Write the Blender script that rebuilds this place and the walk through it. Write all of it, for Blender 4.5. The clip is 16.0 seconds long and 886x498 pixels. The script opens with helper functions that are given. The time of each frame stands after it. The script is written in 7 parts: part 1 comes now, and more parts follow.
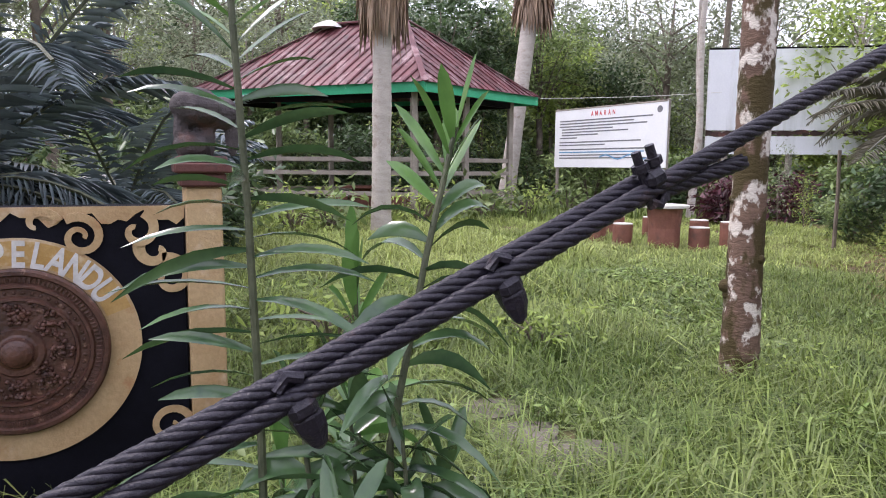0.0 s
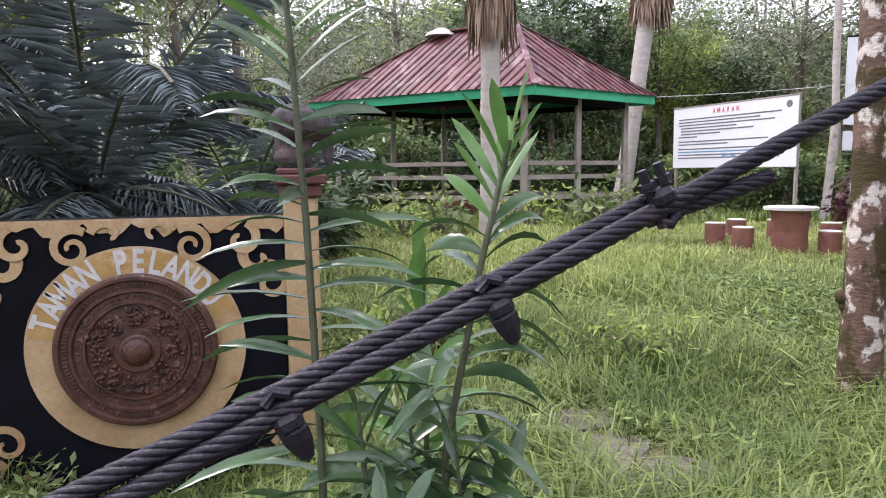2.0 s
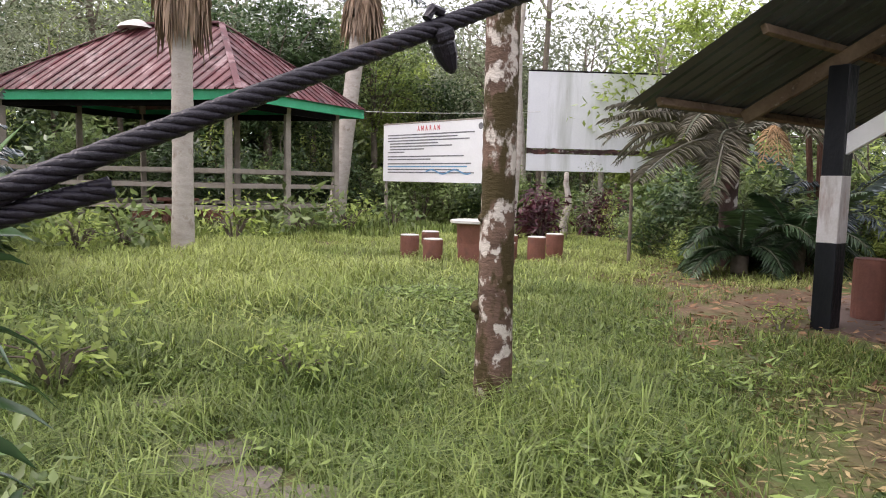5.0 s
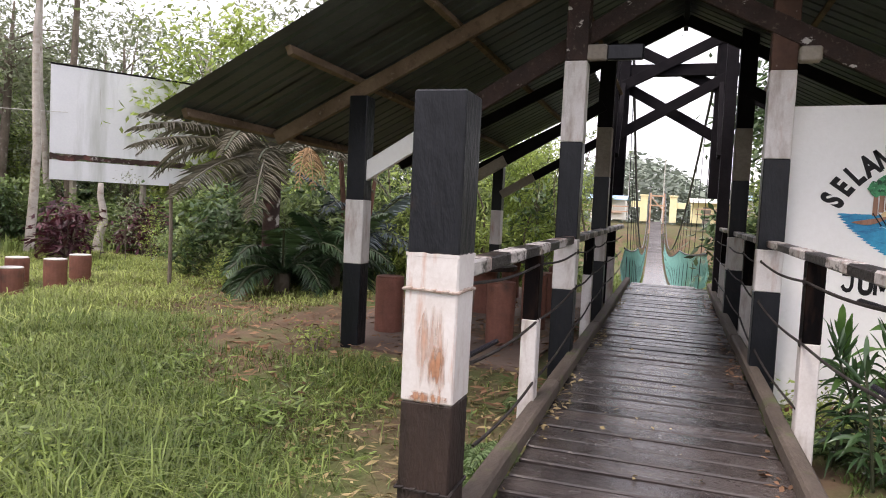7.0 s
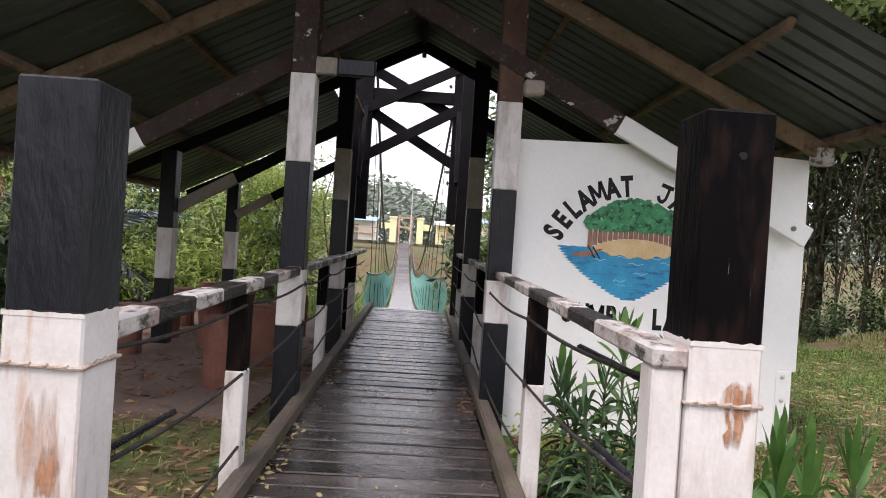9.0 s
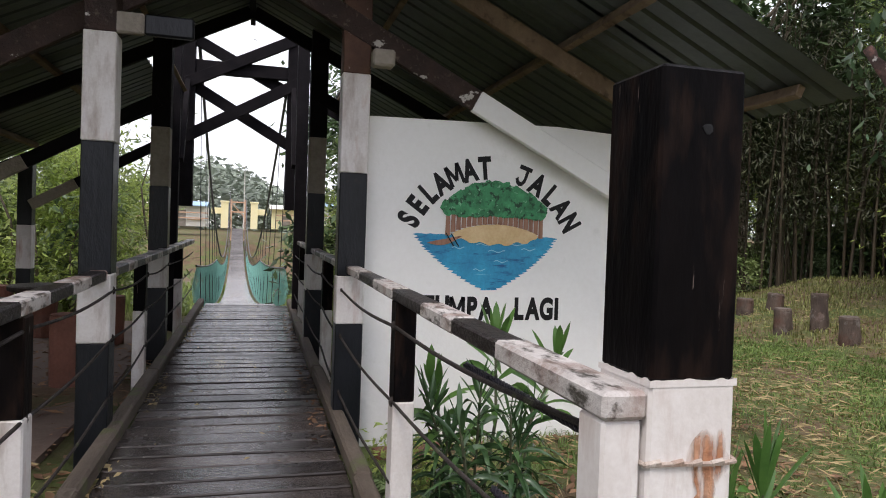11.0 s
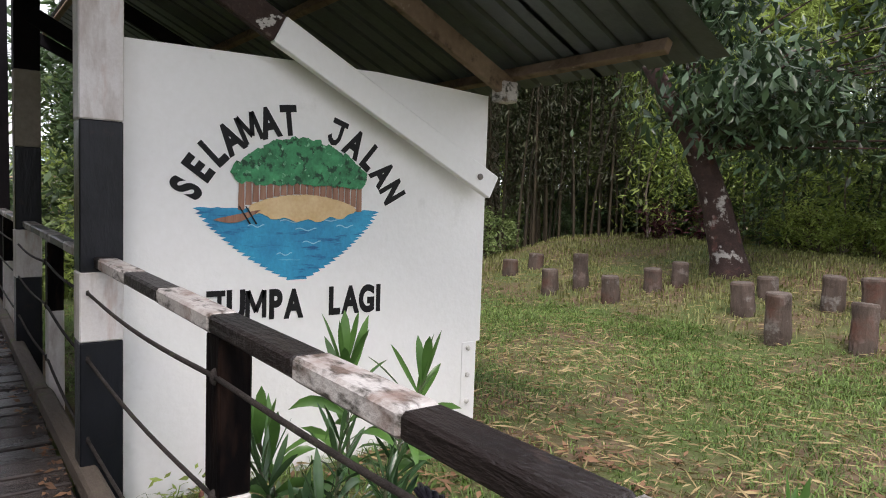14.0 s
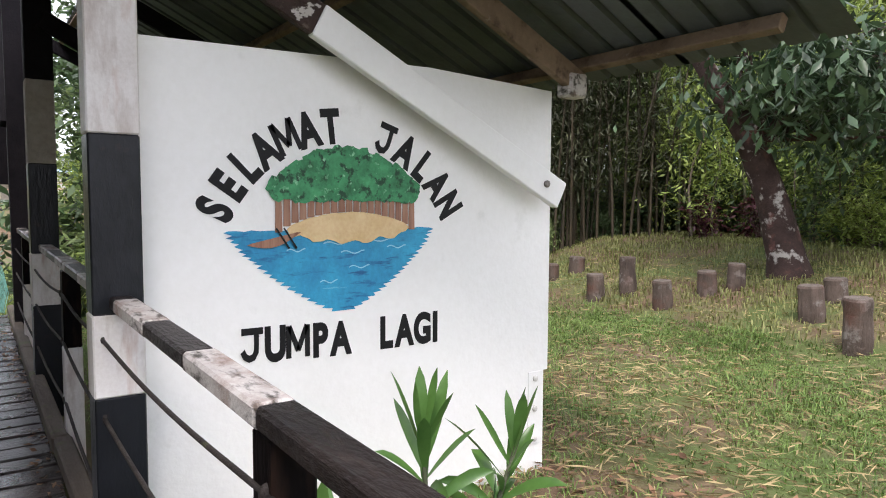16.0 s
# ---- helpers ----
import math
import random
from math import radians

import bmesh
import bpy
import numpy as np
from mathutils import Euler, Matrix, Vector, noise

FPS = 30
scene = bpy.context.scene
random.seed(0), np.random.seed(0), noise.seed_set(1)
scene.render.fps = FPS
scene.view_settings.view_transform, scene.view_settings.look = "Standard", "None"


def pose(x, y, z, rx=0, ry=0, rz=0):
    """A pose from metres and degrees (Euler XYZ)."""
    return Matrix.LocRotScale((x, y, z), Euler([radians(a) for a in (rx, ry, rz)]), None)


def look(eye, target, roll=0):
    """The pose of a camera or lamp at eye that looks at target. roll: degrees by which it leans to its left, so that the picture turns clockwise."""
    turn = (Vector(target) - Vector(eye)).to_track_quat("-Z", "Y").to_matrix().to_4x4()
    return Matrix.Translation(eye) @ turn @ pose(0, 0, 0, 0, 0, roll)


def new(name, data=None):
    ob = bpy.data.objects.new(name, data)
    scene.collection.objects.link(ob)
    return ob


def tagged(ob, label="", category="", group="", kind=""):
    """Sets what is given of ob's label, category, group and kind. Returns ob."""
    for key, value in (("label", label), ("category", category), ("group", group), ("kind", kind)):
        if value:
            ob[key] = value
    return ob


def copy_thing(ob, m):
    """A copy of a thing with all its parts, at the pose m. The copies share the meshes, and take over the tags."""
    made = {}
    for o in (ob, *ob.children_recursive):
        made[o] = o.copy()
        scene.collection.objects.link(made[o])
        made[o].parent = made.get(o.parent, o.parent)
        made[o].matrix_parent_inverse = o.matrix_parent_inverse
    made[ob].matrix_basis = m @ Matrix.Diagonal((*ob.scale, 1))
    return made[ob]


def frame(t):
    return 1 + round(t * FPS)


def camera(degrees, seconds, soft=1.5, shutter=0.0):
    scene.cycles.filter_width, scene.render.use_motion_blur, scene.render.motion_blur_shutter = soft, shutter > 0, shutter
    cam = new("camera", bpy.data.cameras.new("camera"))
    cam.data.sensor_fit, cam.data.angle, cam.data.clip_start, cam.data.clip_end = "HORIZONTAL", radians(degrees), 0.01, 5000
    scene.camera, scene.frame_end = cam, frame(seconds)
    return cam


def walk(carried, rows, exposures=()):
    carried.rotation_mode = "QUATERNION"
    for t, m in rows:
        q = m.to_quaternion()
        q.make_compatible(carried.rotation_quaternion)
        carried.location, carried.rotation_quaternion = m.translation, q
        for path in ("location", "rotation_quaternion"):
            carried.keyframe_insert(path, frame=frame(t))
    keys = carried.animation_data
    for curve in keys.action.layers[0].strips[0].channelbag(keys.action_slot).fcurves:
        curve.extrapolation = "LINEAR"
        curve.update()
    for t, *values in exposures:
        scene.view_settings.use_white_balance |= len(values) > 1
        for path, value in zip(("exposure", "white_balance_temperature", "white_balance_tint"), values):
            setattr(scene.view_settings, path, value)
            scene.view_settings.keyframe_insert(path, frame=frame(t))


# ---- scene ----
cam = camera(65.8, 16.0, soft=1.0)
PATH = [
    (0, (0.057, -0.023, 1.186), (0.843, 1.8, 0.949), 0.5),
    (0.5, (0.085, -0.037, 1.195), (0.642, 1.864, 0.918), -0.0),
    (1, (0.116, -0.078, 1.210), (0.536, 1.86, 0.948), 0.0),
    (1.5, (0.175, -0.107, 1.214), (0.6, 1.835, 0.992), 0.8),
    (2, (0.226, -0.097, 1.216), (0.688, 1.835, 0.988), -0.6),
    (2.5, (0.295, -0.021, 1.217), (0.832, 1.891, 0.982), 0.5),
    (3, (0.36, 0.044, 1.221), (1.021, 1.915, 0.974), 0.8),
    (3.2, (0.386, 0.056, 1.222), (1.092, 1.913, 0.992), 0.9),
    (5.3, (0.921, -0.07, 1.212), (2.251, 1.414, 1.034), 1.5),
    (5.5, (0.962, -0.072, 1.206), (2.418, 1.289, 1.037), 1.8),
    (6, (1.13, -0.011, 1.23), (2.816, 1.057, 1.105), 2.8),
    (6.5, (1.274, 0.07, 1.269), (3.09, 0.901, 1.16), 3.1),
    (7, (1.41, 0.079, 1.282), (3.305, 0.711, 1.174), 2.8),
    (7.5, (1.581, 0.043, 1.303), (3.514, 0.559, 1.27), 3.5),
    (8, (1.727, -0.022, 1.319), (3.693, 0.341, 1.284), 5.0),
    (8.5, (1.845, -0.054, 1.329), (3.83, 0.187, 1.28), 4.4),
    (9, (2.036, -0.039, 1.364), (4.035, -0.104, 1.353), 3.7),
    (9.5, (2.16, -0.033, 1.372), (4.137, -0.332, 1.339), 3.0),
    (9.7, (2.191, -0.04, 1.369), (4.158, -0.397, 1.332), 3.6),
    (11.8, (2.994, 0.004, 1.45), (4.88, -0.653, 1.346), 1.0),
    (12, (3.069, 0.008, 1.443), (4.937, -0.695, 1.309), 1.4),
    (12.5, (3.269, -0.029, 1.45), (5.123, -0.768, 1.312), 1.8),
    (13, (3.486, -0.08, 1.465), (5.331, -0.836, 1.313), 4.1),
    (13.5, (3.69, -0.084, 1.486), (5.434, -1.055, 1.363), 3.5),
    (14, (3.893, -0.018, 1.51), (5.489, -1.214, 1.37), 1.9),
    (14.5, (4.008, -0.032, 1.512), (5.505, -1.346, 1.335), 4.2),
    (15, (4.171, -0.098, 1.551), (5.738, -1.331, 1.405), 2.7),
    (15.5, (4.314, -0.145, 1.558), (5.969, -1.253, 1.374), 1.9),
    (16, (4.519, -0.185, 1.584), (6.156, -1.325, 1.442), 0.3),
]
walk(cam, [(t, look(eye, target, roll)) for t, eye, target, roll in PATH],
     [(0, 1.1, 6150, 25), (3, 1.27, 6150, 25), (5.5, 0.95, 6700, 21), (8, 0.95, 6700, 22), (9.5, 0.88, 6500, 19), (12, 0.49, 6500, 17), (12.5, 0.49, 6500, 17), (13.5, 0.45, 6500, 17), (14, 0.85, 6500, 17), (14.5, 1.2, 6500, 17), (16, 1.25, 6400, 17)])

# ---- world and sun ----
world = bpy.data.worlds.new("overcast_sky")
scene.world = world
world.use_nodes = True
wn, wl = world.node_tree.nodes, world.node_tree.links
sky = wn.new("ShaderNodeTexSky")
sky.sky_type, sky.sun_disc = "NISHITA", False
sky.sun_elevation, sky.sun_rotation = radians(48), radians(215)
cloud = wn.new("ShaderNodeMixRGB")
cloud.inputs[0].default_value = 0.8
cloud.inputs[2].default_value = (9.6, 9.9, 10.4, 1)
wl.new(sky.outputs[0], cloud.inputs[1])
wl.new(cloud.outputs[0], wn["Background"].inputs[0])
wn["Background"].inputs[1].default_value = 0.11
sun_data = bpy.data.lights.new("sun", "SUN")
sun_data.energy, sun_data.angle, sun_data.color = 1.5, radians(18), (1.0, 0.95, 0.86)
sun = new("sun", sun_data)
sun.matrix_world = look((0, 0, 40), (22, -16, 0))

# ---- materials ----


def mat(name, c1, c2, scale=3.0, rough=0.75, bump=0.25, bscale=40.0, stain=None, stain2=None, metal=0.0, rnd=0.0, stretch=(1, 1, 1),
        island=False, spec=0.4, leaf=0.0, fine=0.25, wet=None):
    """A procedural surface: two colours by broad noise, fine grain, stains (colour, scale, from, to, stretch), relief."""
    m = bpy.data.materials.new(name)
    m.use_nodes = True
    n, l = m.node_tree.nodes, m.node_tree.links
    bsdf = n["Principled BSDF"]
    geo = n.new("ShaderNodeNewGeometry")

    def mapped(s):
        mp = n.new("ShaderNodeMapping")
        mp.inputs["Scale"].default_value = s
        l.new(geo.outputs["Position"], mp.inputs["Vector"])
        return mp.outputs[0]

    def tex(s, sc, detail=5.0):
        t = n.new("ShaderNodeTexNoise")
        t.inputs["Scale"].default_value, t.inputs["Detail"].default_value, t.inputs["Roughness"].default_value = sc, detail, 0.62
        l.new(mapped(s), t.inputs["Vector"])
        return t.outputs[0]

    def ramp(src, lo, hi):
        r = n.new("ShaderNodeMapRange")
        r.inputs[1].default_value, r.inputs[2].default_value = lo, hi
        l.new(src, r.inputs[0])
        return r.outputs[0]

    def blend(fac, a, b, kind="MIX"):
        x = n.new("ShaderNodeMixRGB")
        x.blend_type = kind
        for sock, val in zip(x.inputs, (fac, a, b)):
            if isinstance(val, (int, float)):
                sock.default_value = val
            elif isinstance(val, tuple):
                sock.default_value = (*val, 1)
            else:
                l.new(val, sock)
        return x.outputs[0]

    col = blend(ramp(tex(stretch, scale), 0.3, 0.7), c1, c2)
    grain = tex(stretch, bscale, 3.0)
    col = blend(fine, col, blend(ramp(grain, 0.25, 0.75), (0.25, 0.25, 0.25), (0.75, 0.75, 0.75)), "OVERLAY")
    for st in (stain, stain2):
        if st:
            col = blend(ramp(tex(st[4] if len(st) > 4 else (1, 1, 1), st[1], 8.0), st[2], st[3]), col, st[0])
    if rnd:
        hsv = n.new("ShaderNodeHueSaturation")
        if island:
            src = geo.outputs["Random Per Island"]
        else:
            src = n.new("ShaderNodeObjectInfo").outputs["Random"]
        mr = n.new("ShaderNodeMapRange")
        mr.inputs[3].default_value, mr.inputs[4].default_value = 1 - rnd, 1 + rnd
        l.new(src, mr.inputs[0])
        l.new(mr.outputs[0], hsv.inputs["Value"])
        l.new(col, hsv.inputs["Color"])
        col = hsv.outputs[0]
    l.new(col, bsdf.inputs["Base Color"])
    bsdf.inputs["Roughness"].default_value, bsdf.inputs["Metallic"].default_value = rough, metal
    bsdf.inputs["Specular IOR Level"].default_value = spec
    if wet:
        wr_ = n.new("ShaderNodeMapRange")
        wr_.inputs[1].default_value, wr_.inputs[2].default_value, wr_.inputs[3].default_value, wr_.inputs[4].default_value = 0.35, 0.65, wet[0], wet[1]
        l.new(tex((1, 0.6, 1), wet[2]), wr_.inputs[0])
        l.new(wr_.outputs[0], bsdf.inputs["Roughness"])
    if bump:
        bp = n.new("ShaderNodeBump")
        bp.inputs["Strength"].default_value, bp.inputs["Distance"].default_value = bump, 0.02
        l.new(grain, bp.inputs["Height"])
        l.new(bp.outputs[0], bsdf.inputs["Normal"])
    if leaf:
        tr = n.new("ShaderNodeBsdfTranslucent")
        l.new(col, tr.inputs[0])
        mx = n.new("ShaderNodeMixShader")
        mx.inputs[0].default_value = leaf
        l.new(bsdf.outputs[0], mx.inputs[1])
        l.new(tr.outputs[0], mx.inputs[2])
        l.new(mx.outputs[0], n["Material Output"].inputs[0])
    return m


def leafmat(name, c1, c2, rnd=0.45, rough=0.5, leaf=0.3, scale=1.5):
    return mat(name, c1, c2, scale, rough, 0.0, 30, rnd=rnd, island=True, leaf=leaf, fine=0.1)


def ragged(m, scale, lo, hi, stretch):
    """Breaks a thin stain into soft uneven patches that die out towards its rim."""
    n, l = m.node_tree.nodes, m.node_tree.links
    geo, mp, t, r = n.new("ShaderNodeNewGeometry"), n.new("ShaderNodeMapping"), n.new("ShaderNodeTexNoise"), n.new("ShaderNodeMapRange")
    mp.inputs["Scale"].default_value = stretch
    t.inputs["Scale"].default_value, t.inputs["Detail"].default_value = scale, 6
    r.inputs[1].default_value, r.inputs[2].default_value = lo, hi
    l.new(geo.outputs["Position"], mp.inputs["Vector"])
    l.new(mp.outputs[0], t.inputs["Vector"])
    co, xyz = n.new("ShaderNodeTexCoord"), n.new("ShaderNodeSeparateXYZ")
    l.new(co.outputs["Generated"], xyz.inputs[0])
    level = t.outputs[0]
    for axis, gain in ((1, 5.0), (2, 4.0)):
        inv, bow, soft_edge, mul = (n.new("ShaderNodeMath") for _ in range(4))
        inv.operation, inv.inputs[0].default_value = "SUBTRACT", 1.0
        l.new(xyz.outputs[axis], inv.inputs[1])
        bow.operation = "MULTIPLY"
        l.new(xyz.outputs[axis], bow.inputs[0])
        l.new(inv.outputs[0], bow.inputs[1])
        soft_edge.operation, soft_edge.use_clamp = "MULTIPLY", True
        soft_edge.inputs[1].default_value = gain
        l.new(bow.outputs[0], soft_edge.inputs[0])
        mul.operation = "MULTIPLY"
        l.new(level, mul.inputs[0])
        l.new(soft_edge.outputs[0], mul.inputs[1])
        level = mul.outputs[0]
    l.new(level, r.inputs[0])
    l.new(r.outputs[0], n["Principled BSDF"].inputs["Alpha"])
    return m


GRIME = (0.05, 0.045, 0.035)
black_paint = mat("black_paint", (0.0055, 0.0065, 0.009), (0.014, 0.0155, 0.02), 4, 0.36, 0.35, 26, ((0.035, 0.022, 0.017), 5, 0.62, 0.78), stretch=(1, 1, 0.35), spec=0.3)
tar_wood = mat("tarred_wood", (0.014, 0.01, 0.008), (0.045, 0.028, 0.022), 5, 0.6, 0.6, 50, stretch=(1, 1, 0.3))
white_paint = mat("white_paint", (0.58, 0.54, 0.51), (0.72, 0.69, 0.67), 3, 0.5, 0.05, 60, ((0.33, 0.26, 0.22), 9, 0.5, 0.74, (1, 1, 0.25)), ((0.36, 0.16, 0.09), 5, 0.58, 0.76, (1, 1, 0.22)))
gate_white = mat("rust_streaked_white_paint", (0.58, 0.54, 0.51), (0.72, 0.69, 0.67), 3, 0.5, 0.05, 60, ((0.5, 0.42, 0.38), 8, 0.55, 0.7, (1, 1, 0.2)), ((0.46, 0.19, 0.09), 5, 0.6, 0.75, (2.2, 2.2, 0.28)))
worn_black = mat("worn_brown_black_paint", (0.002, 0.002, 0.0026), (0.006, 0.0045, 0.0045), 5, 0.5, 0.2, 30, ((0.028, 0.016, 0.012), 5, 0.5, 0.72, (1.5, 1.5, 0.4)), ((0.16, 0.125, 0.11), 30, 0.68, 0.73, (1.8, 1.8, 0.16)), stretch=(1, 1, 0.3), spec=0.04)
rust_stain = ragged(mat("orange_rust_stain", (0.36, 0.15, 0.07), (0.52, 0.3, 0.19), 18, 0.8, 0.3, 60, ((0.14, 0.05, 0.025), 14, 0.58, 0.72)), 20, 0.3, 0.56, (1, 2.2, 0.45))
rust_pale = ragged(mat("thin_rust_wash", (0.5, 0.3, 0.21), (0.6, 0.44, 0.36), 16, 0.7, 0.1, 60), 14, 0.34, 0.66, (1, 2.5, 0.25))
board_white = mat("board_paint", (0.83, 0.825, 0.795), (0.87, 0.865, 0.84), 1.2, 0.45, 0.12, 25, ((0.6, 0.6, 0.56), 2.5, 0.64, 0.88))
rail_white = mat("worn_white_rail", (0.38, 0.35, 0.335), (0.6, 0.57, 0.545), 5, 0.6, 0.25, 70, (GRIME, 22, 0.5, 0.62, (0.45, 1, 1)), ((0.26, 0.18, 0.15), 6, 0.48, 0.68))
rail_black = mat("worn_black_rail", (0.009, 0.007, 0.007), (0.028, 0.02, 0.018), 6, 0.42, 0.6, 60, ((0.09, 0.06, 0.05), 8, 0.6, 0.74, (0.25, 1, 1)), spec=0.35, stretch=(0.3, 1, 1))
plank_wood = mat("wet_dark_planks", (0.026, 0.021, 0.02), (0.078, 0.063, 0.057), 2.5, 0.26, 0.28, 45, ((0.13, 0.11, 0.1), 5, 0.62, 0.75, (1, 0.4, 1)), rnd=0.5, stretch=(1.6, 0.25, 1), wet=(0.1, 0.36, 2.2), spec=0.55)
# wet planks whose pale base colour carries the sky's sheen on the span
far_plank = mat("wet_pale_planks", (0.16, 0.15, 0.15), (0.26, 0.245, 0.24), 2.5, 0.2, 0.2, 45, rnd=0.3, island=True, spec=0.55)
kerb_wood = mat("mossy_kerb_wood", (0.07, 0.055, 0.045), (0.15, 0.12, 0.095), 4, 0.8, 0.6, 50, ((0.1, 0.13, 0.04), 3, 0.55, 0.7), stretch=(0.3, 1, 1))
timber = mat("old_brown_timber", (0.055, 0.026, 0.018), (0.125, 0.064, 0.043), 4, 0.75, 0.5, 50, ((0.55, 0.5, 0.46), 9, 0.64, 0.7), stretch=(0.6, 0.6, 0.6))
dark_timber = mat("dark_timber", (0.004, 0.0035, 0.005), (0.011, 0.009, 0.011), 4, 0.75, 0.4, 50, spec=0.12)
brace_wood = mat("dark_flecked_timber", (0.018, 0.01, 0.008), (0.05, 0.026, 0.02), 5, 0.7, 0.6, 50, ((0.1, 0.075, 0.06), 24, 0.58, 0.7), ((0.5, 0.47, 0.44), 11, 0.63, 0.66, (1, 0.6, 0.9)))
log_wood = mat("weathered_tan_timber", (0.13, 0.085, 0.055), (0.24, 0.17, 0.115), 5, 0.85, 0.5, 50, ((0.05, 0.032, 0.022), 7, 0.55, 0.72), ((0.4, 0.34, 0.28), 9, 0.62, 0.74), stretch=(0.5, 0.5, 0.5))
roof_metal = mat("grey_green_roof_sheet", (0.045, 0.053, 0.054), (0.083, 0.095, 0.094), 1.5, 0.45, 0.15, 20, ((0.08, 0.06, 0.05), 2, 0.6, 0.8), metal=0.0)
red_roof = mat("faded_red_roof_sheet", (0.075, 0.022, 0.025), (0.15, 0.05, 0.053), 1.3, 0.45, 0.2, 18, ((0.36, 0.25, 0.25), 2.2, 0.53, 0.72, (1, 1, 0.5)), ((0.035, 0.016, 0.016), 2.8, 0.54, 0.68), rnd=0.2)
green_paint = mat("bright_green_fascia", (0.02, 0.36, 0.17), (0.04, 0.45, 0.23), 2, 0.45, 0.15, 30, ((0.5, 0.6, 0.52), 4, 0.66, 0.8))
grey_timber = mat("grey_weathered_timber", (0.22, 0.19, 0.16), (0.36, 0.32, 0.27), 4, 0.85, 0.5, 50, stretch=(0.5, 0.5, 0.5))
red_clay = mat("red_brown_concrete", (0.16, 0.065, 0.045), (0.24, 0.1, 0.07), 4, 0.75, 0.35, 40, ((0.09, 0.05, 0.04), 5, 0.55, 0.75))
pale_top = mat("pale_concrete_top", (0.5, 0.48, 0.44), (0.66, 0.64, 0.6), 5, 0.8, 0.2, 50)
stump_grey = mat("lichen_brown_stump", (0.05, 0.036, 0.029), (0.13, 0.096, 0.078), 5, 0.9, 0.9, 30, ((0.24, 0.225, 0.205), 6, 0.55, 0.68), ((0.1, 0.048, 0.034), 3, 0.52, 0.68), stretch=(1, 1, 0.4))
cut_wood = mat("weathered_cut_face", (0.09, 0.07, 0.058), (0.17, 0.14, 0.12), 12, 0.9, 0.5, 60, ((0.05, 0.038, 0.03), 9, 0.55, 0.7))
concrete = mat("earth_stained_concrete", (0.13, 0.09, 0.07), (0.2, 0.145, 0.115), 1.2, 0.8, 0.3, 30, ((0.12, 0.075, 0.055), 1.5, 0.5, 0.7))
soil = mat("leafy_soil", (0.095, 0.06, 0.036), (0.165, 0.112, 0.068), 1.5, 0.95, 0.8, 18, ((0.085, 0.115, 0.032), 0.8, 0.43, 0.6), ((0.2, 0.145, 0.085), 6, 0.6, 0.7))
cream = mat("cream_painted_concrete", (0.33, 0.21, 0.1), (0.46, 0.33, 0.18), 3, 0.6, 0.3, 45, ((0.32, 0.15, 0.06), 5, 0.6, 0.75), ((0.66, 0.56, 0.45), 2, 0.6, 0.8))
panel_black = mat("blue_black_wall_paint", (0.004, 0.004, 0.006), (0.009, 0.009, 0.014), 2, 0.6, 0.2, 40, ((0.04, 0.03, 0.03), 7, 0.7, 0.82), spec=0.06)
# the pale flecks in the brown stand for light catching the relief edges
gong_brown = mat("brown_painted_gong", (0.04, 0.018, 0.013), (0.105, 0.047, 0.032), 8, 0.27, 0.4, 60, ((0.28, 0.17, 0.12), 14, 0.6, 0.74))
ochre = mat("ochre_lettering_ground", (0.33, 0.19, 0.05), (0.42, 0.27, 0.1), 4, 0.6, 0.2, 40, ((0.55, 0.45, 0.3), 6, 0.55, 0.7))
letter_white = mat("faded_white_lettering", (0.42, 0.41, 0.4), (0.58, 0.56, 0.54), 8, 0.6, 0.2, 40)
dark_stone = mat("dark_weathered_stone", (0.035, 0.03, 0.032), (0.1, 0.085, 0.085), 6, 0.9, 0.7, 40, ((0.1, 0.05, 0.04), 4, 0.55, 0.7))
maroon = mat("maroon_plinth_paint", (0.07, 0.026, 0.023), (0.125, 0.046, 0.038), 5, 0.65, 0.3, 40, ((0.04, 0.03, 0.027), 7, 0.52, 0.68))
steel_rope = mat("dark_greased_steel_rope", (0.007, 0.006, 0.011), (0.02, 0.017, 0.027), 20, 0.42, 0.25, 150, ((0.07, 0.045, 0.045), 18, 0.6, 0.74), metal=0.15)
rope_cord = mat("dull_rope", (0.016, 0.012, 0.011), (0.045, 0.036, 0.032), 20, 0.8, 0.4, 120, ((0.12, 0.15, 0.06), 6, 0.6, 0.75))
wire_rope = mat("rusty_pale_wire", (0.3, 0.2, 0.15), (0.5, 0.45, 0.4), 15, 0.6, 0.3, 120)
net_green = mat("turquoise_net", (0.16, 0.42, 0.36), (0.28, 0.58, 0.52), 2, 0.6, 0.0, 30)
palm_bark = mat("ringed_palm_bark", (0.07, 0.042, 0.03), (0.19, 0.12, 0.085), 3, 0.9, 0.6, 24, ((0.56, 0.51, 0.45), 7, 0.5, 0.55, (1, 1, 0.8)), ((0.055, 0.04, 0.013), 4.5, 0.47, 0.53, (1, 1, 0.6)), stretch=(1, 1, 2.2))
pale_bark = mat("pale_palm_bark", (0.36, 0.32, 0.28), (0.5, 0.46, 0.41), 3, 0.9, 0.7, 26, ((0.24, 0.19, 0.15), 5, 0.56, 0.72), stretch=(1, 1, 2.5))
tree_bark = mat("dark_red_bark", (0.03, 0.018, 0.015), (0.07, 0.042, 0.035), 4, 0.95, 0.9, 22, ((0.42, 0.39, 0.36), 3.6, 0.57, 0.63), ((0.16, 0.07, 0.06), 3, 0.55, 0.7))
red_bark = mat("reddish_stem_bark", (0.09, 0.045, 0.03), (0.2, 0.1, 0.07), 4, 0.9, 0.8, 30, ((0.05, 0.03, 0.02), 6, 0.55, 0.7), stretch=(1, 1, 0.3))
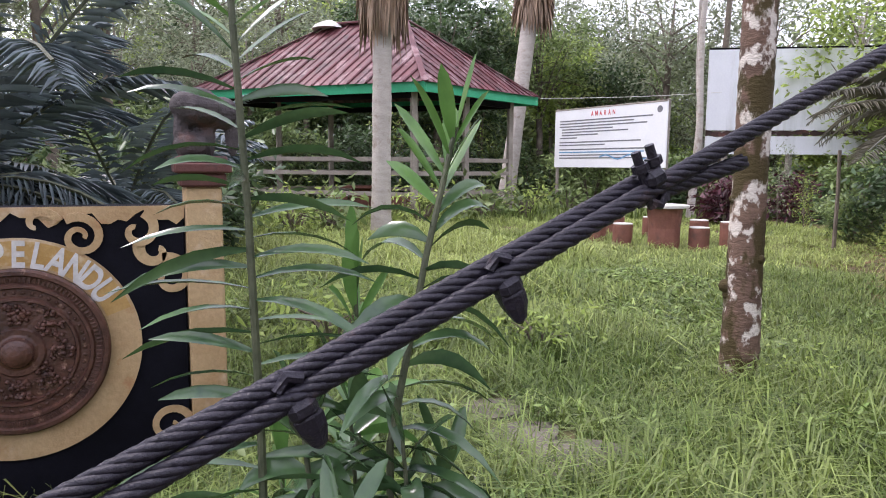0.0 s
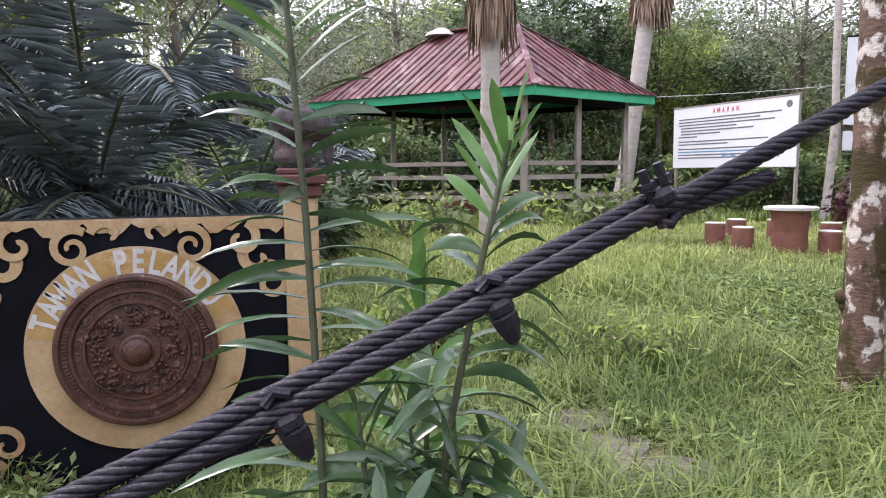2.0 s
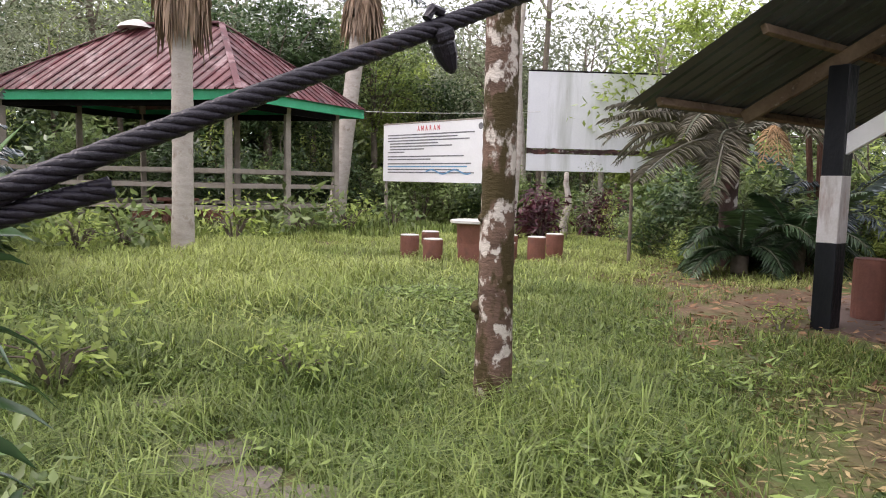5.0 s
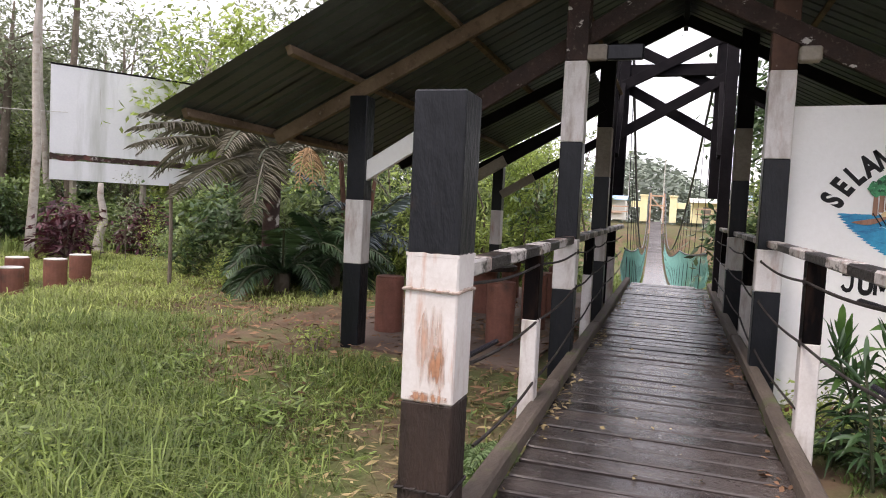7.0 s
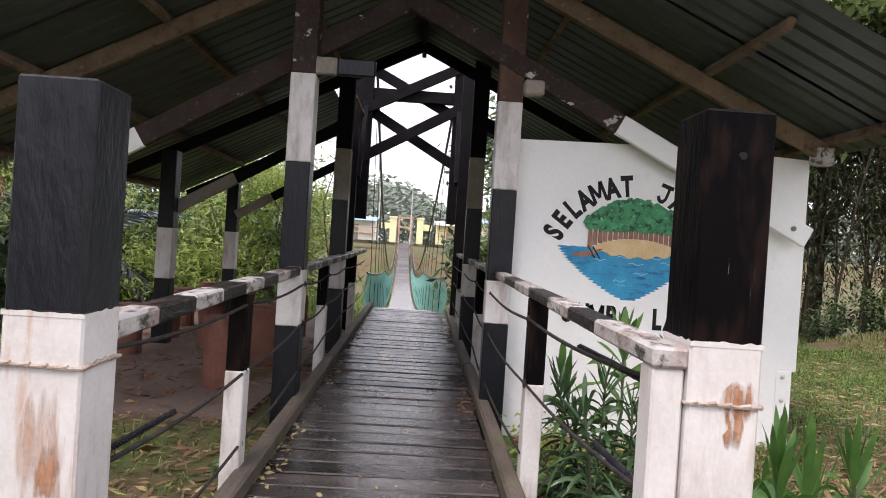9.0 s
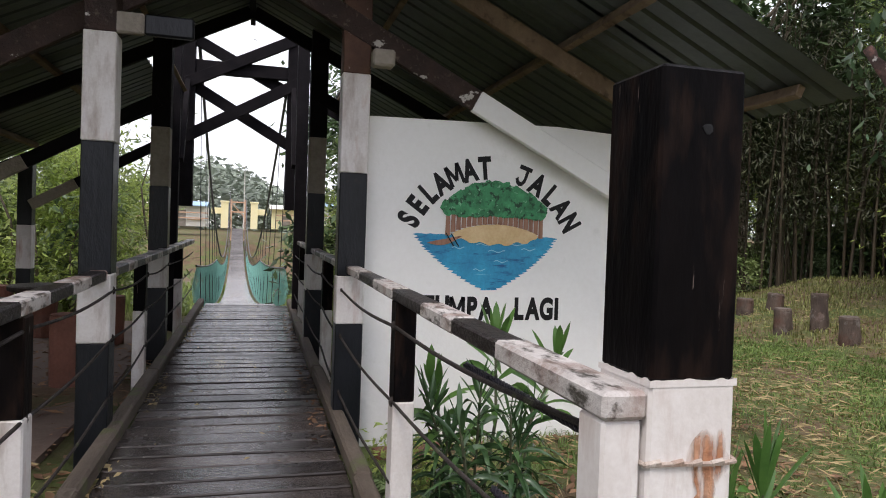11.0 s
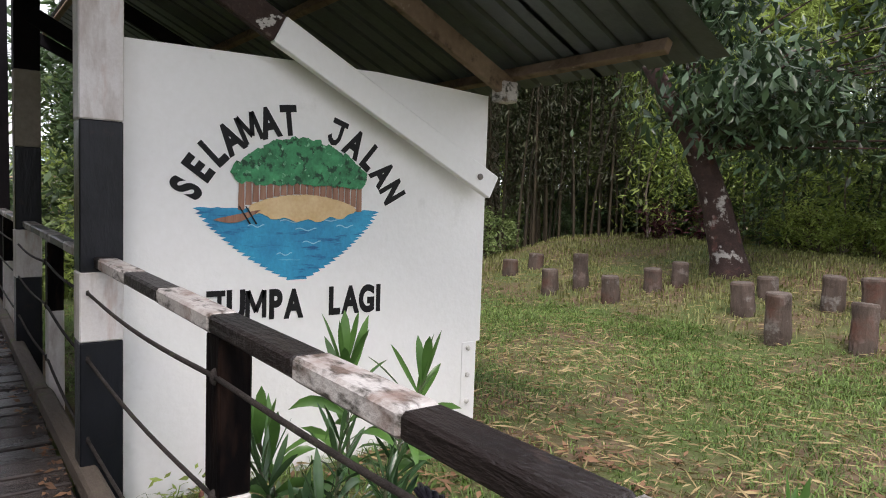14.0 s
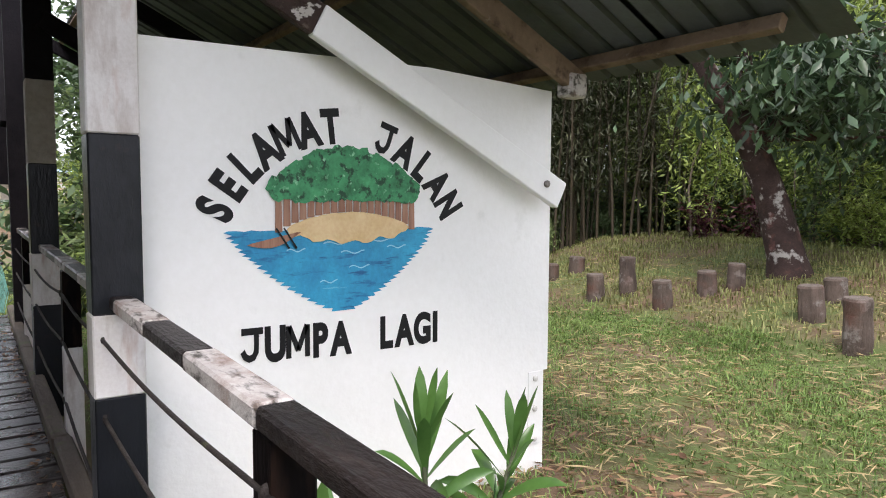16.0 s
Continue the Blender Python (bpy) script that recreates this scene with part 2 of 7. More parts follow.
wood_bark = mat("grey_brown_bark", (0.1, 0.08, 0.06), (0.2, 0.165, 0.13), 3, 0.95, 0.8, 22, ((0.34, 0.31, 0.27), 4, 0.6, 0.7))
sign_face = mat("white_sign_sheet", (0.72, 0.73, 0.74), (0.78, 0.79, 0.8), 1, 0.4, 0.05, 20)
bill_face = mat("stained_white_billboard", (0.74, 0.75, 0.77), (0.8, 0.81, 0.83), 0.8, 0.45, 0.1, 20, ((0.46, 0.48, 0.44), 1.8, 0.5, 0.78, (1, 1, 0.12)), ((0.3, 0.27, 0.22), 3.5, 0.66, 0.8, (1, 1, 0.1)))
ink = mat("grey_printing", (0.12, 0.12, 0.13), (0.2, 0.2, 0.21), 9, 0.6, 0)
red_ink = mat("red_printing", (0.5, 0.05, 0.06), (0.6, 0.09, 0.1), 9, 0.6, 0)
blue_ink = mat("blue_printing", (0.1, 0.25, 0.42), (0.15, 0.32, 0.5), 9, 0.6, 0)
letter_black = mat("black_sign_paint", (0.006, 0.006, 0.007), (0.014, 0.014, 0.015), 9, 0.5, 0.1, 60, spec=0.2)
sea_paint = mat("blue_sea_paint", (0.015, 0.2, 0.4), (0.03, 0.36, 0.58), 5, 0.5, 0.15, 50, ((0.01, 0.1, 0.24), 9, 0.55, 0.66, (1, 0.5, 3)), ((0.25, 0.58, 0.7), 9, 0.64, 0.72, (1, 0.4, 3)))
sand_paint = mat("sand_paint", (0.62, 0.42, 0.2), (0.74, 0.56, 0.31), 6, 0.55, 0.1, 50, ((0.4, 0.22, 0.08), 40, 0.7, 0.76))
bush_paint = mat("painted_foliage", (0.015, 0.13, 0.05), (0.06, 0.34, 0.14), 12, 0.5, 0.15, 60, ((0.006, 0.05, 0.022), 18, 0.52, 0.6), ((0.22, 0.52, 0.3), 26, 0.6, 0.68))
stem_paint = mat("painted_trunks", (0.2, 0.085, 0.05), (0.4, 0.22, 0.14), 25, 0.5, 0.1, 60, stretch=(1, 1, 0.1))
foam_paint = mat("pale_wave_paint", (0.22, 0.5, 0.62), (0.36, 0.62, 0.72), 9, 0.5, 0)
bolt_metal = mat("dull_bolt", (0.12, 0.11, 0.1), (0.25, 0.22, 0.2), 15, 0.45, 0.2, 80, metal=0.8)
yellow_wall = mat("yellow_gate_paint", (0.8, 0.72, 0.4), (0.85, 0.78, 0.5), 1, 0.6, 0.1, 20)
pale_wall = mat("pale_plaster", (0.7, 0.68, 0.6), (0.8, 0.78, 0.72), 0.6, 0.7, 0.1, 15)
blue_sheet = mat("blue_roof_sheet", (0.25, 0.42, 0.6), (0.38, 0.53, 0.68), 1, 0.5, 0.1, 20)
orange_paint = mat("orange_rail_paint", (0.5, 0.3, 0.18), (0.6, 0.4, 0.28), 2, 0.6, 0.1, 20)
dry_leaf = leafmat("dry_bamboo_leaf", (0.24, 0.175, 0.08), (0.43, 0.34, 0.175), 0.35, 0.8, 0.1)
brown_leaf = leafmat("dead_brown_leaf", (0.16, 0.08, 0.045), (0.3, 0.18, 0.1), 0.4, 0.8, 0.1)
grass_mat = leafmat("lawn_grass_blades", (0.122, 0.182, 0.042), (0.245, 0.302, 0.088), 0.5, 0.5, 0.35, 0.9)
# darker copy for the right lawn, its shade put into the blade colour
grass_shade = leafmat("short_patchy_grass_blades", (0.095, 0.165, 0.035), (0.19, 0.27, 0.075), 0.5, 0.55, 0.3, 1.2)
grass_dry = leafmat("yellowing_grass_blades", (0.19, 0.215, 0.07), (0.29, 0.29, 0.12), 0.4, 0.6, 0.35, 0.8)
# paler copy of the lawn grass: the far lawn's brightness put into colour
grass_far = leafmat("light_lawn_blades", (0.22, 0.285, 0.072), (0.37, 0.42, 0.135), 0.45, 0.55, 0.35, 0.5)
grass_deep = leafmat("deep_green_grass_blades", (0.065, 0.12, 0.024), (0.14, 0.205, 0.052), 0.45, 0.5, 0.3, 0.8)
weed_mat = leafmat("weed_leaves", (0.11, 0.18, 0.045), (0.24, 0.31, 0.09), 0.7, 0.45)
leaf_dark = leafmat("dark_green_leaves", (0.045, 0.085, 0.035), (0.11, 0.165, 0.07), 0.5, 0.4)
leaf_mid = leafmat("mid_green_leaves", (0.135, 0.205, 0.07), (0.26, 0.325, 0.125), 0.5, 0.5, 0.38)
leaf_light = leafmat("yellow_green_leaves", (0.25, 0.34, 0.08), (0.4, 0.48, 0.14), 0.45, 0.5, 0.48)
leaf_grey = leafmat("grey_green_leaves", (0.19, 0.23, 0.14), (0.31, 0.34, 0.22), 0.4, 0.5, 0.35)
leaf_purple = leafmat("purple_leaves", (0.045, 0.012, 0.02), (0.1, 0.03, 0.04), 0.4, 0.4)
leaf_deep = leafmat("deep_green_drooping_leaves", (0.03, 0.062, 0.034), (0.085, 0.13, 0.062), 0.55, 0.3, 0.2)
frond_mat = leafmat("dark_frond_leaflets", (0.075, 0.105, 0.115), (0.18, 0.22, 0.23), 0.5, 0.25, 0.16)
frond_deep = leafmat("deep_green_palm_leaflets", (0.03, 0.065, 0.03), (0.075, 0.13, 0.055), 0.45, 0.35, 0.18)
frond_old = leafmat("grey_drooping_frond", (0.1, 0.1, 0.075), (0.19, 0.17, 0.12), 0.35, 0.6, 0.2)
frond_dead = leafmat("orange_dead_frond", (0.26, 0.15, 0.075), (0.42, 0.28, 0.15), 0.3, 0.7, 0.2)
skirt_mat = leafmat("dry_frond_skirt", (0.3, 0.21, 0.14), (0.45, 0.34, 0.25), 0.4, 0.85, 0.1)
step_stone = mat("mossy_grey_flagstone", (0.12, 0.1, 0.088), (0.2, 0.17, 0.15), 5, 0.9, 0.5, 40, ((0.1, 0.12, 0.04), 4, 0.5, 0.65))
cane_leaf = mat("glossy_cane_leaf", (0.022, 0.055, 0.025), (0.075, 0.14, 0.05), 5, 0.22, 0.0, 30, rnd=0.5, island=True, leaf=0.12, fine=0.1, spec=0.6)
cane_bright = mat("bright_cane_leaf", (0.05, 0.125, 0.028), (0.125, 0.25, 0.06), 5, 0.3, 0.0, 30, rnd=0.35, island=True, leaf=0.3, fine=0.1, spec=0.5)
cane_stem = mat("green_cane_stem", (0.045, 0.055, 0.03), (0.1, 0.11, 0.06), 12, 0.6, 0.3, 60)
# the thicket's deep shade is put into these dark cane and leaf colours
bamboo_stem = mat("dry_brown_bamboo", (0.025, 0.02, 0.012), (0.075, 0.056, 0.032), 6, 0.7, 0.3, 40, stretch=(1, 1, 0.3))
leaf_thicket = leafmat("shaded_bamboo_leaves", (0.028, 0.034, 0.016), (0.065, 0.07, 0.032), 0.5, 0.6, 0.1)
fern_leaf = leafmat("fern_leaflets", (0.12, 0.2, 0.08), (0.24, 0.33, 0.14), 0.35, 0.5, 0.3)
# greyed pale leaf colour stands for the haze in front of the hill
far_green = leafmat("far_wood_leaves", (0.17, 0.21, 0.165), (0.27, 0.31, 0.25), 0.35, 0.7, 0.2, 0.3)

# ---- mesh helpers ----
RNG = np.random.default_rng(7)


class Build:
    """Collects vertices and faces of one mesh."""

    def __init__(self):
        self.v, self.f = [], []

    def add(self, verts, faces):
        k = len(self.v)
        self.v.extend(tuple(p) for p in verts)
        self.f.extend(tuple(i + k for i in q) for q in faces)
        return self

    def box(self, c, s, b=0.006, m=None):
        hx = [max(a / 2, 1e-4) for a in s]
        b = min(b, min(hx) * 0.6)
        pts, faces = [], []
        signs = [(i, j, k) for i in (-1, 1) for j in (-1, 1) for k in (-1, 1)]
        for sg in signs:
            for ax in range(3):
                pts.append(Vector([sg[a] * (hx[a] - (0 if a == ax else b)) for a in range(3)]))
        idx = {sg: 3 * q for q, sg in enumerate(signs)}
        for ax in range(3):
            o1, o2 = [a for a in range(3) if a != ax]
            for sgn in (-1, 1):
                quad = []
                for p, q in ((-1, -1), (1, -1), (1, 1), (-1, 1)):
                    sg = [0, 0, 0]
                    sg[ax], sg[o1], sg[o2] = sgn, p, q
                    quad.append(idx[tuple(sg)] + ax)
                faces.append(quad)
            for p in (-1, 1):
                for q in (-1, 1):
                    s0, s1 = [0, 0, 0], [0, 0, 0]
                    s0[ax], s0[o1], s0[o2] = -1, p, q
                    s1[ax], s1[o1], s1[o2] = 1, p, q
                    i0, i1 = idx[tuple(s0)], idx[tuple(s1)]
                    faces.append([i0 + o1, i1 + o1, i1 + o2, i0 + o2])
        for sg in signs:
            faces.append([idx[sg], idx[sg] + 1, idx[sg] + 2])
        out = []
        for q in faces:
            nrm = (pts[q[1]] - pts[q[0]]).cross(pts[q[2]] - pts[q[0]])
            mid = sum((pts[i] for i in q), Vector())
            out.append(q if nrm.dot(mid) > 0 else q[::-1])
        mm = Matrix.Translation(c) @ (m if m else Matrix.Identity(4))
        return self.add([mm @ p for p in pts], out)

    def beam(self, p0, p1, w, h, b=0.006, up=(0, 0, 1)):
        """A squared timber from p0 to p1; h along up."""
        p0, p1 = Vector(p0), Vector(p1)
        d = (p1 - p0).normalized()
        side = Vector(up).cross(d).normalized()
        top = d.cross(side)
        m = Matrix((d, side, top)).transposed().to_4x4()
        return self.box((p0 + p1) / 2, ((p1 - p0).length, w, h), b, m)

    def tube(self, pts, radii, n=8):
        pts = [Vector(p) for p in pts]
        if isinstance(radii, (int, float)):
            radii = [radii] * len(pts)
        verts, faces = [], []
        ref = Vector((0.3, 0.2, 1)) if abs((pts[-1] - pts[0]).normalized().z) < 0.8 else Vector((1, 0.2, 0))
        for i, p in enumerate(pts):
            d = (pts[min(i + 1, len(pts) - 1)] - pts[max(i - 1, 0)]).normalized()
            a = d.cross(ref).normalized()
            c = d.cross(a)
            for k in range(n):
                t = 2 * math.pi * k / n
                verts.append(p + radii[i] * (math.cos(t) * a + math.sin(t) * c))
        for i in range(len(pts) - 1):
            for k in range(n):
                faces.append((i * n + k, i * n + (k + 1) % n, (i + 1) * n + (k + 1) % n, (i + 1) * n + k))
        faces.append(tuple(range(n)))
        faces.append(tuple(range((len(pts) - 1) * n, len(pts) * n)))
        return self.add(verts, faces)

    def rev(self, prof, c=(0, 0, 0), n=24, m=None, wob=0.0):
        """A turned body from (radius, height) pairs."""
        mm = Matrix.Translation(c) @ (m if m else Matrix.Identity(4))
        verts, faces = [], []
        for r, z in prof:
            for k in range(n):
                t = 2 * math.pi * k / n
                rr = r * (1 + wob * noise.noise((math.cos(t) * 1.5 + c[0], math.sin(t) * 1.5 + c[1], z * 3)))
                verts.append(mm @ Vector((rr * math.cos(t), rr * math.sin(t), z)))
        for i in range(len(prof) - 1):
            for k in range(n):
                faces.append((i * n + k, i * n + (k + 1) % n, (i + 1) * n + (k + 1) % n, (i + 1) * n + k))
        faces.append(tuple(range(n))[::-1])
        faces.append(tuple(range((len(prof) - 1) * n, len(prof) * n)))
        return self.add(verts, faces)

    def slab(self, outline, thick, m):
        """A flat outline (x, y) with a thickness along z, placed by m."""
        k = len(outline)
        pts = [m @ Vector((x, y, 0)) for x, y in outline] + [m @ Vector((x, y, thick)) for x, y in outline]
        faces = [tuple(range(k))[::-1], tuple(range(k, 2 * k))]
        faces += [(i, (i + 1) % k, k + (i + 1) % k, k + i) for i in range(k)]
        return self.add(pts, faces)

    def mesh(self, name, material, smooth=False):
        me = bpy.data.meshes.new(name)
        me.from_pydata([tuple(p) for p in self.v], [], self.f)
        me.materials.append(material)
        if smooth:
            me.polygons.foreach_set("use_smooth", [True] * len(me.polygons))
        me.update()
        return me


def array_mesh(name, verts, faces, material):
    """A mesh from numpy arrays; faces is (n, 3) or (n, 4)."""
    me = bpy.data.meshes.new(name)
    verts, faces = np.asarray(verts, dtype=np.float32), np.asarray(faces, dtype=np.int32)
    k = faces.shape[1]
    me.vertices.add(len(verts))
    me.vertices.foreach_set("co", verts.ravel())
    me.loops.add(faces.size)
    me.loops.foreach_set("vertex_index", faces.ravel())
    me.polygons.add(len(faces))
    me.polygons.foreach_set("loop_start", np.arange(0, faces.size, k, dtype=np.int32))
    me.update(calc_edges=True)
    me.materials.append(material)
    return me


def thing(name, at, label, category, group="", kind=""):
    ob = new(name)
    ob.location = at
    ob.empty_display_size = 0.1
    return tagged(ob, label, category, group, kind)


def part(name, build, material, parent=None, label="", smooth=False):
    me = build if isinstance(build, bpy.types.Mesh) else build.mesh(name, material, smooth)
    ob = new(name, me)
    if parent:
        ob.parent = parent
    return tagged(ob, label)


def single(name, build, material, label, category, group="", kind="", at=(0, 0, 0), smooth=False):
    ob = part(name, build, material, None, label, smooth)
    ob.location = at
    return tagged(ob, label, category, group, kind)


GLYPHS = {}


def glyph(ch, size, material, fat=0.0):
    """The mesh of one letter in the built-in font, centred, standing 3 mm thick."""
    key = (ch, size, material.name, fat)
    if key not in GLYPHS:
        cu = bpy.data.curves.new("letter", "FONT")
        cu.body, cu.size, cu.extrude, cu.offset, cu.align_x = ch, size, 0.0015, fat, "CENTER"
        ob = bpy.data.objects.new("letter", cu)
        me = bpy.data.meshes.new_from_object(ob)
        me.materials.clear()
        me.materials.append(material)
        me.transform(Matrix.Translation((0, -0.35 * size, 0)))
        GLYPHS[key] = me
    return GLYPHS[key]

# ---- ground ----


def bump2(x, y, cx, cy, sx, sy):
    return np.exp(-((x - cx) / sx) ** 2 - ((y - cy) / sy) ** 2)


def ramp01(v, lo, hi):
    t = np.clip((v - lo) / (hi - lo), 0, 1)
    return t * t * (3 - 2 * t)


def ground_z(x, y):
    """The height of the ground: lawn, hollow by the gong wall, bank on the other side, river bed under the bridge."""
    x, y = np.asarray(x, dtype=float), np.asarray(y, dtype=float)
    z = -0.2 - 0.15 * bump2(x, y, 2.5, 4.0, 3.0, 2.5) - 0.55 * bump2(x, y, -0.8, 4.1, 1.5, 1.5)
    z = z + 0.18 * (np.clip(-y - 8, 0, 5) + 0.15 * np.clip(-y - 13, 0, 30))
    z = z + 0.1 * bump2(x, y, 6, 16, 6, 5)
    z = z + 0.1 * ramp01(x, 6.2, 7.4) * ramp01(y, 0.85, 1.3) * (1 - ramp01(y, 4.2, 6.5)) * (1 - ramp01(x, 14, 15))
    dip = ramp01(x, 15.5, 24) * (1 - ramp01(x, 72, 84))
    z = z - 3.2 * dip * (1 - 0.75 * ramp01(np.abs(y), 14, 40))
    z = z + 1.6 * ramp01(x, 74, 85)
    return z + 0.03 * np.sin(x * 1.7 + y) * np.cos(y * 1.3 - x * 0.6)


def gz(x, y):
    return float(ground_z(x, y))


axis_x = np.concatenate([np.linspace(-600, -20, 12)[:-1], np.linspace(-20, -4, 17)[:-1], np.linspace(-4, 18, 89)[:-1], np.linspace(18, 80, 63)[:-1], np.linspace(80, 900, 14)])
axis_y = np.concatenate([np.linspace(-700, -30, 12)[:-1], np.linspace(-30, -16, 15)[:-1], np.linspace(-16, 20, 145)[:-1], np.linspace(20, 44, 25)[:-1], np.linspace(44, 700, 12)])
gx, gy = np.meshgrid(axis_x, axis_y, indexing="ij")
nx, ny = gx.shape
gi = np.arange(nx * ny).reshape(nx, ny)
quads = np.stack([gi[:-1, :-1], gi[1:, :-1], gi[1:, 1:], gi[:-1, 1:]], axis=-1).reshape(-1, 4)
gm = array_mesh("ground", np.stack([gx, gy, ground_z(gx, gy)], axis=-1).reshape(-1, 3), quads, soil)
gm.polygons.foreach_set("use_smooth", [True] * len(gm.polygons))
tagged(new("ground", gm), "brown soil and lawn ground with leaf litter", "ground", kind="structure")

# ---- boardwalk and rails ----


def deck_z(x):
    return -0.02 + 0.012 * max(0.0, x - 4)


def banded(name, x, y, sx, sy, bands, label, group=""):
    """A squared post with painted bands (bottom, top, paint), butted end to end."""
    ob = thing(name, (x, y, bands[0][0]), label, "post", group)
    for z0, z1, paint in bands:
        kind = "white_band" if paint in (white_paint, rail_white, gate_white) else "black_band" if paint in (black_paint, worn_black) else "bare_band"
        grow = 0.004 if paint in (white_paint, gate_white) else 0.0
        part(kind, Build().box((0, 0, (z0 + z1) / 2 - bands[0][0]), (sx + grow, sy + grow, z1 - z0), 0.007), paint, ob)
    return ob


POST_LABEL = "square timber post painted in black and white bands"
near_left = banded("bridge_post", 3.965, 0.935, 0.21, 0.21, [(-0.5, 0.545, tar_wood), (0.545, 1.12, gate_white), (1.12, 1.742, black_paint)], "thick square gate post, black and white bands, rust streaks", "gate posts")
near_right = banded("bridge_post", 3.912, -0.86, 0.2, 0.19, [(-0.5, 0.5, tar_wood), (0.5, 1.152, gate_white), (1.152, 1.77, worn_black)], "thick square gate post, black above flaking white", "gate posts")
for ob, px, py, hz in ((near_left, 3.965, 0.935, 0.98), (near_left, 3.965, 0.935, 0.2), (near_right, 3.912, -0.86, 0.99)):
    loop = []
    for k in range(33):
        a = 2 * math.pi * k / 32
        ux, uy = math.cos(a), math.sin(a)
        s = (0.112 if ob is near_left else 0.106) / max(abs(ux), abs(uy) * (1 if ob is near_left else 1.04))
        loop.append((ux * s, uy * s, hz + 0.5 + 0.002 * math.sin(3 * a)))
    bd = Build().tube(loop, 0.0055, 6)
    for k in range(0, 32, 2):
        bd.tube([Vector(loop[k]) * 1.0, Vector(loop[k + 1]) + Vector((0, 0, 0.005))], 0.0068, 6)
    part("wire_binding", bd, wire_rope if hz > 0.5 else rope_cord, ob, "twisted rusty wire wound around the post")


def streak(parent, at, w, h, material, seed, label):
    """An uneven stain on a face that looks towards -x, widest near its foot."""
    bd = Build()
    k = 14
    left, right = [], []
    for i in range(k + 1):
        t = i / k
        half = w / 2 * (0.1 + 0.9 * math.sin(math.pi * min(1, 0.05 + 0.62 * t)) ** 1.4) * (1 + 0.5 * noise.noise((seed, t * 5, 0.3)))
        mid = 0.25 * w * noise.noise((seed + 7, t * 3, 0.1))
        left.append(Vector((at[0], at[1] + mid + half, at[2] + h / 2 - h * t)))
        right.append(Vector((at[0], at[1] + mid - half * (1 + 0.3 * noise.noise((seed, t * 8, 4.0))), at[2] + h / 2 - h * t)))
    base = len(bd.v)
    for p, q in zip(left, right):
        bd.v.extend([tuple(p), tuple(q)])
    for i in range(k):
        bd.f.append((base + 2 * i, base + 2 * i + 1, base + 2 * i + 3, base + 2 * i + 2))
    part("rust_streak", bd, material, parent, label)


streak(near_left, (-0.1085, -0.01, 1.27), 0.2, 0.5, rust_pale, 3, "pale rust wash below the wire")
streak(near_left, (-0.1105, -0.035, 1.17), 0.09, 0.34, rust_stain, 5, "orange rust streak")
streak(near_left, (-0.1115, 0.0, 1.07), 0.21, 0.07, rust_stain, 6, "orange rust band at the foot of the white paint")
streak(near_right, (-0.1035, -0.035, 1.5), 0.12, 0.17, rust_stain, 21, "brown rust patch around the wire")
streak(near_right, (-0.1045, -0.03, 1.43), 0.07, 0.17, rust_stain, 26, "brown rust patch around the wire")



def paint_lip(parent, hx, hy, z, rise, material, seed):
    """White paint that ends in an uneven line just above the joint of two bands."""
    lip = random.Random(seed)
    bd = Build()
    n = 40
    for a, b in (((-hx, -hy), (-hx, hy)), ((-hx, hy), (hx, hy)), ((hx, hy), (hx, -hy)), ((hx, -hy), (-hx, -hy))):
        a, b = Vector((*a, 0)), Vector((*b, 0))
        base = len(bd.v)
        for i in range(n + 1):
            p = a.lerp(b, i / n)
            up = rise * (0.5 + 0.9 * noise.noise((seed, p.x * 40, p.y * 40)) + 0.15 * lip.random())
            bd.v.extend([(p.x, p.y, z - 0.01), (p.x, p.y, z + up)])
        bd.f.extend([(base + 2 * i, base + 2 * i + 2, base + 2 * i + 3, base + 2 * i + 1) for i in range(n)])
    part("paint_edge", bd, material, parent, "uneven edge of the white paint")


paint_lip(near_left, 0.1085, 0.1085, 1.62, 0.006, gate_white, 3)
paint_lip(near_right, 0.1035, 0.0985, 1.652, 0.007, gate_white, 4)
part("knot_hole", Build().rev([(0.012, -0.004), (0.011, 0.001), (0.006, 0.0015)], (-0.1, -0.01, 2.15), 9, Matrix.Rotation(radians(-90), 4, "Y"), 0.4), letter_black, near_right, "small black knot hole")

banded("bridge_post", 7.48, 0.955, 0.19, 0.19, [(-0.5, 0.66, black_paint), (0.66, 1.1, white_paint), (1.1, 1.94, black_paint), (1.94, 2.63, white_paint), (2.63, 4.0, brace_wood)], "tall " + POST_LABEL, "bridge posts")
banded("bridge_post", 7.7, -0.695, 0.16, 0.2, [(-0.5, 0.75, black_paint), (0.75, 1.1, white_paint), (1.1, 1.85, black_paint), (1.85, 2.57, white_paint), (2.57, 4.0, timber)], "tall " + POST_LABEL, "bridge posts")
for yy in (1.03, -0.7):
    banded("bridge_post", 10.95, yy, 0.2, 0.2, [(-0.5, 0.72, black_paint), (0.72, 1.14, white_paint), (1.14, 1.86, black_paint), (1.86, 2.52, grey_timber), (2.52, 3.9, dark_timber)], "tall " + POST_LABEL, "bridge posts")
for x, y, y2 in ((5.78, 0.91, 0), (9.2, 0.95, 0), (12.6, 0.98, 0), (5.87, -0.72, 0), (9.3, -0.7, 0), (12.7, -0.69, 0)):
    z0 = deck_z(x)
    banded("rail_post", x, y, 0.12, 0.1, [(gz(x, y) - 0.15, z0 + 0.62, white_paint), (z0 + 0.62, z0 + (1.037 if y > 0 else 1.098), worn_black)], "rail post, black above and flaking white below", "rail posts")
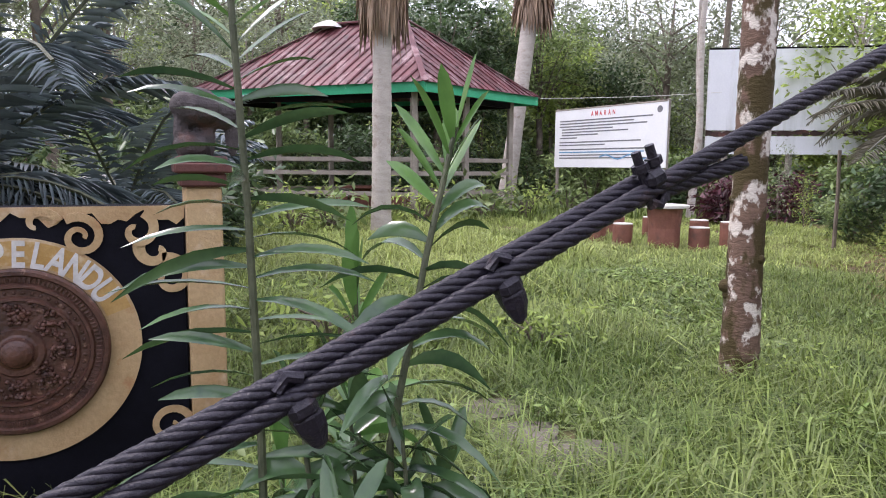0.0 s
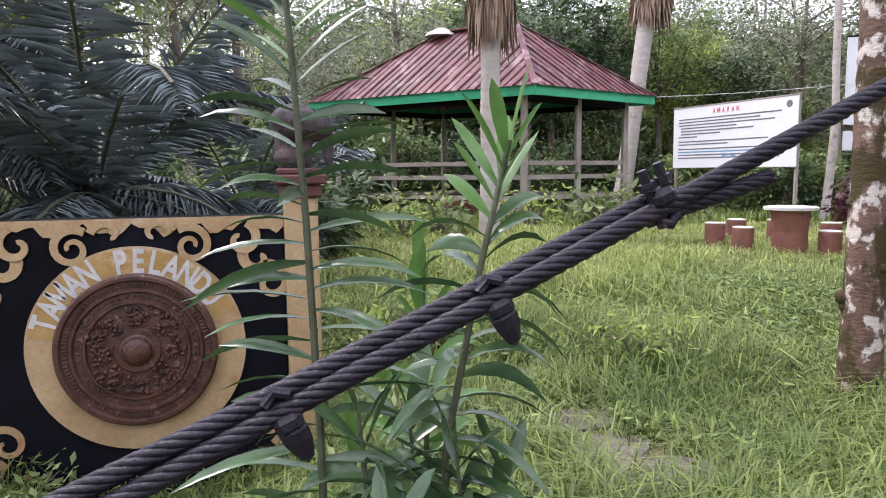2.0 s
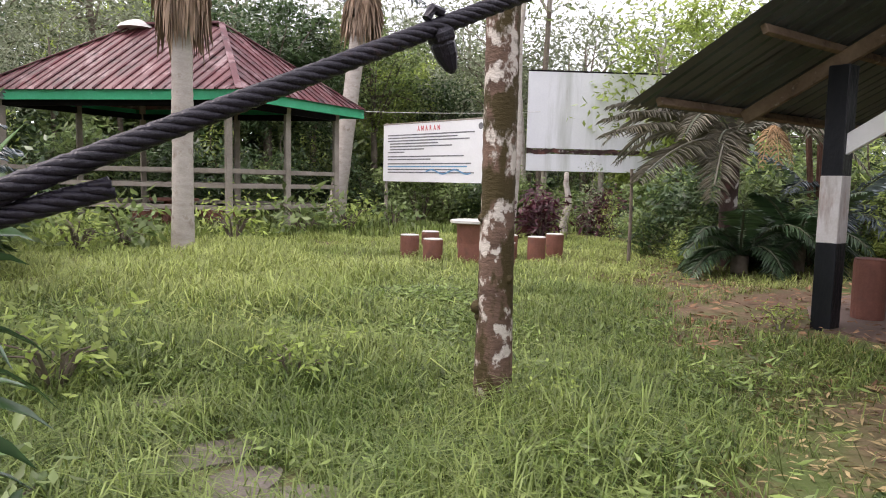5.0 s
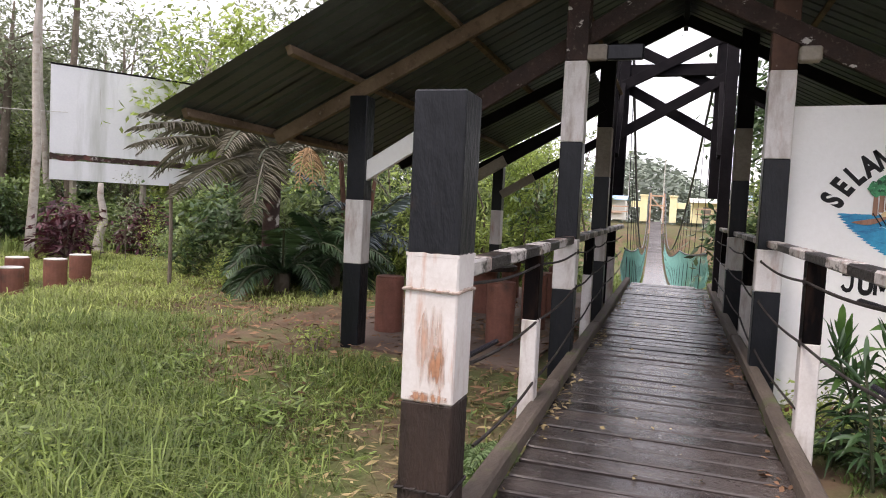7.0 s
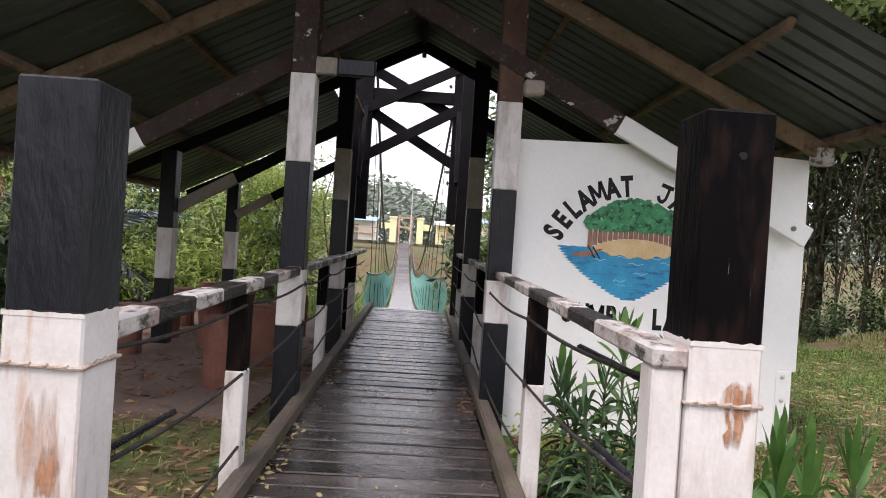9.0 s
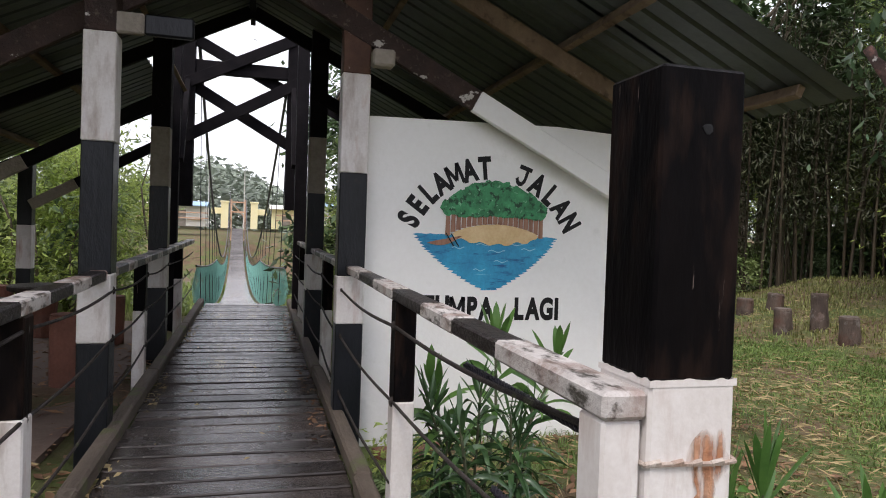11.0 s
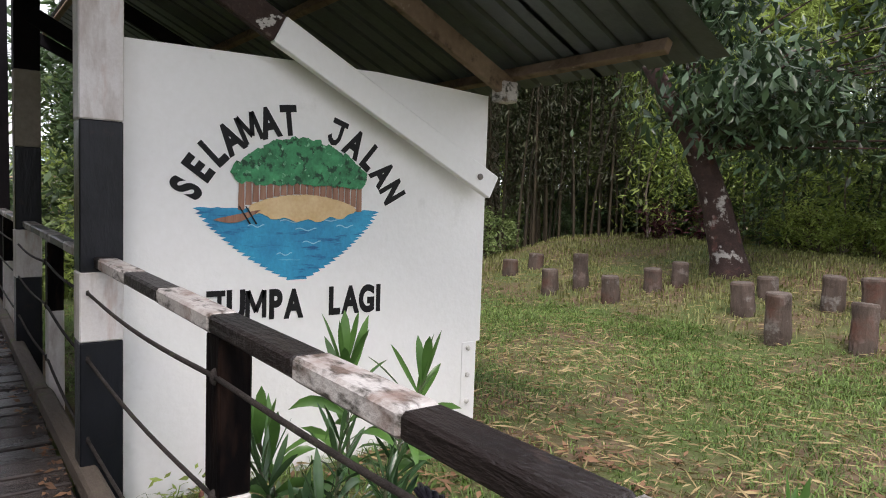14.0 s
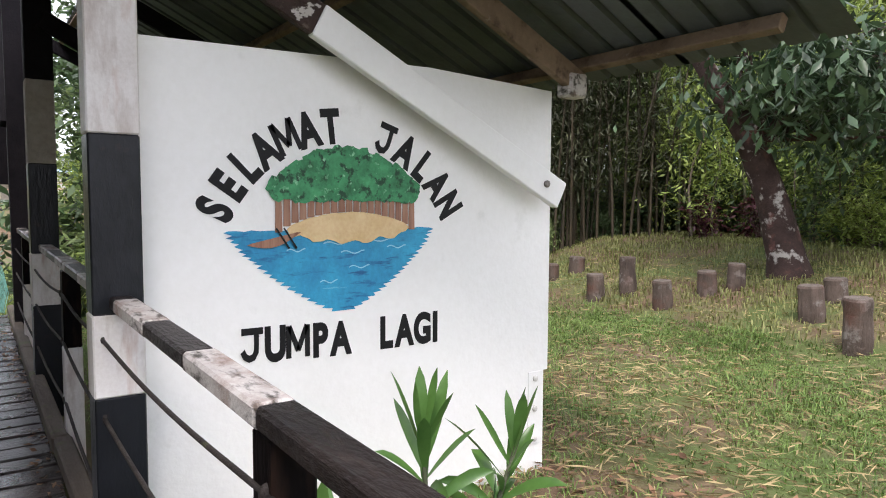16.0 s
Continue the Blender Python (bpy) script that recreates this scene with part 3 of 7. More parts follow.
banded("rail_post", 3.875, -0.714, 0.1, 0.082, [(-0.4, 1.077, gate_white)], "short white rail post beside the gate post", "rail posts")


def rail(y0, y1, x0, x1, label, mid, joints, step, w, h):
    """A handrail plank painted in white and black lengths; the first joints are given, the rest run on evenly."""
    ob = thing("handrail", (x0, y0, 1.05), label, "handrail", "bridge handrails")
    cuts = [x0] + list(joints)
    while cuts[-1] < x1 - step * 0.6:
        cuts.append(cuts[-1] + step)
    cuts[-1] = x1
    for k, (x, xe) in enumerate(zip(cuts[:-1], cuts[1:])):
        f0, f1 = (x - x0) / (x1 - x0), (xe - x0) / (x1 - x0)
        ya, yb = y0 + (y1 - y0) * f0, y0 + (y1 - y0) * f1
        za, zb = mid + deck_z(x), mid + deck_z(xe)
        pale = k % 2 == 0
        grow = 0.003 if pale else 0.0
        part("white_length" if pale else "black_length", Build().beam((x - x0, ya - y0, za - 1.05), (xe - x0, yb - y0, zb - 1.05), w + grow, h + grow, 0.009), rail_white if pale else rail_black, ob)
    return ob


rail(0.9, 1.0, 4.03, 14.6, "worn handrail painted in black and white lengths", 1.07, (4.447, 4.856, 5.254, 5.69), 0.42, 0.105, 0.065)
rail(-0.714, -0.69, 3.812, 14.6, "weathered handrail, flaking black and white paint", 1.126, (4.43, 4.87, 5.31, 5.89, 6.46, 6.98), 0.54, 0.094, 0.055)


def rope_line(pts, r, material, label, name="side_rope"):
    """A slack rope with knots where it meets the posts."""
    bd = Build()
    for a, b in zip(pts[:-1], pts[1:]):
        a, b = Vector(a), Vector(b)
        run = [a.lerp(b, t / 10) - Vector((0, 0, 0.03 * math.sin(math.pi * t / 10))) for t in range(11)]
        bd.tube(run, r, 6)
    for p in pts[1:-1]:
        bd.rev([(0.004, -0.026), (0.013, -0.016), (0.016, 0.0), (0.012, 0.018), (0.004, 0.026)], p, 7, wob=0.5)
    return single(name, bd, material, label, "rope", "railing ropes", smooth=True)


def strand_rope(p0, p1, r, n=6, pitch=0.145):
    """A wire rope of six helical strands round a core."""
    p0, p1 = Vector(p0), Vector(p1)
    d = (p1 - p0).normalized()
    a = d.cross(Vector((0, 0, 1))).normalized()
    c = d.cross(a)
    length = (p1 - p0).length
    steps = int(length / 0.016)
    bd = Build()
    for s in range(n):
        pts = []
        for k in range(steps + 1):
            t = length * k / steps
            ph = 2 * math.pi * (t / pitch + s / n)
            pts.append(p0 + d * t + (math.cos(ph) * a + math.sin(ph) * c) * r * 0.64)
        bd.tube(pts, r * 0.43, 7)
    return bd


ROPE = "dark slack wire rope strung between the rail posts"
for near, rest in (((4.0, 1.0), (0.98, 0.99, 0.98, 0.98, 1.0)), ((4.0, 0.66), (0.61, 0.68, 0.68, 0.7, 0.72)), ((4.3, 0.25), (0.22, 0.32, 0.36, 0.4, 0.42))):
    rope_line([(near[0], 0.86, near[1])] + list(zip((5.78, 7.48, 9.2, 10.95, 14.5), (0.87, 0.86, 0.9, 0.93, 0.96), rest)), 0.0085, rope_cord, ROPE)
for near, rest in ((1.02, (0.98, 1.0, 1.0, 1.02, 1.05)), (0.685, (0.62, 0.665, 0.7, 0.74, 0.78)), (None, (0.23, 0.255, 0.33, 0.4, 0.45))):
    run = list(zip((5.84, 7.63, 9.3, 10.95, 14.5), (-0.67, -0.63, -0.65, -0.62, -0.63), rest))
    rope_line(([(3.92, -0.74, near)] if near else []) + run, 0.0085, rope_cord, ROPE)
# heavier strands spliced in beside the gate posts
for p0, p1 in (((4.0, 0.9, 0.665), (4.75, 0.885, 0.645)), ((3.95, -0.76, 0.99), (4.9, -0.735, 0.975)), ((3.95, -0.76, 0.67), (4.6, -0.74, 0.655))):
    single("side_rope", strand_rope(p0, p1, 0.013, 4, 0.09), steel_rope, "thick black rope end spliced in beside the gate post", "rope", "railing ropes", smooth=True)

# ---- shed roof over the boardwalk ----
RIDGE_Y, RIDGE_Z = 0.08, 4.1


def roof_z(y):
    return RIDGE_Z - (0.505 if y > RIDGE_Y else 0.475) * abs(y - RIDGE_Y)


shed = thing("shed_roof", (6.05, RIDGE_Y, RIDGE_Z), "dark corrugated metal gable roof over the bridge approach", "roof")


def sheet(x0, x1, ya, yb):
    """One ribbed metal sheet from ya down to yb, two skins."""
    bd = Build()
    prof, x = [], x0
    while x < x1 - 0.01:
        prof += [(x, 0), (x + 0.145, 0), (x + 0.16, 0.028), (x + 0.185, 0.028)]
        x += 0.2
    prof.append((min(x, x1), 0))
    top = []
    for off in (0.0, 0.004):
        for y in (ya, yb):
            top.append([(px - 6.05, y - RIDGE_Y, roof_z(y) + pz + off - RIDGE_Z) for px, pz in prof])
    k = len(prof)
    verts = [p for row in top for p in row]
    faces = []
    for i in range(k - 1):
        faces += [(i, i + 1, k + i + 1, k + i), (2 * k + i, 2 * k + i + 1, 3 * k + i + 1, 3 * k + i), (k + i, k + i + 1, 3 * k + i + 1, 3 * k + i)]
    return bd.add(verts, faces)


for k in range(9):
    xa = 6.05 + 0.9 * k
    if xa > 13.9:
        break
    inner = 1.25 if xa > 11.3 else 0.0
    part("roof_sheet", sheet(xa, xa + 0.92, RIDGE_Y + max(inner, 0.005), 4.26), roof_metal, shed)
    part("roof_sheet", sheet(xa, xa + 0.92, RIDGE_Y - max(inner, 0.005), -3.58), roof_metal, shed)
for y in (4.1, 3.1, 2.1, 1.1):
    part("purlin", Build().beam((0.25, y - RIDGE_Y, roof_z(y) - 0.05 - RIDGE_Z), (7.9, y - RIDGE_Y, roof_z(y) - 0.05 - RIDGE_Z), 0.055, 0.085, up=(0, 0.45, 1)), log_wood, shed)
for y in (-3.35, -2.3, -1.2):
    part("purlin", Build().beam((0.28 if y > -3 else 0.24, y - RIDGE_Y, roof_z(y) - 0.05 - RIDGE_Z), (7.9, y - RIDGE_Y, roof_z(y) - 0.05 - RIDGE_Z), 0.055, 0.085, up=(0, -0.45, 1)), log_wood, shed)
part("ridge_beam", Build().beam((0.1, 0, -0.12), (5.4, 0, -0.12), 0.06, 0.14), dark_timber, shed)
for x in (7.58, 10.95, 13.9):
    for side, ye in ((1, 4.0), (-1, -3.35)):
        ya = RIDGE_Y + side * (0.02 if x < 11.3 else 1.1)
        # rafters further in take near-black timber: the roof's shade as colour
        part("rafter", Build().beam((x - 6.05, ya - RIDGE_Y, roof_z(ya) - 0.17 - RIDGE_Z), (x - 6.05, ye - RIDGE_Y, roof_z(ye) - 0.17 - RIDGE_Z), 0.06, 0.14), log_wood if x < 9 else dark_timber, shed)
part("eave_block", Build().box((7.6 - 6.05, -3.3 - RIDGE_Y, roof_z(-3.3) - 0.2 - RIDGE_Z), (0.12, 0.16, 0.15), 0.015), rail_white, shed, "white painted beam end")
part("eave_block", Build().box((7.5 - 6.05, -0.86 - RIDGE_Y, 2.66 - RIDGE_Z), (0.12, 0.16, 0.12), 0.015), grey_timber, shed)
part("tie_block", Build().box((7.42 - 6.05, 0.84 - RIDGE_Y, 2.7 - RIDGE_Z), (0.06, 0.28, 0.135), 0.012), grey_timber, shed)
part("tie_block", Build().box((7.42 - 6.05, 0.55 - RIDGE_Y, 2.7 - RIDGE_Z), (0.056, 0.3, 0.135), 0.012), black_paint, shed, "blue-black painted tie end")


def brace(x, a, b, mid, label, h=0.15):
    """A slanted plank, white at its foot and bare above."""
    ob = thing("brace", (x, a[0], a[1]), label, "brace", "slanted braces")
    a, b = Vector((0, 0, 0)), Vector((0, b[0] - a[0], b[1] - a[1]))
    m = a.lerp(b, mid)
    # beyond x = 9 both lengths use darker materials that stand for roof shade
    part("painted_length", Build().beam(a, m, 0.06, h), board_white if x < 9 else grey_timber, ob)
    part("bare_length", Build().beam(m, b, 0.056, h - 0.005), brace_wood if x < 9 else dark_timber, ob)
    return ob


BR = "slanted timber brace, white at the foot and bare brown above"
right_brace = brace(7.64, (-3.245, 1.615), (0.6, 3.575), 0.425, BR, 0.17)
part("bolt", Build().rev([(0.022, 0), (0.022, 0.012), (0.012, 0.016)], (-0.03, 0.14, 0.072), 8, Matrix.Rotation(radians(-90), 4, "Y")), bolt_metal, right_brace)
brace(7.6, (3.02, 1.62), (0.2, 3.3), 0.27, BR, 0.17)
brace(10.83, (3.1, 1.62), (1.05, 2.81), 0.36, BR)
brace(13.75, (3.12, 1.65), (1.15, 2.8), 0.3, BR)
brace(10.83, (-3.1, 1.7), (-0.72, 2.99), 0.14, BR)
for x, y in ((7.62, 3.06), (10.75, 3.15), (13.85, 3.2)):
    banded("shed_post", x, y, 0.19, 0.19, [(-0.4, 0.73, black_paint), (0.73, 1.36, white_paint), (1.36, roof_z(y) - 0.22, black_paint)], "shed post painted black with one white band", "shed posts")
for x in (10.9, 13.9):
    banded("shed_post", x, -3.1, 0.18, 0.18, [(-0.4, 0.73, black_paint), (0.73, 1.36, white_paint), (1.36, roof_z(-3.1) - 0.22, black_paint)], "shed post painted black with one white band", "shed posts")

# ---- suspension tower and far bridge ----
tower = thing("bridge_tower", (14.5, 0.15, -0.5), "dark timber suspension tower with crossed braces", "bridge tower")
TX, TY = 14.5, 0.15


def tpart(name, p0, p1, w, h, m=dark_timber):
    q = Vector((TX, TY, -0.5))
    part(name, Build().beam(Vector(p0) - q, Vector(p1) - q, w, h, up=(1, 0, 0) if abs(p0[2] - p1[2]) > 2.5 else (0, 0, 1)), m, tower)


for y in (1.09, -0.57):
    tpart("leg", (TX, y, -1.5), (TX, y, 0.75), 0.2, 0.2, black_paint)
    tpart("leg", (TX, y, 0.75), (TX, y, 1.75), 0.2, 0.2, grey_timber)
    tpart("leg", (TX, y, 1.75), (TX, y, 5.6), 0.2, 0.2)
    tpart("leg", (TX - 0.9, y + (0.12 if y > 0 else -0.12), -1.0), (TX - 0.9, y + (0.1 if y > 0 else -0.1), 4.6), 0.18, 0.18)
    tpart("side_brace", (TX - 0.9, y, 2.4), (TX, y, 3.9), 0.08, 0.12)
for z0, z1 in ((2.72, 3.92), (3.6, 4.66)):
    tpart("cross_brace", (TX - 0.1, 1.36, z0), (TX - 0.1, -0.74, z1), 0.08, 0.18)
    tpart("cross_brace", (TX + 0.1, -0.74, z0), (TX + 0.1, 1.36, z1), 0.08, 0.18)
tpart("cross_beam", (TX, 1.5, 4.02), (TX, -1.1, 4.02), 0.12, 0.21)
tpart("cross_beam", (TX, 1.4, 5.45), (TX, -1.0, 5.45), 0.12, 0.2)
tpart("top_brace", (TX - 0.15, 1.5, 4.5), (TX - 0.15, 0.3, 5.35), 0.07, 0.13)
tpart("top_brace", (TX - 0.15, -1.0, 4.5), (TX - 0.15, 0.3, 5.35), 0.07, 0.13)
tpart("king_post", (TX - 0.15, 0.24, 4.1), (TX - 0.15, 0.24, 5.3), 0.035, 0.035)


def span_z(x):
    return -1.8 + 0.00211 * (x - 45) ** 2


def drift(x):
    """The long span veers slightly off the boardwalk's line."""
    return 0.026 * (x - 15)


def cable_z(x, top=5.3, low=-0.4):
    return low + (top - low) * ((x - 49) / 34.5) ** 2


def hand_z(x):
    """Height of the hand cable: it hangs straighter than the walkway."""
    return span_z(x) + (0.62 + 0.85 * min(1, (x - 14.6) / 13) if x < 27.6 else 1.47 - 0.45 * min(1, (x - 27.6) / 25))


bridge = thing("suspension_bridge", (15, 0.2, 0), "long narrow suspension footbridge with turquoise nets", "footbridge")
q0 = Vector((15, 0.2, 0))
walkway = Build()
for k in range(276):
    x = 14.9 + 0.25 * k
    walkway.box(Vector((x, 0.2 + drift(x), span_z(x) - 0.02)) - q0, (0.235, 1.15, 0.04), 0.004)
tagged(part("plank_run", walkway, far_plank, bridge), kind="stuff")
for y in (0.92, -0.52):
    part("hand_cable", Build().tube([Vector((x, y + drift(x), hand_z(x))) - q0 for x in np.linspace(14.6, 84, 44)], 0.018, 6), steel_rope, bridge)
    part("deck_cable", Build().tube([Vector((x, y + drift(x), span_z(x) - 0.06)) - q0 for x in np.linspace(14.6, 84, 44)], 0.02, 6), steel_rope, bridge)
    part("main_cable", Build().tube([Vector((x, y + drift(x) + (0.12 if y > 0 else -0.12), cable_z(x))) - q0 for x in np.linspace(14.5, 83.5, 56)], 0.032, 6), steel_rope, bridge)
    hang, net = Build(), Build()
    for x in np.arange(16.4, 83, 2.6):
        yo = y + (0.1 if y > 0 else -0.1)
        hang.tube([Vector((x, yo + drift(x), max(cable_z(x), span_z(x) + 0.3))) - q0, Vector((x, y + drift(x), span_z(x))) - q0], 0.008, 4)
    for x in np.arange(14.8, 62, 0.24):
        for dx in (-0.35, 0.35):
            mid = Vector((x + dx / 2, y + drift(x) + (0.06 if y > 0 else -0.06), span_z(x) * 0.6 + hand_z(x) * 0.4 + 0.04 * math.sin(x * 3)))
            net.tube([Vector((x, y + drift(x), hand_z(x))) - q0, mid - q0, Vector((x + dx, y + drift(x), span_z(x + dx))) - q0], 0.0055, 3)
    tagged(part("hanger_run", hang, steel_rope, bridge), kind="stuff")
    tagged(part("net", net, net_green, bridge, "turquoise rope net"), kind="stuff")

for y in (3.5, 0.2):
    gate = thing("gate_pillar", (86, y, gz(86, y)), "yellow painted gateway pillar at the far bank", "pillar", "far gateway")
    part("shaft", Build().box((0, 0, 1.4), (0.8, 0.8, 3.0), 0.03), yellow_wall, gate)
    part("cap", Build().box((0, 0, 2.98), (1.0, 1.0, 0.18), 0.03), yellow_wall, gate)
    part("arm", Build().box((0, 0.9 if y > 1 else -0.9, 1.9), (0.4, 1.1, 0.7), 0.03), yellow_wall, gate)
far_frame = thing("far_tower", (83.5, 1.95, 0), "far timber tower of the footbridge", "bridge tower")
for y in (-0.75, 0.75):
    part("leg", Build().beam((0, y, -1), (0, y, 4.6), 0.18, 0.18, up=(1, 0, 0)), orange_paint, far_frame)
for z in (3.2, 4.3):
    part("cross_beam", Build().beam((0, -0.9, z), (0, 0.9, z), 0.14, 0.16), orange_paint, far_frame)
part("cross_brace", Build().beam((0, -0.75, 2.6), (0, 0.75, 4.2), 0.1, 0.1), orange_paint, far_frame)
for y, w, roofm in ((8.5, 4.5, blue_sheet), (-4.5, 5, pale_wall), (15, 5, pale_wall), (-11, 5, blue_sheet)):
    hut = thing("market_stall", (97, y, gz(97, y)), "pale far stall with a low pitched roof", "stall", "far stalls")
    part("wall", Build().box((0, 0, 1.3), (3, w, 2.6), 0.03), pale_wall if roofm is blue_sheet else yellow_wall, hut)
    for s in (-1, 1):
        part("roof_slope", Build().beam((s * 1.9, -w / 2 - 0.3, 2.9), (s * 1.9, w / 2 + 0.3, 2.9), 2.4, 0.06, up=(s * 0.25, 0, 1)), roofm, hut)
    part("door", Build().box((-1.52, 0.6, 1.05), (0.06, 1.0, 2.1), 0.01), grey_timber, hut)
    part("counter", Build().box((-1.7, -1.0, 0.9), (0.5, w * 0.4, 0.1), 0.01), orange_paint, hut)
for y in (5.2, -2.2):
    single("fence", Build().beam((84.5, y, gz(84.5, y) + 1.6), (84.5, y * 4, gz(84.5, y * 4) + 1.6), 0.1, 0.12).beam((84.5, y, gz(84.5, y) + 1.0), (84.5, y * 4, gz(84.5, y * 4) + 1.0), 0.1, 0.12).beam((84.5, y * 2, gz(84.5, y) - 0.2), (84.5, y * 2, gz(84.5, y) + 1.7), 0.12, 0.12, up=(1, 0, 0)).beam((84.5, y * 4, gz(84.5, y) - 0.2), (84.5, y * 4, gz(84.5, y) + 1.7), 0.12, 0.12, up=(1, 0, 0)), orange_paint, "orange painted fence on the far bank", "fence")
for y in (6.2, 1.6, -9):
    lamp = thing("street_lamp", (100, y, gz(100, y)), "grey street lamp pole on the far bank", "street lamp", "far street lamps")
    part("pole", Build().tube([(0, 0, 0), (0, 0, 4), (0, 0, 8)], [0.09, 0.07, 0.05], 8), pale_top, lamp)
    part("arm", Build().tube([(0, 0, 7.9), (-0.5, 0, 8.2), (-1.1, 0, 8.2)], 0.04, 6), pale_top, lamp)
    part("lantern", Build().box((-1.3, 0, 8.2), (0.5, 0.2, 0.1), 0.02), pale_top, lamp)

# ---- welcome board ----
board = thing("welcome_board", (7.785, -2.06, -0.1), "white painted board with an island mural and black lettering", "signboard")
FRONT = Matrix(((0, 0, -1, 0), (-1, 0, 0, 0), (0, 1, 0, 0), (0, 0, 0, 1)))


def on_board(y, z, proud=0.0):
    return Matrix.Translation((-proud, y + 2.06, z + 0.1)) @ FRONT


part("panel", Build().slab([(-1.25, -0.14), (1.21, -0.1), (1.21, 0.575), (1.245, 0.575), (1.245, 2.385), (0.3, 2.43), (-1.25, 2.4)], 0.04, Matrix.Translation((0.04, 0, 0)) @ FRONT), board_white, board)
for z in (0.0, 0.2, 0.4):
    part("bolt", Build().rev([(0.02, 0), (0.02, 0.01), (0.01, 0.016)], (-0.006, -1.13, 0.13 + z), 8, Matrix.Rotation(radians(-90), 4, "Y")), pale_top, board)


part("foot_plate", Build().box((-0.004, -1.135, 0.335), (0.006, 0.12, 0.48), 0.002), board_white, board, "thin bolted plate at the board's lower corner")


def ribbon(pts, widths, thick, m):
    """A flat painted band that follows pts with the given widths."""
    left, right = [], []
    for i, p in enumerate(pts):
        a, b = Vector(pts[max(i - 1, 0)]), Vector(pts[min(i + 1, len(pts) - 1)])
        d = (b - a).normalized()
        nrm = Vector((-d.y, d.x))
        left.append(tuple(Vector(p) + nrm * widths[i] / 2))
        right.append(tuple(Vector(p) - nrm * widths[i] / 2))
    bd = Build()
    k = len(pts)
    verts = [m @ Vector((*p, z)) for z in (0, thick) for p in left + right]
    faces = []
    for i in range(k - 1):
        faces += [(i, i + 1, k + i + 1, k + i), (2 * k + i, 2 * k + i + 1, 3 * k + i + 1, 3 * k + i), (i, i + 1, 2 * k + i + 1, 2 * k + i), (k + i, k + i + 1, 3 * k + i + 1, 3 * k + i)]
    return bd.add(verts, faces)


def hook_letter(size, material):
    """A hand-painted J with a top bar."""
    k = size / 0.235
    bd = ribbon([(-0.075 * k, 0.068 * k), (0.085 * k, 0.068 * k)], [0.034 * k] * 2, 0.003, Matrix.Identity(4))
    run = [(0.035, 0.07), (0.035, 0.0), (0.032, -0.035), (0.012, -0.062), (-0.02, -0.068), (-0.05, -0.055), (-0.068, -0.028)]
    more = ribbon([(x * k, y * k) for x, y in run], [0.036 * k] * 7, 0.0026, Matrix.Identity(4))
    bd.add(more.v, more.f)
    return bd.mesh("letter", material)


def peak_letter(size, material):
    """A hand-painted M: two uprights and two slants that meet half-way down."""
    k = size / 0.235
    bd = Build()
    for run, wd in ((((-0.075, -0.083), (-0.075, 0.083)), 0.04), (((0.075, -0.083), (0.075, 0.083)), 0.04), (((-0.07, 0.08), (0.0, -0.045)), 0.036), (((0.07, 0.08), (0.0, -0.045)), 0.036)):
        more = ribbon([(x * k, y * k) for x, y in run], [wd * k] * 2, 0.0026, Matrix.Identity(4))
        bd.add(more.v, more.f)
    return bd.mesh("letter", material)


def letters(text, size, place, material, parent, fat=0.0):
    for i, ch in enumerate(text):
        if ch != " ":
            ob = part("letter", hook_letter(size, material) if ch == "J" else peak_letter(size, material) if ch == "M" else glyph(ch, size, material, fat), material, parent)
            ob.matrix_local = place(i) @ Matrix.Diagonal((0.68, 1, 1, 1))


def arc_place(a0, a1, n, r, cy, cz):
    def place(i):
        a = radians(a0 + (a1 - a0) * i / (n - 1))
        return on_board(cy + r * math.sin(a), cz + r * math.cos(a), 0.002) @ Matrix.Rotation(a, 4, "Z")
    return place


letters("SELAMAT", 0.235, arc_place(64, 6.5, 7, 0.768, -1.835, 1.2), letter_black, board, 0.0115)
letters("JALAN", 0.235, arc_place(-18.5, -61.5, 5, 0.752, -1.835, 1.2), letter_black, board, 0.0115)
letters("JUMPA", 0.235, lambda i: on_board(-1.315 - 0.121 * i, 0.868 - 0.004 * i, 0.002), letter_black, board, 0.0115)
letters("LAGI", 0.235, lambda i: on_board(-2.07 - (0.005, 0.125, 0.247, 0.335)[i], 0.853, 0.002), letter_black, board, 0.0115)

rr = random.Random(3)


def wobble(pts, amp):
    return [(x + rr.uniform(-amp, amp), y + rr.uniform(-amp, amp)) for x, y in pts]


# the outlines run in the board's own right and up, from its middle
sea = [(-0.575 + 1.15 * k / 30, 0.0) for k in range(31)]
for k in range(1, 40):
    t = k / 40
    half = 0.565 * (1 - t ** 1.35) ** 0.85 + 0.02
    sea.append((half + (0.02 if k % 2 else -0.015) + 0.03 * t, -0.44 * t))
for k in range(39, 0, -1):
    t = k / 40
    half = 0.565 * (1 - t ** 1.35) ** 0.85 + 0.02
    sea.append((-half - (0.02 if k % 2 else -0.015) + 0.03 * t, -0.44 * t))
part("sea_painting", Build().slab(wobble(sea, 0.004), 0.003, on_board(-1.786, 1.43, 0.0005)), sea_paint, board, "blue painted sea")
sand = [(-0.33 + 0.72 * k / 30, 0.085 * math.sin(math.pi * k / 30) ** 0.7) for k in range(31)] + [(0.39 - 0.72 * k / 30, -0.03 - 0.045 * math.sin(math.pi * k / 30) + 0.012 * math.sin(k)) for k in range(1, 30)]
part("beach_painting", Build().slab(wobble(sand, 0.003), 0.003, on_board(-1.83, 1.435, 0.008)), sand_paint, board, "sand coloured painted beach")
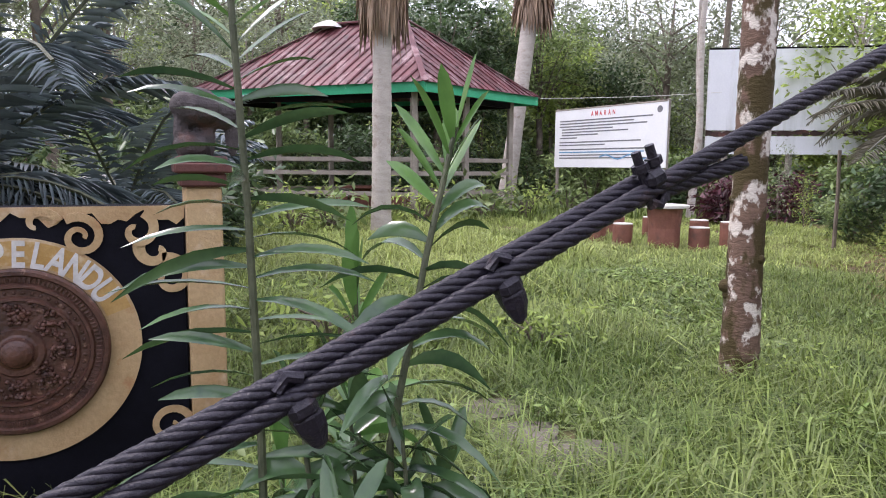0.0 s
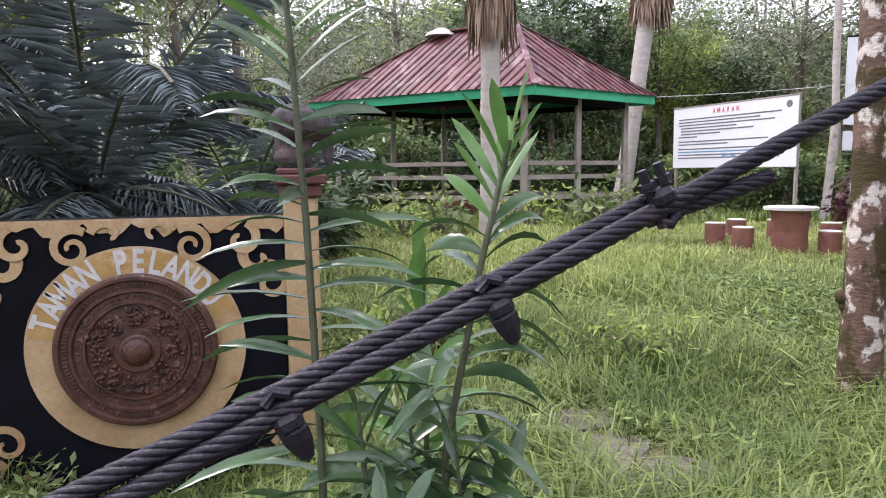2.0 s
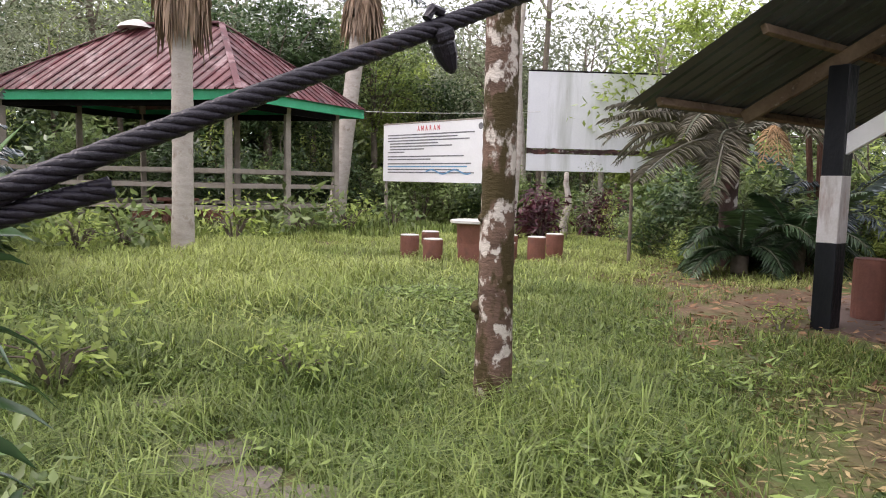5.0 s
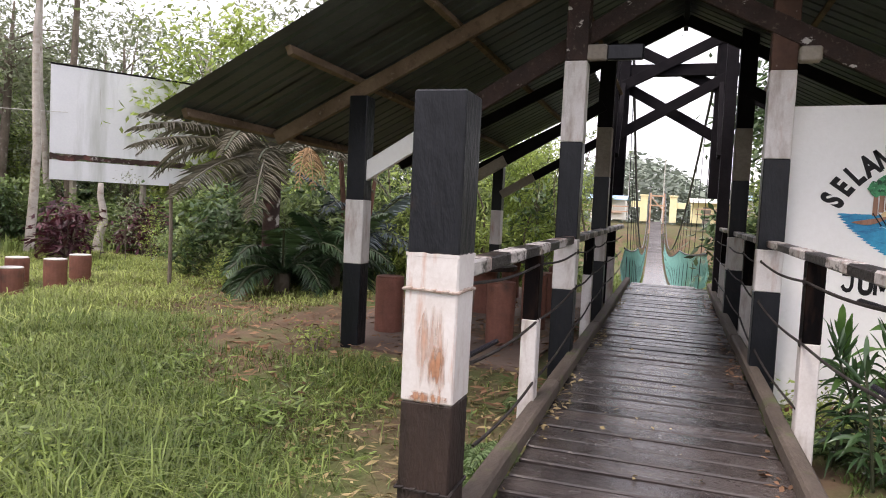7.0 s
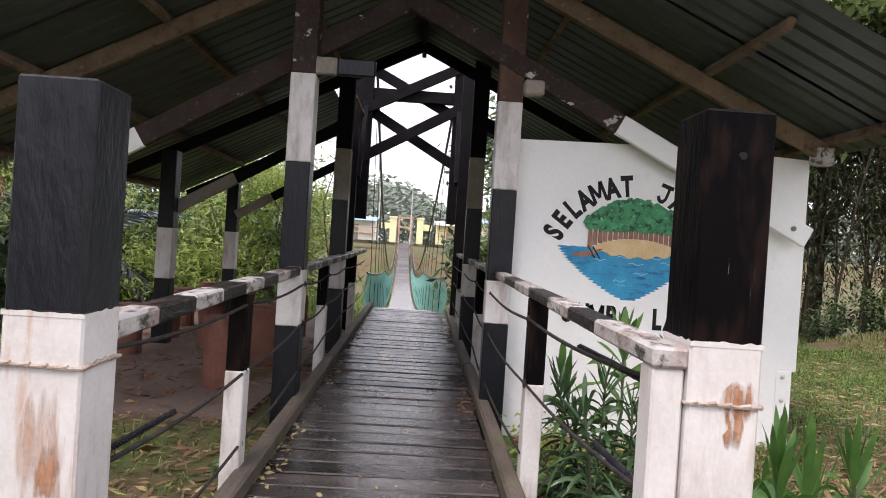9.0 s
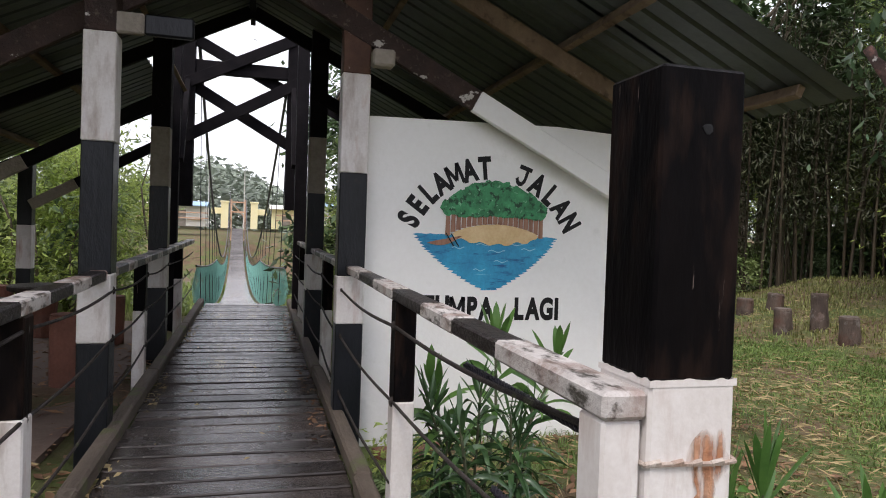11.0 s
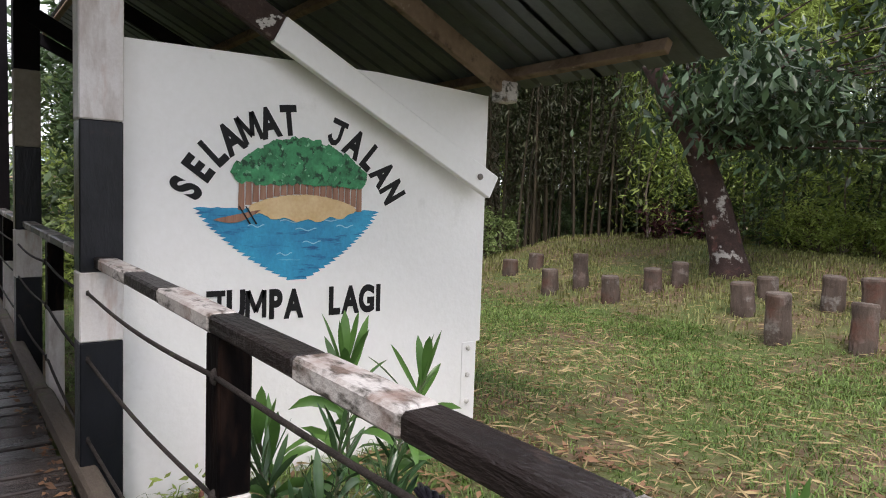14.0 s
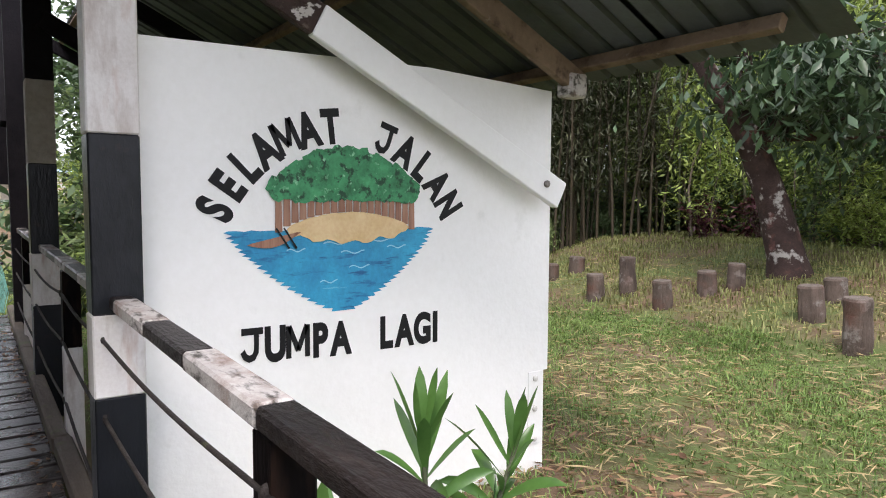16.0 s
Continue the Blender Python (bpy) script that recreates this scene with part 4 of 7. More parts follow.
for k in range(19):
    x = -0.37 + 0.78 * k / 18
    zb = 0.1 * math.sin(math.pi * k / 18) ** 0.7
    part("painted_trunk", Build().slab([(x - 0.02, zb - 0.02), (x + 0.018, zb - 0.02), (x + 0.014, 0.22), (x - 0.014, 0.22)], 0.003, on_board(-1.83, 1.44, 0.004 + 0.0003 * (k % 3))), stem_paint, board)
crown = Build()
for k in range(46):
    t = k / 45
    x = -0.37 + 0.77 * t
    top = 0.21 + 0.17 * math.sin(math.pi * min(1, max(0, t))) ** 0.8
    for lev in range(5):
        z = 0.19 + (top - 0.2) * lev / 4
        rad = rr.uniform(0.04, 0.06)
        ring = [(x + rad * (1 + rr.uniform(-0.25, 0.25)) * math.cos(a * math.pi / 6), z + rad * (1 + rr.uniform(-0.25, 0.25)) * math.sin(a * math.pi / 6)) for a in range(12)]
        crown.slab(ring, 0.002, on_board(-1.83, 1.44, 0.008 + 0.00003 * (k * 5 + lev)))
part("foliage_painting", crown, bush_paint, board, "green painted trees")
canoe = [(-0.14 + 0.28 * k / 12, -0.042 * math.sin(math.pi * k / 12) + 0.06 * (k / 12)) for k in range(13)] + [(0.14 - 0.28 * k / 12, 0.06 * (1 - k / 12) + 0.004) for k in range(1, 12)]
part("canoe_painting", Build().slab(canoe, 0.002, on_board(-1.435, 1.36, 0.0115)), stem_paint, board)
for s in (0, 0.04):
    part("paddle_painting", Build().slab([(s - 0.03, 0.06), (s - 0.024, 0.064), (s + 0.045, -0.04), (s + 0.036, -0.045)], 0.002, on_board(-1.47, 1.38, 0.014)), letter_black, board)
for k, (x, z, w) in enumerate(((-0.1, -0.07, 0.16), (0.12, -0.06, 0.2), (0.0, -0.12, 0.14), (0.28, -0.1, 0.12), (-0.3, -0.1, 0.1), (0.05, -0.2, 0.12), (-0.12, -0.27, 0.1))):
    wave = [(x + w * t / 8, z + 0.008 * math.sin(t)) for t in range(9)] + [(x + w * (8 - t) / 8, z - 0.006 + 0.008 * math.sin(8 - t)) for t in range(9)]
    part("wave_painting", Build().slab(wave, 0.002, on_board(-1.8, 1.43, 0.004)), foam_paint, board)
# ---- shed floor, tables and stools ----
floor_top = Build().slab(wobble([(7.42 + 0.48 * k, 1.25) for k in range(15)] + [(14.3, 3.9), (12.6, 3.95), (11.0, 3.9), (9.6, 3.85), (8.6, 3.7), (7.85, 3.35), (7.5, 3.0), (7.42, 2.3)], 0.05), 0.16, Matrix.Translation((0, 0, -0.24)))
single("shed_floor", floor_top, concrete, "worn earth-stained concrete floor slab under the shed", "floor", kind="structure")


def stool(x, y, r, h, z=None, label="red-brown concrete stool shaped like a log", group="shed stools"):
    z = gz(x, y) if z is None else z
    ob = thing("stool", (x, y, z), label, "stool", group)
    part("drum", Build().rev([(r * 0.98, -0.05), (r, h * 0.3), (r * 1.02, h - 0.04), (r * 0.98, h - 0.012)], (0, 0, 0), 20, wob=0.04), red_clay, ob, smooth=False)
    part("seat_top", Build().rev([(r * 0.98, h - 0.012), (r * 1.0, h), (r * 0.9, h + 0.006)], (0, 0, 0), 20), pale_top if group != "shed stools" else red_clay, ob)
    return ob


for x, y, r, h in ((8.5, 3.05, 0.155, 0.62), (8.45, 1.75, 0.15, 0.66), (9.62, 1.62, 0.15, 0.66), (9.9, 3.22, 0.165, 0.56), (11.2, 3.25, 0.165, 0.56), (10.75, 1.65, 0.16, 0.6), (12.4, 3.45, 0.165, 0.56), (13.8, 3.5, 0.165, 0.56), (12.0, 1.7, 0.16, 0.6)):
    stool(x, y, r, h, -0.085)
for x, y in ((10.6, 2.5), (12.6, 2.6)):
    tb = thing("round_table", (x, y, -0.085), "low round dark concrete table under the shed", "table", "shed tables")
    part("tabletop", Build().rev([(0.4, 0.6), (0.43, 0.615), (0.43, 0.665), (0.4, 0.68)], (0, 0, 0), 28), tar_wood, tb)
    part("pedestal", Build().rev([(0.16, -0.02), (0.14, 0.3), (0.17, 0.6)], (0, 0, 0), 16), red_clay, tb)

# ---- lawn furniture ----
tb = thing("round_table", (8.1, 9.15, gz(8.1, 9.15)), "red-brown concrete table with a pale round top on the lawn", "table")
part("tabletop", Build().rev([(0.36, 0.74), (0.4, 0.75), (0.4, 0.79), (0.36, 0.8)], (0, 0, 0), 28), pale_top, tb)
part("pedestal", Build().rev([(0.27, -0.05), (0.26, 0.4), (0.3, 0.74)], (0, 0, 0), 20, wob=0.05), red_clay, tb)
for x, y in ((7.42, 10.1), (8.24, 10.65), (7.45, 9.42), (9.05, 10.6), (8.45, 8.7), (9.3, 9.6), (9.54, 9.1), (10.2, 9.3)):
    stool(x, y, 0.165, 0.45, None, "red-brown concrete stool with a pale top on the lawn", "lawn stools")

# ---- tree stump seats ----
for k, (x, y, h, r) in enumerate(((8.12, -8.41, 0.72, 0.18), (7.23, -8.61, 0.66, 0.17), (12.39, -8.78, 0.51, 0.17), (12.16, -9.31, 0.74, 0.16), (11.15, -8.91, 0.5, 0.17), (10.93, -9.71, 0.44, 0.17), (10.7, -10.12, 0.48, 0.16),
                                  (9.08, -9.29, 0.54, 0.19), (9.25, -10.28, 0.38, 0.18), (8.23, -10.1, 0.56, 0.18), (7.66, -10.04, 0.59, 0.19), (7.39, -10.09, 0.62, 0.17), (14.18, -9.45, 0.37, 0.18), (14.2, -10.18, 0.36, 0.18))):
    h, r = h * 0.86, r * 0.86
    ob = thing("stump_stool", (x, y, gz(x, y)), "weathered grey log stump standing on the litter-strewn lawn", "stump", "log stumps")
    tilt = Matrix.Rotation(radians(rr.uniform(-4, 4)), 4, "X") @ Matrix.Rotation(radians(rr.uniform(-4, 4)), 4, "Y")
    part("log", Build().rev([(r * 1.0, -0.12), (r * 1.0, h * 0.25), (r * 0.95, h * 0.7), (r * 1.0, h - 0.03), (r * 0.93, h - 0.005)], (0, 0, 0), 18, tilt, 0.16), stump_grey, ob)
    part("cut_face", Build().rev([(r * 0.93, h - 0.006), (r * 0.9, h + 0.003), (r * 0.5, h + 0.006)], (0, 0, 0), 18, tilt, 0.12), cut_wood, ob)

for x, y, a in ((7.55, -1.0, 12), (7.62, -1.3, -8), (7.5, -1.18, 40)):
    br = Build().box((0, 0, 0.035), (0.11, 0.22, 0.07), 0.008)
    ob = single("brick", br, red_clay, "loose red-brown brick at the foot of the board", "brick", "loose bricks", at=(x, y, gz(x, y) + 0.0))
    ob.rotation_euler = (0, 0, radians(a))

# ---- gong wall ----
GY = 4.3
wall = thing("gong_wall", (-0.63, GY, -0.8), "black garden wall with cream scrolls around a brown gong", "wall monument")
WALL = Matrix(((1, 0, 0, 0), (0, 0, -1, 0), (0, 1, 0, 0), (0, 0, 0, 1)))


def on_wall(x, z, proud=0.0):
    return Matrix.Translation((x + 0.63, -proud, z + 0.75)) @ WALL


part("slab", Build().box((0, 0.11, 0.65), (1.76, 0.22, 2.2), 0.01), panel_black, wall)
part("top_border", Build().slab([(-0.88, 0.975), (-0.88, 1.0), (0.88, 1.0), (0.88, 0.975)] + [(0.88 - 1.76 * k / 40, 0.93 - 0.03 * math.sin(k * 0.9) - 0.02 * math.sin(k * 2.1)) for k in range(41)], 0.012, on_wall(-0.63, 0.0, 0.001)), cream, wall)
CX, CZ = -0.63, 0.21
ringb = Build()
ringb.add([on_wall(CX, CZ, 0.002 + dz) @ Vector((r * math.cos(a), r * math.sin(a), 0)) for r, dz in ((0.42, 0.0), (0.42, 0.02), (0.625, 0.02), (0.625, 0.0)) for a in [2 * math.pi * k / 72 for k in range(72)]],
          [(i * 72 + k, i * 72 + (k + 1) % 72, (i + 1) * 72 + (k + 1) % 72, (i + 1) * 72 + k) for i in range(3) for k in range(72)])
part("ring", ringb, cream, wall, "cream painted ring")
ground_arc = [(0.475 * math.cos(radians(a)), 0.475 * math.sin(radians(a))) for a in range(20, 171, 5)] + [(0.61 * math.cos(radians(a)), 0.61 * math.sin(radians(a))) for a in range(170, 19, -5)]
part("letter_ground", Build().slab(ground_arc, 0.003, on_wall(CX, CZ, 0.0225)), ochre, wall, "ochre band behind the lettering")


def ring_letter(i):
    a = radians(160 - 10.4 * i)
    return on_wall(CX + 0.54 * math.cos(a), CZ + 0.54 * math.sin(a), 0.028) @ Matrix.Rotation(a - math.pi / 2, 4, "Z")


letters("TAMAN PELANDU", 0.2, ring_letter, letter_white, wall, 0.006)
gong = thing("gong", (CX, GY - 0.02, CZ - 0.05), "round brown gong with a raised boss and floral relief", "gong")
prof = [(0.462, 0.0), (0.462, 0.05), (0.45, 0.062), (0.43, 0.062), (0.42, 0.045), (0.385, 0.042), (0.375, 0.056), (0.36, 0.056), (0.35, 0.036), (0.31, 0.036), (0.3, 0.05), (0.288, 0.05), (0.28, 0.03), (0.14, 0.034), (0.13, 0.046), (0.1, 0.046), (0.088, 0.052), (0.076, 0.078), (0.055, 0.096), (0.028, 0.104), (0.004, 0.106)]
part("plate", Build().rev(prof, (0, 0, 0), 72, WALL), gong_brown, gong, smooth=False)
relief = Build()
for k in range(110):
    a = 2 * math.pi * k / 110
    relief.box(WALL @ Vector((0.402 * math.cos(a), 0.402 * math.sin(a), 0.046)), (0.028, 0.012, 0.012), 0.003, WALL @ Matrix.Rotation(a, 4, "Z"))
BLOB = [(0.15, -0.8), (0.7, -0.5), (1.0, 0.0), (0.75, 0.5), (0.2, 0.85)]
for k in range(48):
    a = 2 * math.pi * k / 48
    relief.rev([(0.011 * r, 0.01 * z) for r, z in BLOB], WALL @ Vector((0.33 * math.cos(a), 0.33 * math.sin(a), 0.037)), 6, WALL)
for arm in range(8):
    base = 2 * math.pi * arm / 8
    for k in range(46):
        a = base + rr.gauss(0, 0.17)
        rad = 0.16 + 0.11 * rr.random() if arm % 2 == 0 else 0.15 + 0.16 * rr.random()
        s = rr.uniform(0.008, 0.019)
        relief.rev([(s * r, 1.4 * s * z) for r, z in BLOB], WALL @ Vector((rad * math.cos(a), rad * math.sin(a), 0.036)), 6, WALL)
tagged(part("relief", relief, gong_brown, gong, "raised floral relief"), kind="stuff")


def spiral(cx, cz, r0, turns, start, sense, w):
    pts, ws = [], []
    for k in range(30):
        t = k / 29
        a = start + sense * turns * 2 * math.pi * t
        rad = r0 * (1 - 0.82 * t)
        pts.append((cx + rad * math.cos(a), cz + rad * math.sin(a)))
        ws.append(w * (1 - 0.55 * t))
    return pts, ws


for s in (-1, 1):
    for cx, cz, r0, turns, start, sense, w in ((0.33, 0.83, 0.12, 1.4, 2.2, -1, 0.05), (0.13, 0.9, 0.1, 0.6, 0.2, 1, 0.05), (0.62, 0.86, 0.11, 0.9, 1.2, -1, 0.06), (0.79, 0.58, 0.12, 1.1, 1.9, -1, 0.06), (0.72, 0.74, 0.1, 0.7, 2.6, 1, 0.07), (0.76, -0.33, 0.13, 1.2, -0.4, 1, 0.05), (0.7, -0.55, 0.14, 0.8, 1.0, -1, 0.06)):
        pts, ws = spiral(cx, cz, r0, turns, start, sense, w)
        pts = [(s * x, z) for x, z in pts]
        part("scroll", ribbon(pts, ws, 0.012, on_wall(-0.63, 0.0, 0.0015 if cz < 0.8 else 0.014)), cream, wall, "cream painted scroll")
for x in (0.36, -1.64):
    pil = thing("wall_pillar", (x, GY + 0.1, -0.8), "cream painted square pillar with a maroon cap", "pillar", "gong wall pillars")
    part("shaft", Build().box((0, 0, 0.73), (0.21, 0.3, 2.26), 0.012), cream, pil)
    part("cap", Build().box((0, 0, 1.9), (0.26, 0.36, 0.08), 0.01).box((0, 0, 1.97), (0.32, 0.42, 0.06), 0.01).box((0, 0, 2.02), (0.28, 0.36, 0.04), 0.01), maroon, pil, "maroon moulded cap")
    st = Build()
    EGG = [(0.05, -1.0), (0.5, -0.85), (0.85, -0.5), (1.0, 0.0), (0.85, 0.5), (0.5, 0.85), (0.05, 1.0)]
    for dx, dz, a, b in ((-0.02, 0.3, 0.16, 0.12), (0.12, 0.27, 0.11, 0.1), (-0.12, 0.14, 0.05, 0.16), (0.03, 0.12, 0.05, 0.13), (0.17, 0.15, 0.045, 0.15), (-0.06, 0.08, 0.11, 0.08)):
        st.rev([(a * r, b * z) for r, z in EGG], (dx, 0, dz), 14, wob=0.3)
    sob = single("stone_statue", st, dark_stone, "dark weathered stone figure on the pillar cap", "statue", "pillar statues", at=(x + 0.02, GY + 0.1, 1.23))
    rm = sob.modifiers.new("weld", "REMESH")
    rm.mode, rm.voxel_size = "VOXEL", 0.016

# ---- stay cable ----


def cable_at(x, off=0.0, side=0.0):
    return Vector((x - off * 0.39, 0.85 + 0.06 * (x - 0.5) + side, 0.792 + 0.447 * x + off * 0.92))


stay = thing("stay_cable", (-0.9, 0.77, 0.46), "thick dark twisted steel stay cable clamped double near its anchor", "steel cable")
so = stay.location.copy()
part("main_rope", strand_rope(cable_at(-1.6) - so, cable_at(6.6) - so, 0.0152), steel_rope, stay, smooth=True)
part("return_rope", strand_rope(cable_at(-1.2, 0.075, 0.01) - so, cable_at(0.22, 0.022, 0.016) - so, 0.0152), steel_rope, stay, smooth=True)
part("return_rope", strand_rope(cable_at(0.215, 0.022, 0.016) - so, cable_at(0.82, 0.013, 0.024) - so, 0.0152), steel_rope, stay, smooth=True)
part("return_rope", strand_rope(cable_at(0.79, -0.012, 0.02) - so, cable_at(1.0, -0.042, 0.0) - so, 0.0142), steel_rope, stay, smooth=True)
for x, up in ((0.222, -1), (0.53, -1), (0.815, 1), (1.53, -1)):
    d = (cable_at(1) - cable_at(0)).normalized()
    top = Vector((-d.z, 0, d.x)).normalized() * up
    p = cable_at(x) - so
    cl = Build()
    cl.beam(p + top * 0.016 - d * 0.02, p + top * 0.016 + d * 0.02, 0.044, 0.03, 0.01, up=tuple(top))
    bolts = []
    if up > 0:
        for s in (-0.015, 0.015):
            q = p + d * s
            bo = Build().tube([q - top * 0.03, q + top * 0.068], 0.008, 7)
            bolts.append(bo.rev([(0.014, 0), (0.014, 0.013)], q + top * 0.034, 6, top.to_track_quat("Z", "Y").to_matrix().to_4x4()))
    else:
        cl.rev([(0.018, 0.0), (0.022, 0.012), (0.02, 0.03), (0.011, 0.055), (0.004, 0.062)], p + top * 0.018, 9, top.to_track_quat("Z", "Y").to_matrix().to_4x4(), 0.3)
    cl.tube([p - top * 0.018 - d * 0.018, p - top * 0.031, p - top * 0.018 + d * 0.018], 0.009, 7)
    clamp = part("rope_clamp", cl, steel_rope, stay, "bolted rope clamp")
    for bo in bolts:
        part("bolt", bo, steel_rope, clamp)
anchor = Build().box((-1.75, 0.72, 0.0), (0.5, 0.4, 0.9), 0.03)
single("cable_anchor", anchor, concrete, "concrete block holding the stay cable", "anchor block")

# ---- pavilion ----
PC = [Vector((6.2, 15.4, 0)), Vector((10.5, 17.4, 0)), Vector((5.5, 22.5, 0)), Vector((1.2, 20.5, 0))]
PM = sum(PC, Vector()) / 4
pav = thing("pavilion", (PM.x, PM.y, -0.15), "open wooden pavilion with a faded red hipped roof and green fascia", "pavilion")
po = Vector((PM.x, PM.y, -0.15))
EZ, AZ = 3.0, 5.15
long_dir = (PC[3] - PC[0]).normalized()
RIDGE_ENDS = [PM + long_dir * -1.2, PM + long_dir * -1.2, PM + long_dir * 1.2, PM + long_dir * 1.2]
for k in range(4):
    a, b = PC[k], PC[(k + 1) % 4]
    d = (b - a).normalized()
    inn = Vector((-d.y, d.x, 0))
    part("fascia", Build().beam(a + Vector((0, 0, EZ + 0.09)) - po, b + Vector((0, 0, EZ + 0.09)) - po, 0.04, 0.24), green_paint, pav, "bright green fascia board")
    # sheets lie side by side and are cut along the hips
    L = (b - a).length
    n = int(L / 0.5)
    apex = Vector((RIDGE_ENDS[k].x, RIDGE_ENDS[k].y, AZ))
    for i in range(n):
        u0, u1 = i / n, (i + 1) / n - 0.004
        lo0, lo1 = a.lerp(b, u0) - inn * 0.12, a.lerp(b, u1) - inn * 0.12
        lo0.z = lo1.z = EZ + 0.2
        ra, rb = RIDGE_ENDS[k], RIDGE_ENDS[(k + 1) % 4]

        def up_at(u):
            flat = (rb - ra).length < 0.1
            q = 0.5 if flat else 0.33
            if u <= q:
                p = a.lerp(ra, u / q)
                f = u / q
            elif u >= 1 - q:
                p = b.lerp(rb, (1 - u) / q)
                f = (1 - u) / q
            else:
                p = ra.lerp(rb, (u - q) / (1 - 2 * q))
                f = 1.0
            p.z = EZ + 0.2 + (AZ - EZ - 0.2) * f
            return p
        hi0, hi1 = up_at(u0), up_at(u1)
        bd = Build()
        rib = Vector((0, 0, 0.035))
        bd.add([p - po for p in (lo0, lo1, hi1, hi0)], [(0, 1, 2, 3)])
        bd.tube([lo0 - po + rib * 0.6, hi0 - po + rib * 0.6], 0.03, 4)
        bd.tube([lo0.lerp(lo1, 0.5) - po + rib * 0.3, hi0.lerp(hi1, 0.5) - po + rib * 0.3], 0.018, 4)
        part("roof_sheet", bd, red_roof, pav)
    part("hip_cap", Build().beam(a + Vector((0, 0, EZ + 0.23)) - po, apex + Vector((0, 0, 0.04)) - po, 0.16, 0.03), red_roof, pav)
    pa = a.lerp(PM, 0.16)
    pb = b.lerp(PM, 0.16)
    for f in (0.0, 0.5):
        q = pa.lerp(pb, f)
        if k == 3 and f == 0.5:
            continue
        part("post", Build().beam(Vector((q.x, q.y, -0.3)) - po, Vector((q.x, q.y, EZ + 0.4)) - po, 0.15, 0.15, 0.015, up=(1, 0, 0)), grey_timber, pav)
    for z in (1.38, 1.02, 0.5):
        if k == 3 and z < 0:
            continue
        part("rail", Build().beam(Vector((pa.x, pa.y, z)) - po, Vector((pb.x, pb.y, z)) - po, 0.05, 0.11), grey_timber, pav)
    part("wall_plate", Build().beam(Vector((pa.x, pa.y, EZ - 0.05)) - po, Vector((pb.x, pb.y, EZ - 0.05)) - po, 0.1, 0.16), dark_timber, pav)
part("ridge_cap", Build().beam(RIDGE_ENDS[0] + Vector((0, 0, AZ + 0.04)) - po, RIDGE_ENDS[2] + Vector((0, 0, AZ + 0.04)) - po, 0.3, 0.05), red_roof, pav)
part("finial", Build().rev([(0.5, 0), (0.4, 0.12), (0.1, 0.24)], RIDGE_ENDS[2] + Vector((0, 0, AZ - 0.08)) - po, 12), pale_top, pav, "pale metal cap at the ridge end")
for dx, dy in ((-1.2, -0.8), (0.5, -1.2), (0.9, 0.9), (-0.7, 1.0)):
    stool(PM.x + dx, PM.y + dy, 0.22, 0.5, None, "red concrete stool inside the pavilion", "pavilion stools")
tb = thing("round_table", (PM.x - 0.2, PM.y - 0.1, gz(PM.x, PM.y)), "red concrete table inside the pavilion", "table")
part("tabletop", Build().rev([(0.6, 0.7), (0.62, 0.72), (0.62, 0.77)], (0, 0, 0), 24), red_clay, tb)
part("pedestal", Build().rev([(0.3, -0.1), (0.26, 0.7)], (0, 0, 0), 16), red_clay, tb)

# ---- notice sign and billboard ----


def board_frame(p0, p1):
    """Along p0 to p1 as seen from the lawn: x runs along, y up, z towards the walk."""
    p0, p1 = Vector(p0), Vector(p1)
    d = (p1 - p0).normalized()
    nrm = d.cross(Vector((0, 0, 1)))
    return Matrix(((d.x, 0, nrm.x, 0), (d.y, 0, nrm.y, 0), (0, 1, 0, 0), (0, 0, 0, 1))), (p1 - p0).length


fr, W = board_frame((11.85, 18.5, 0), (12.5, 14.2, 0))
sg = thing("notice_sign", (11.85, 18.5, -0.2), "white printed notice board on two grey posts", "sign")
Z0, Z1 = 1.42, 3.15
part("face", Build().slab([(0, Z0), (W, Z0), (W, Z1), (0, Z1)], 0.03, fr), sign_face, sg)
for x in (0.05, W - 0.05):
    part("post", Build().box(fr @ Vector((x, 1.5, -0.06)), (0.08, 0.08, 3.4), 0.01), grey_timber, sg)
part("frame_edge", Build().beam(fr @ Vector((0, Z1, 0.015)), fr @ Vector((W, Z1, 0.015)), 0.05, 0.04), grey_timber, sg)
letters("AMARAN", 0.2, lambda i: Matrix.Translation((0, 0, 0)) @ fr @ Matrix.Translation((W * 0.44 + 0.17 * i - 0.3, Z1 - 0.17, 0.034)), red_ink, sg, 0.004)
z = Z1 - 0.36
row = 0
while z > Z0 + 0.2:
    x0 = 0.22 if row not in (3, 4, 5) else 0.32
    x1 = x0 + (W - 0.5) * (0.95, 0.78, 0.9, 0.55, 0.7, 0.4, 0.2, 0.85, 0.5, 0.92, 0.88, 0.8)[row % 12]
    part("text_line", Build().slab([(x0, z), (x1, z), (x1, z + 0.035), (x0, z + 0.035)], 0.004, fr @ Matrix.Translation((0, 0, 0.031))), ink if row not in (10,) else blue_ink, sg)
    z -= 0.085 if row not in (6, 8) else 0.13
    row += 1
part("river_map", ribbon([(W * 0.45 + 0.12 * k, Z0 + 0.3 + 0.06 * math.sin(k * 0.8)) for k in range(16)], [0.04] * 16, 0.004, fr @ Matrix.Translation((0, 0, 0.036))), blue_ink, sg, "blue printed river line")
part("seal", Build().rev([(0.09, 0), (0.09, 0.004)], fr @ Vector((W - 0.25, Z1 - 0.2, 0.031)), 16, fr), ink, sg)

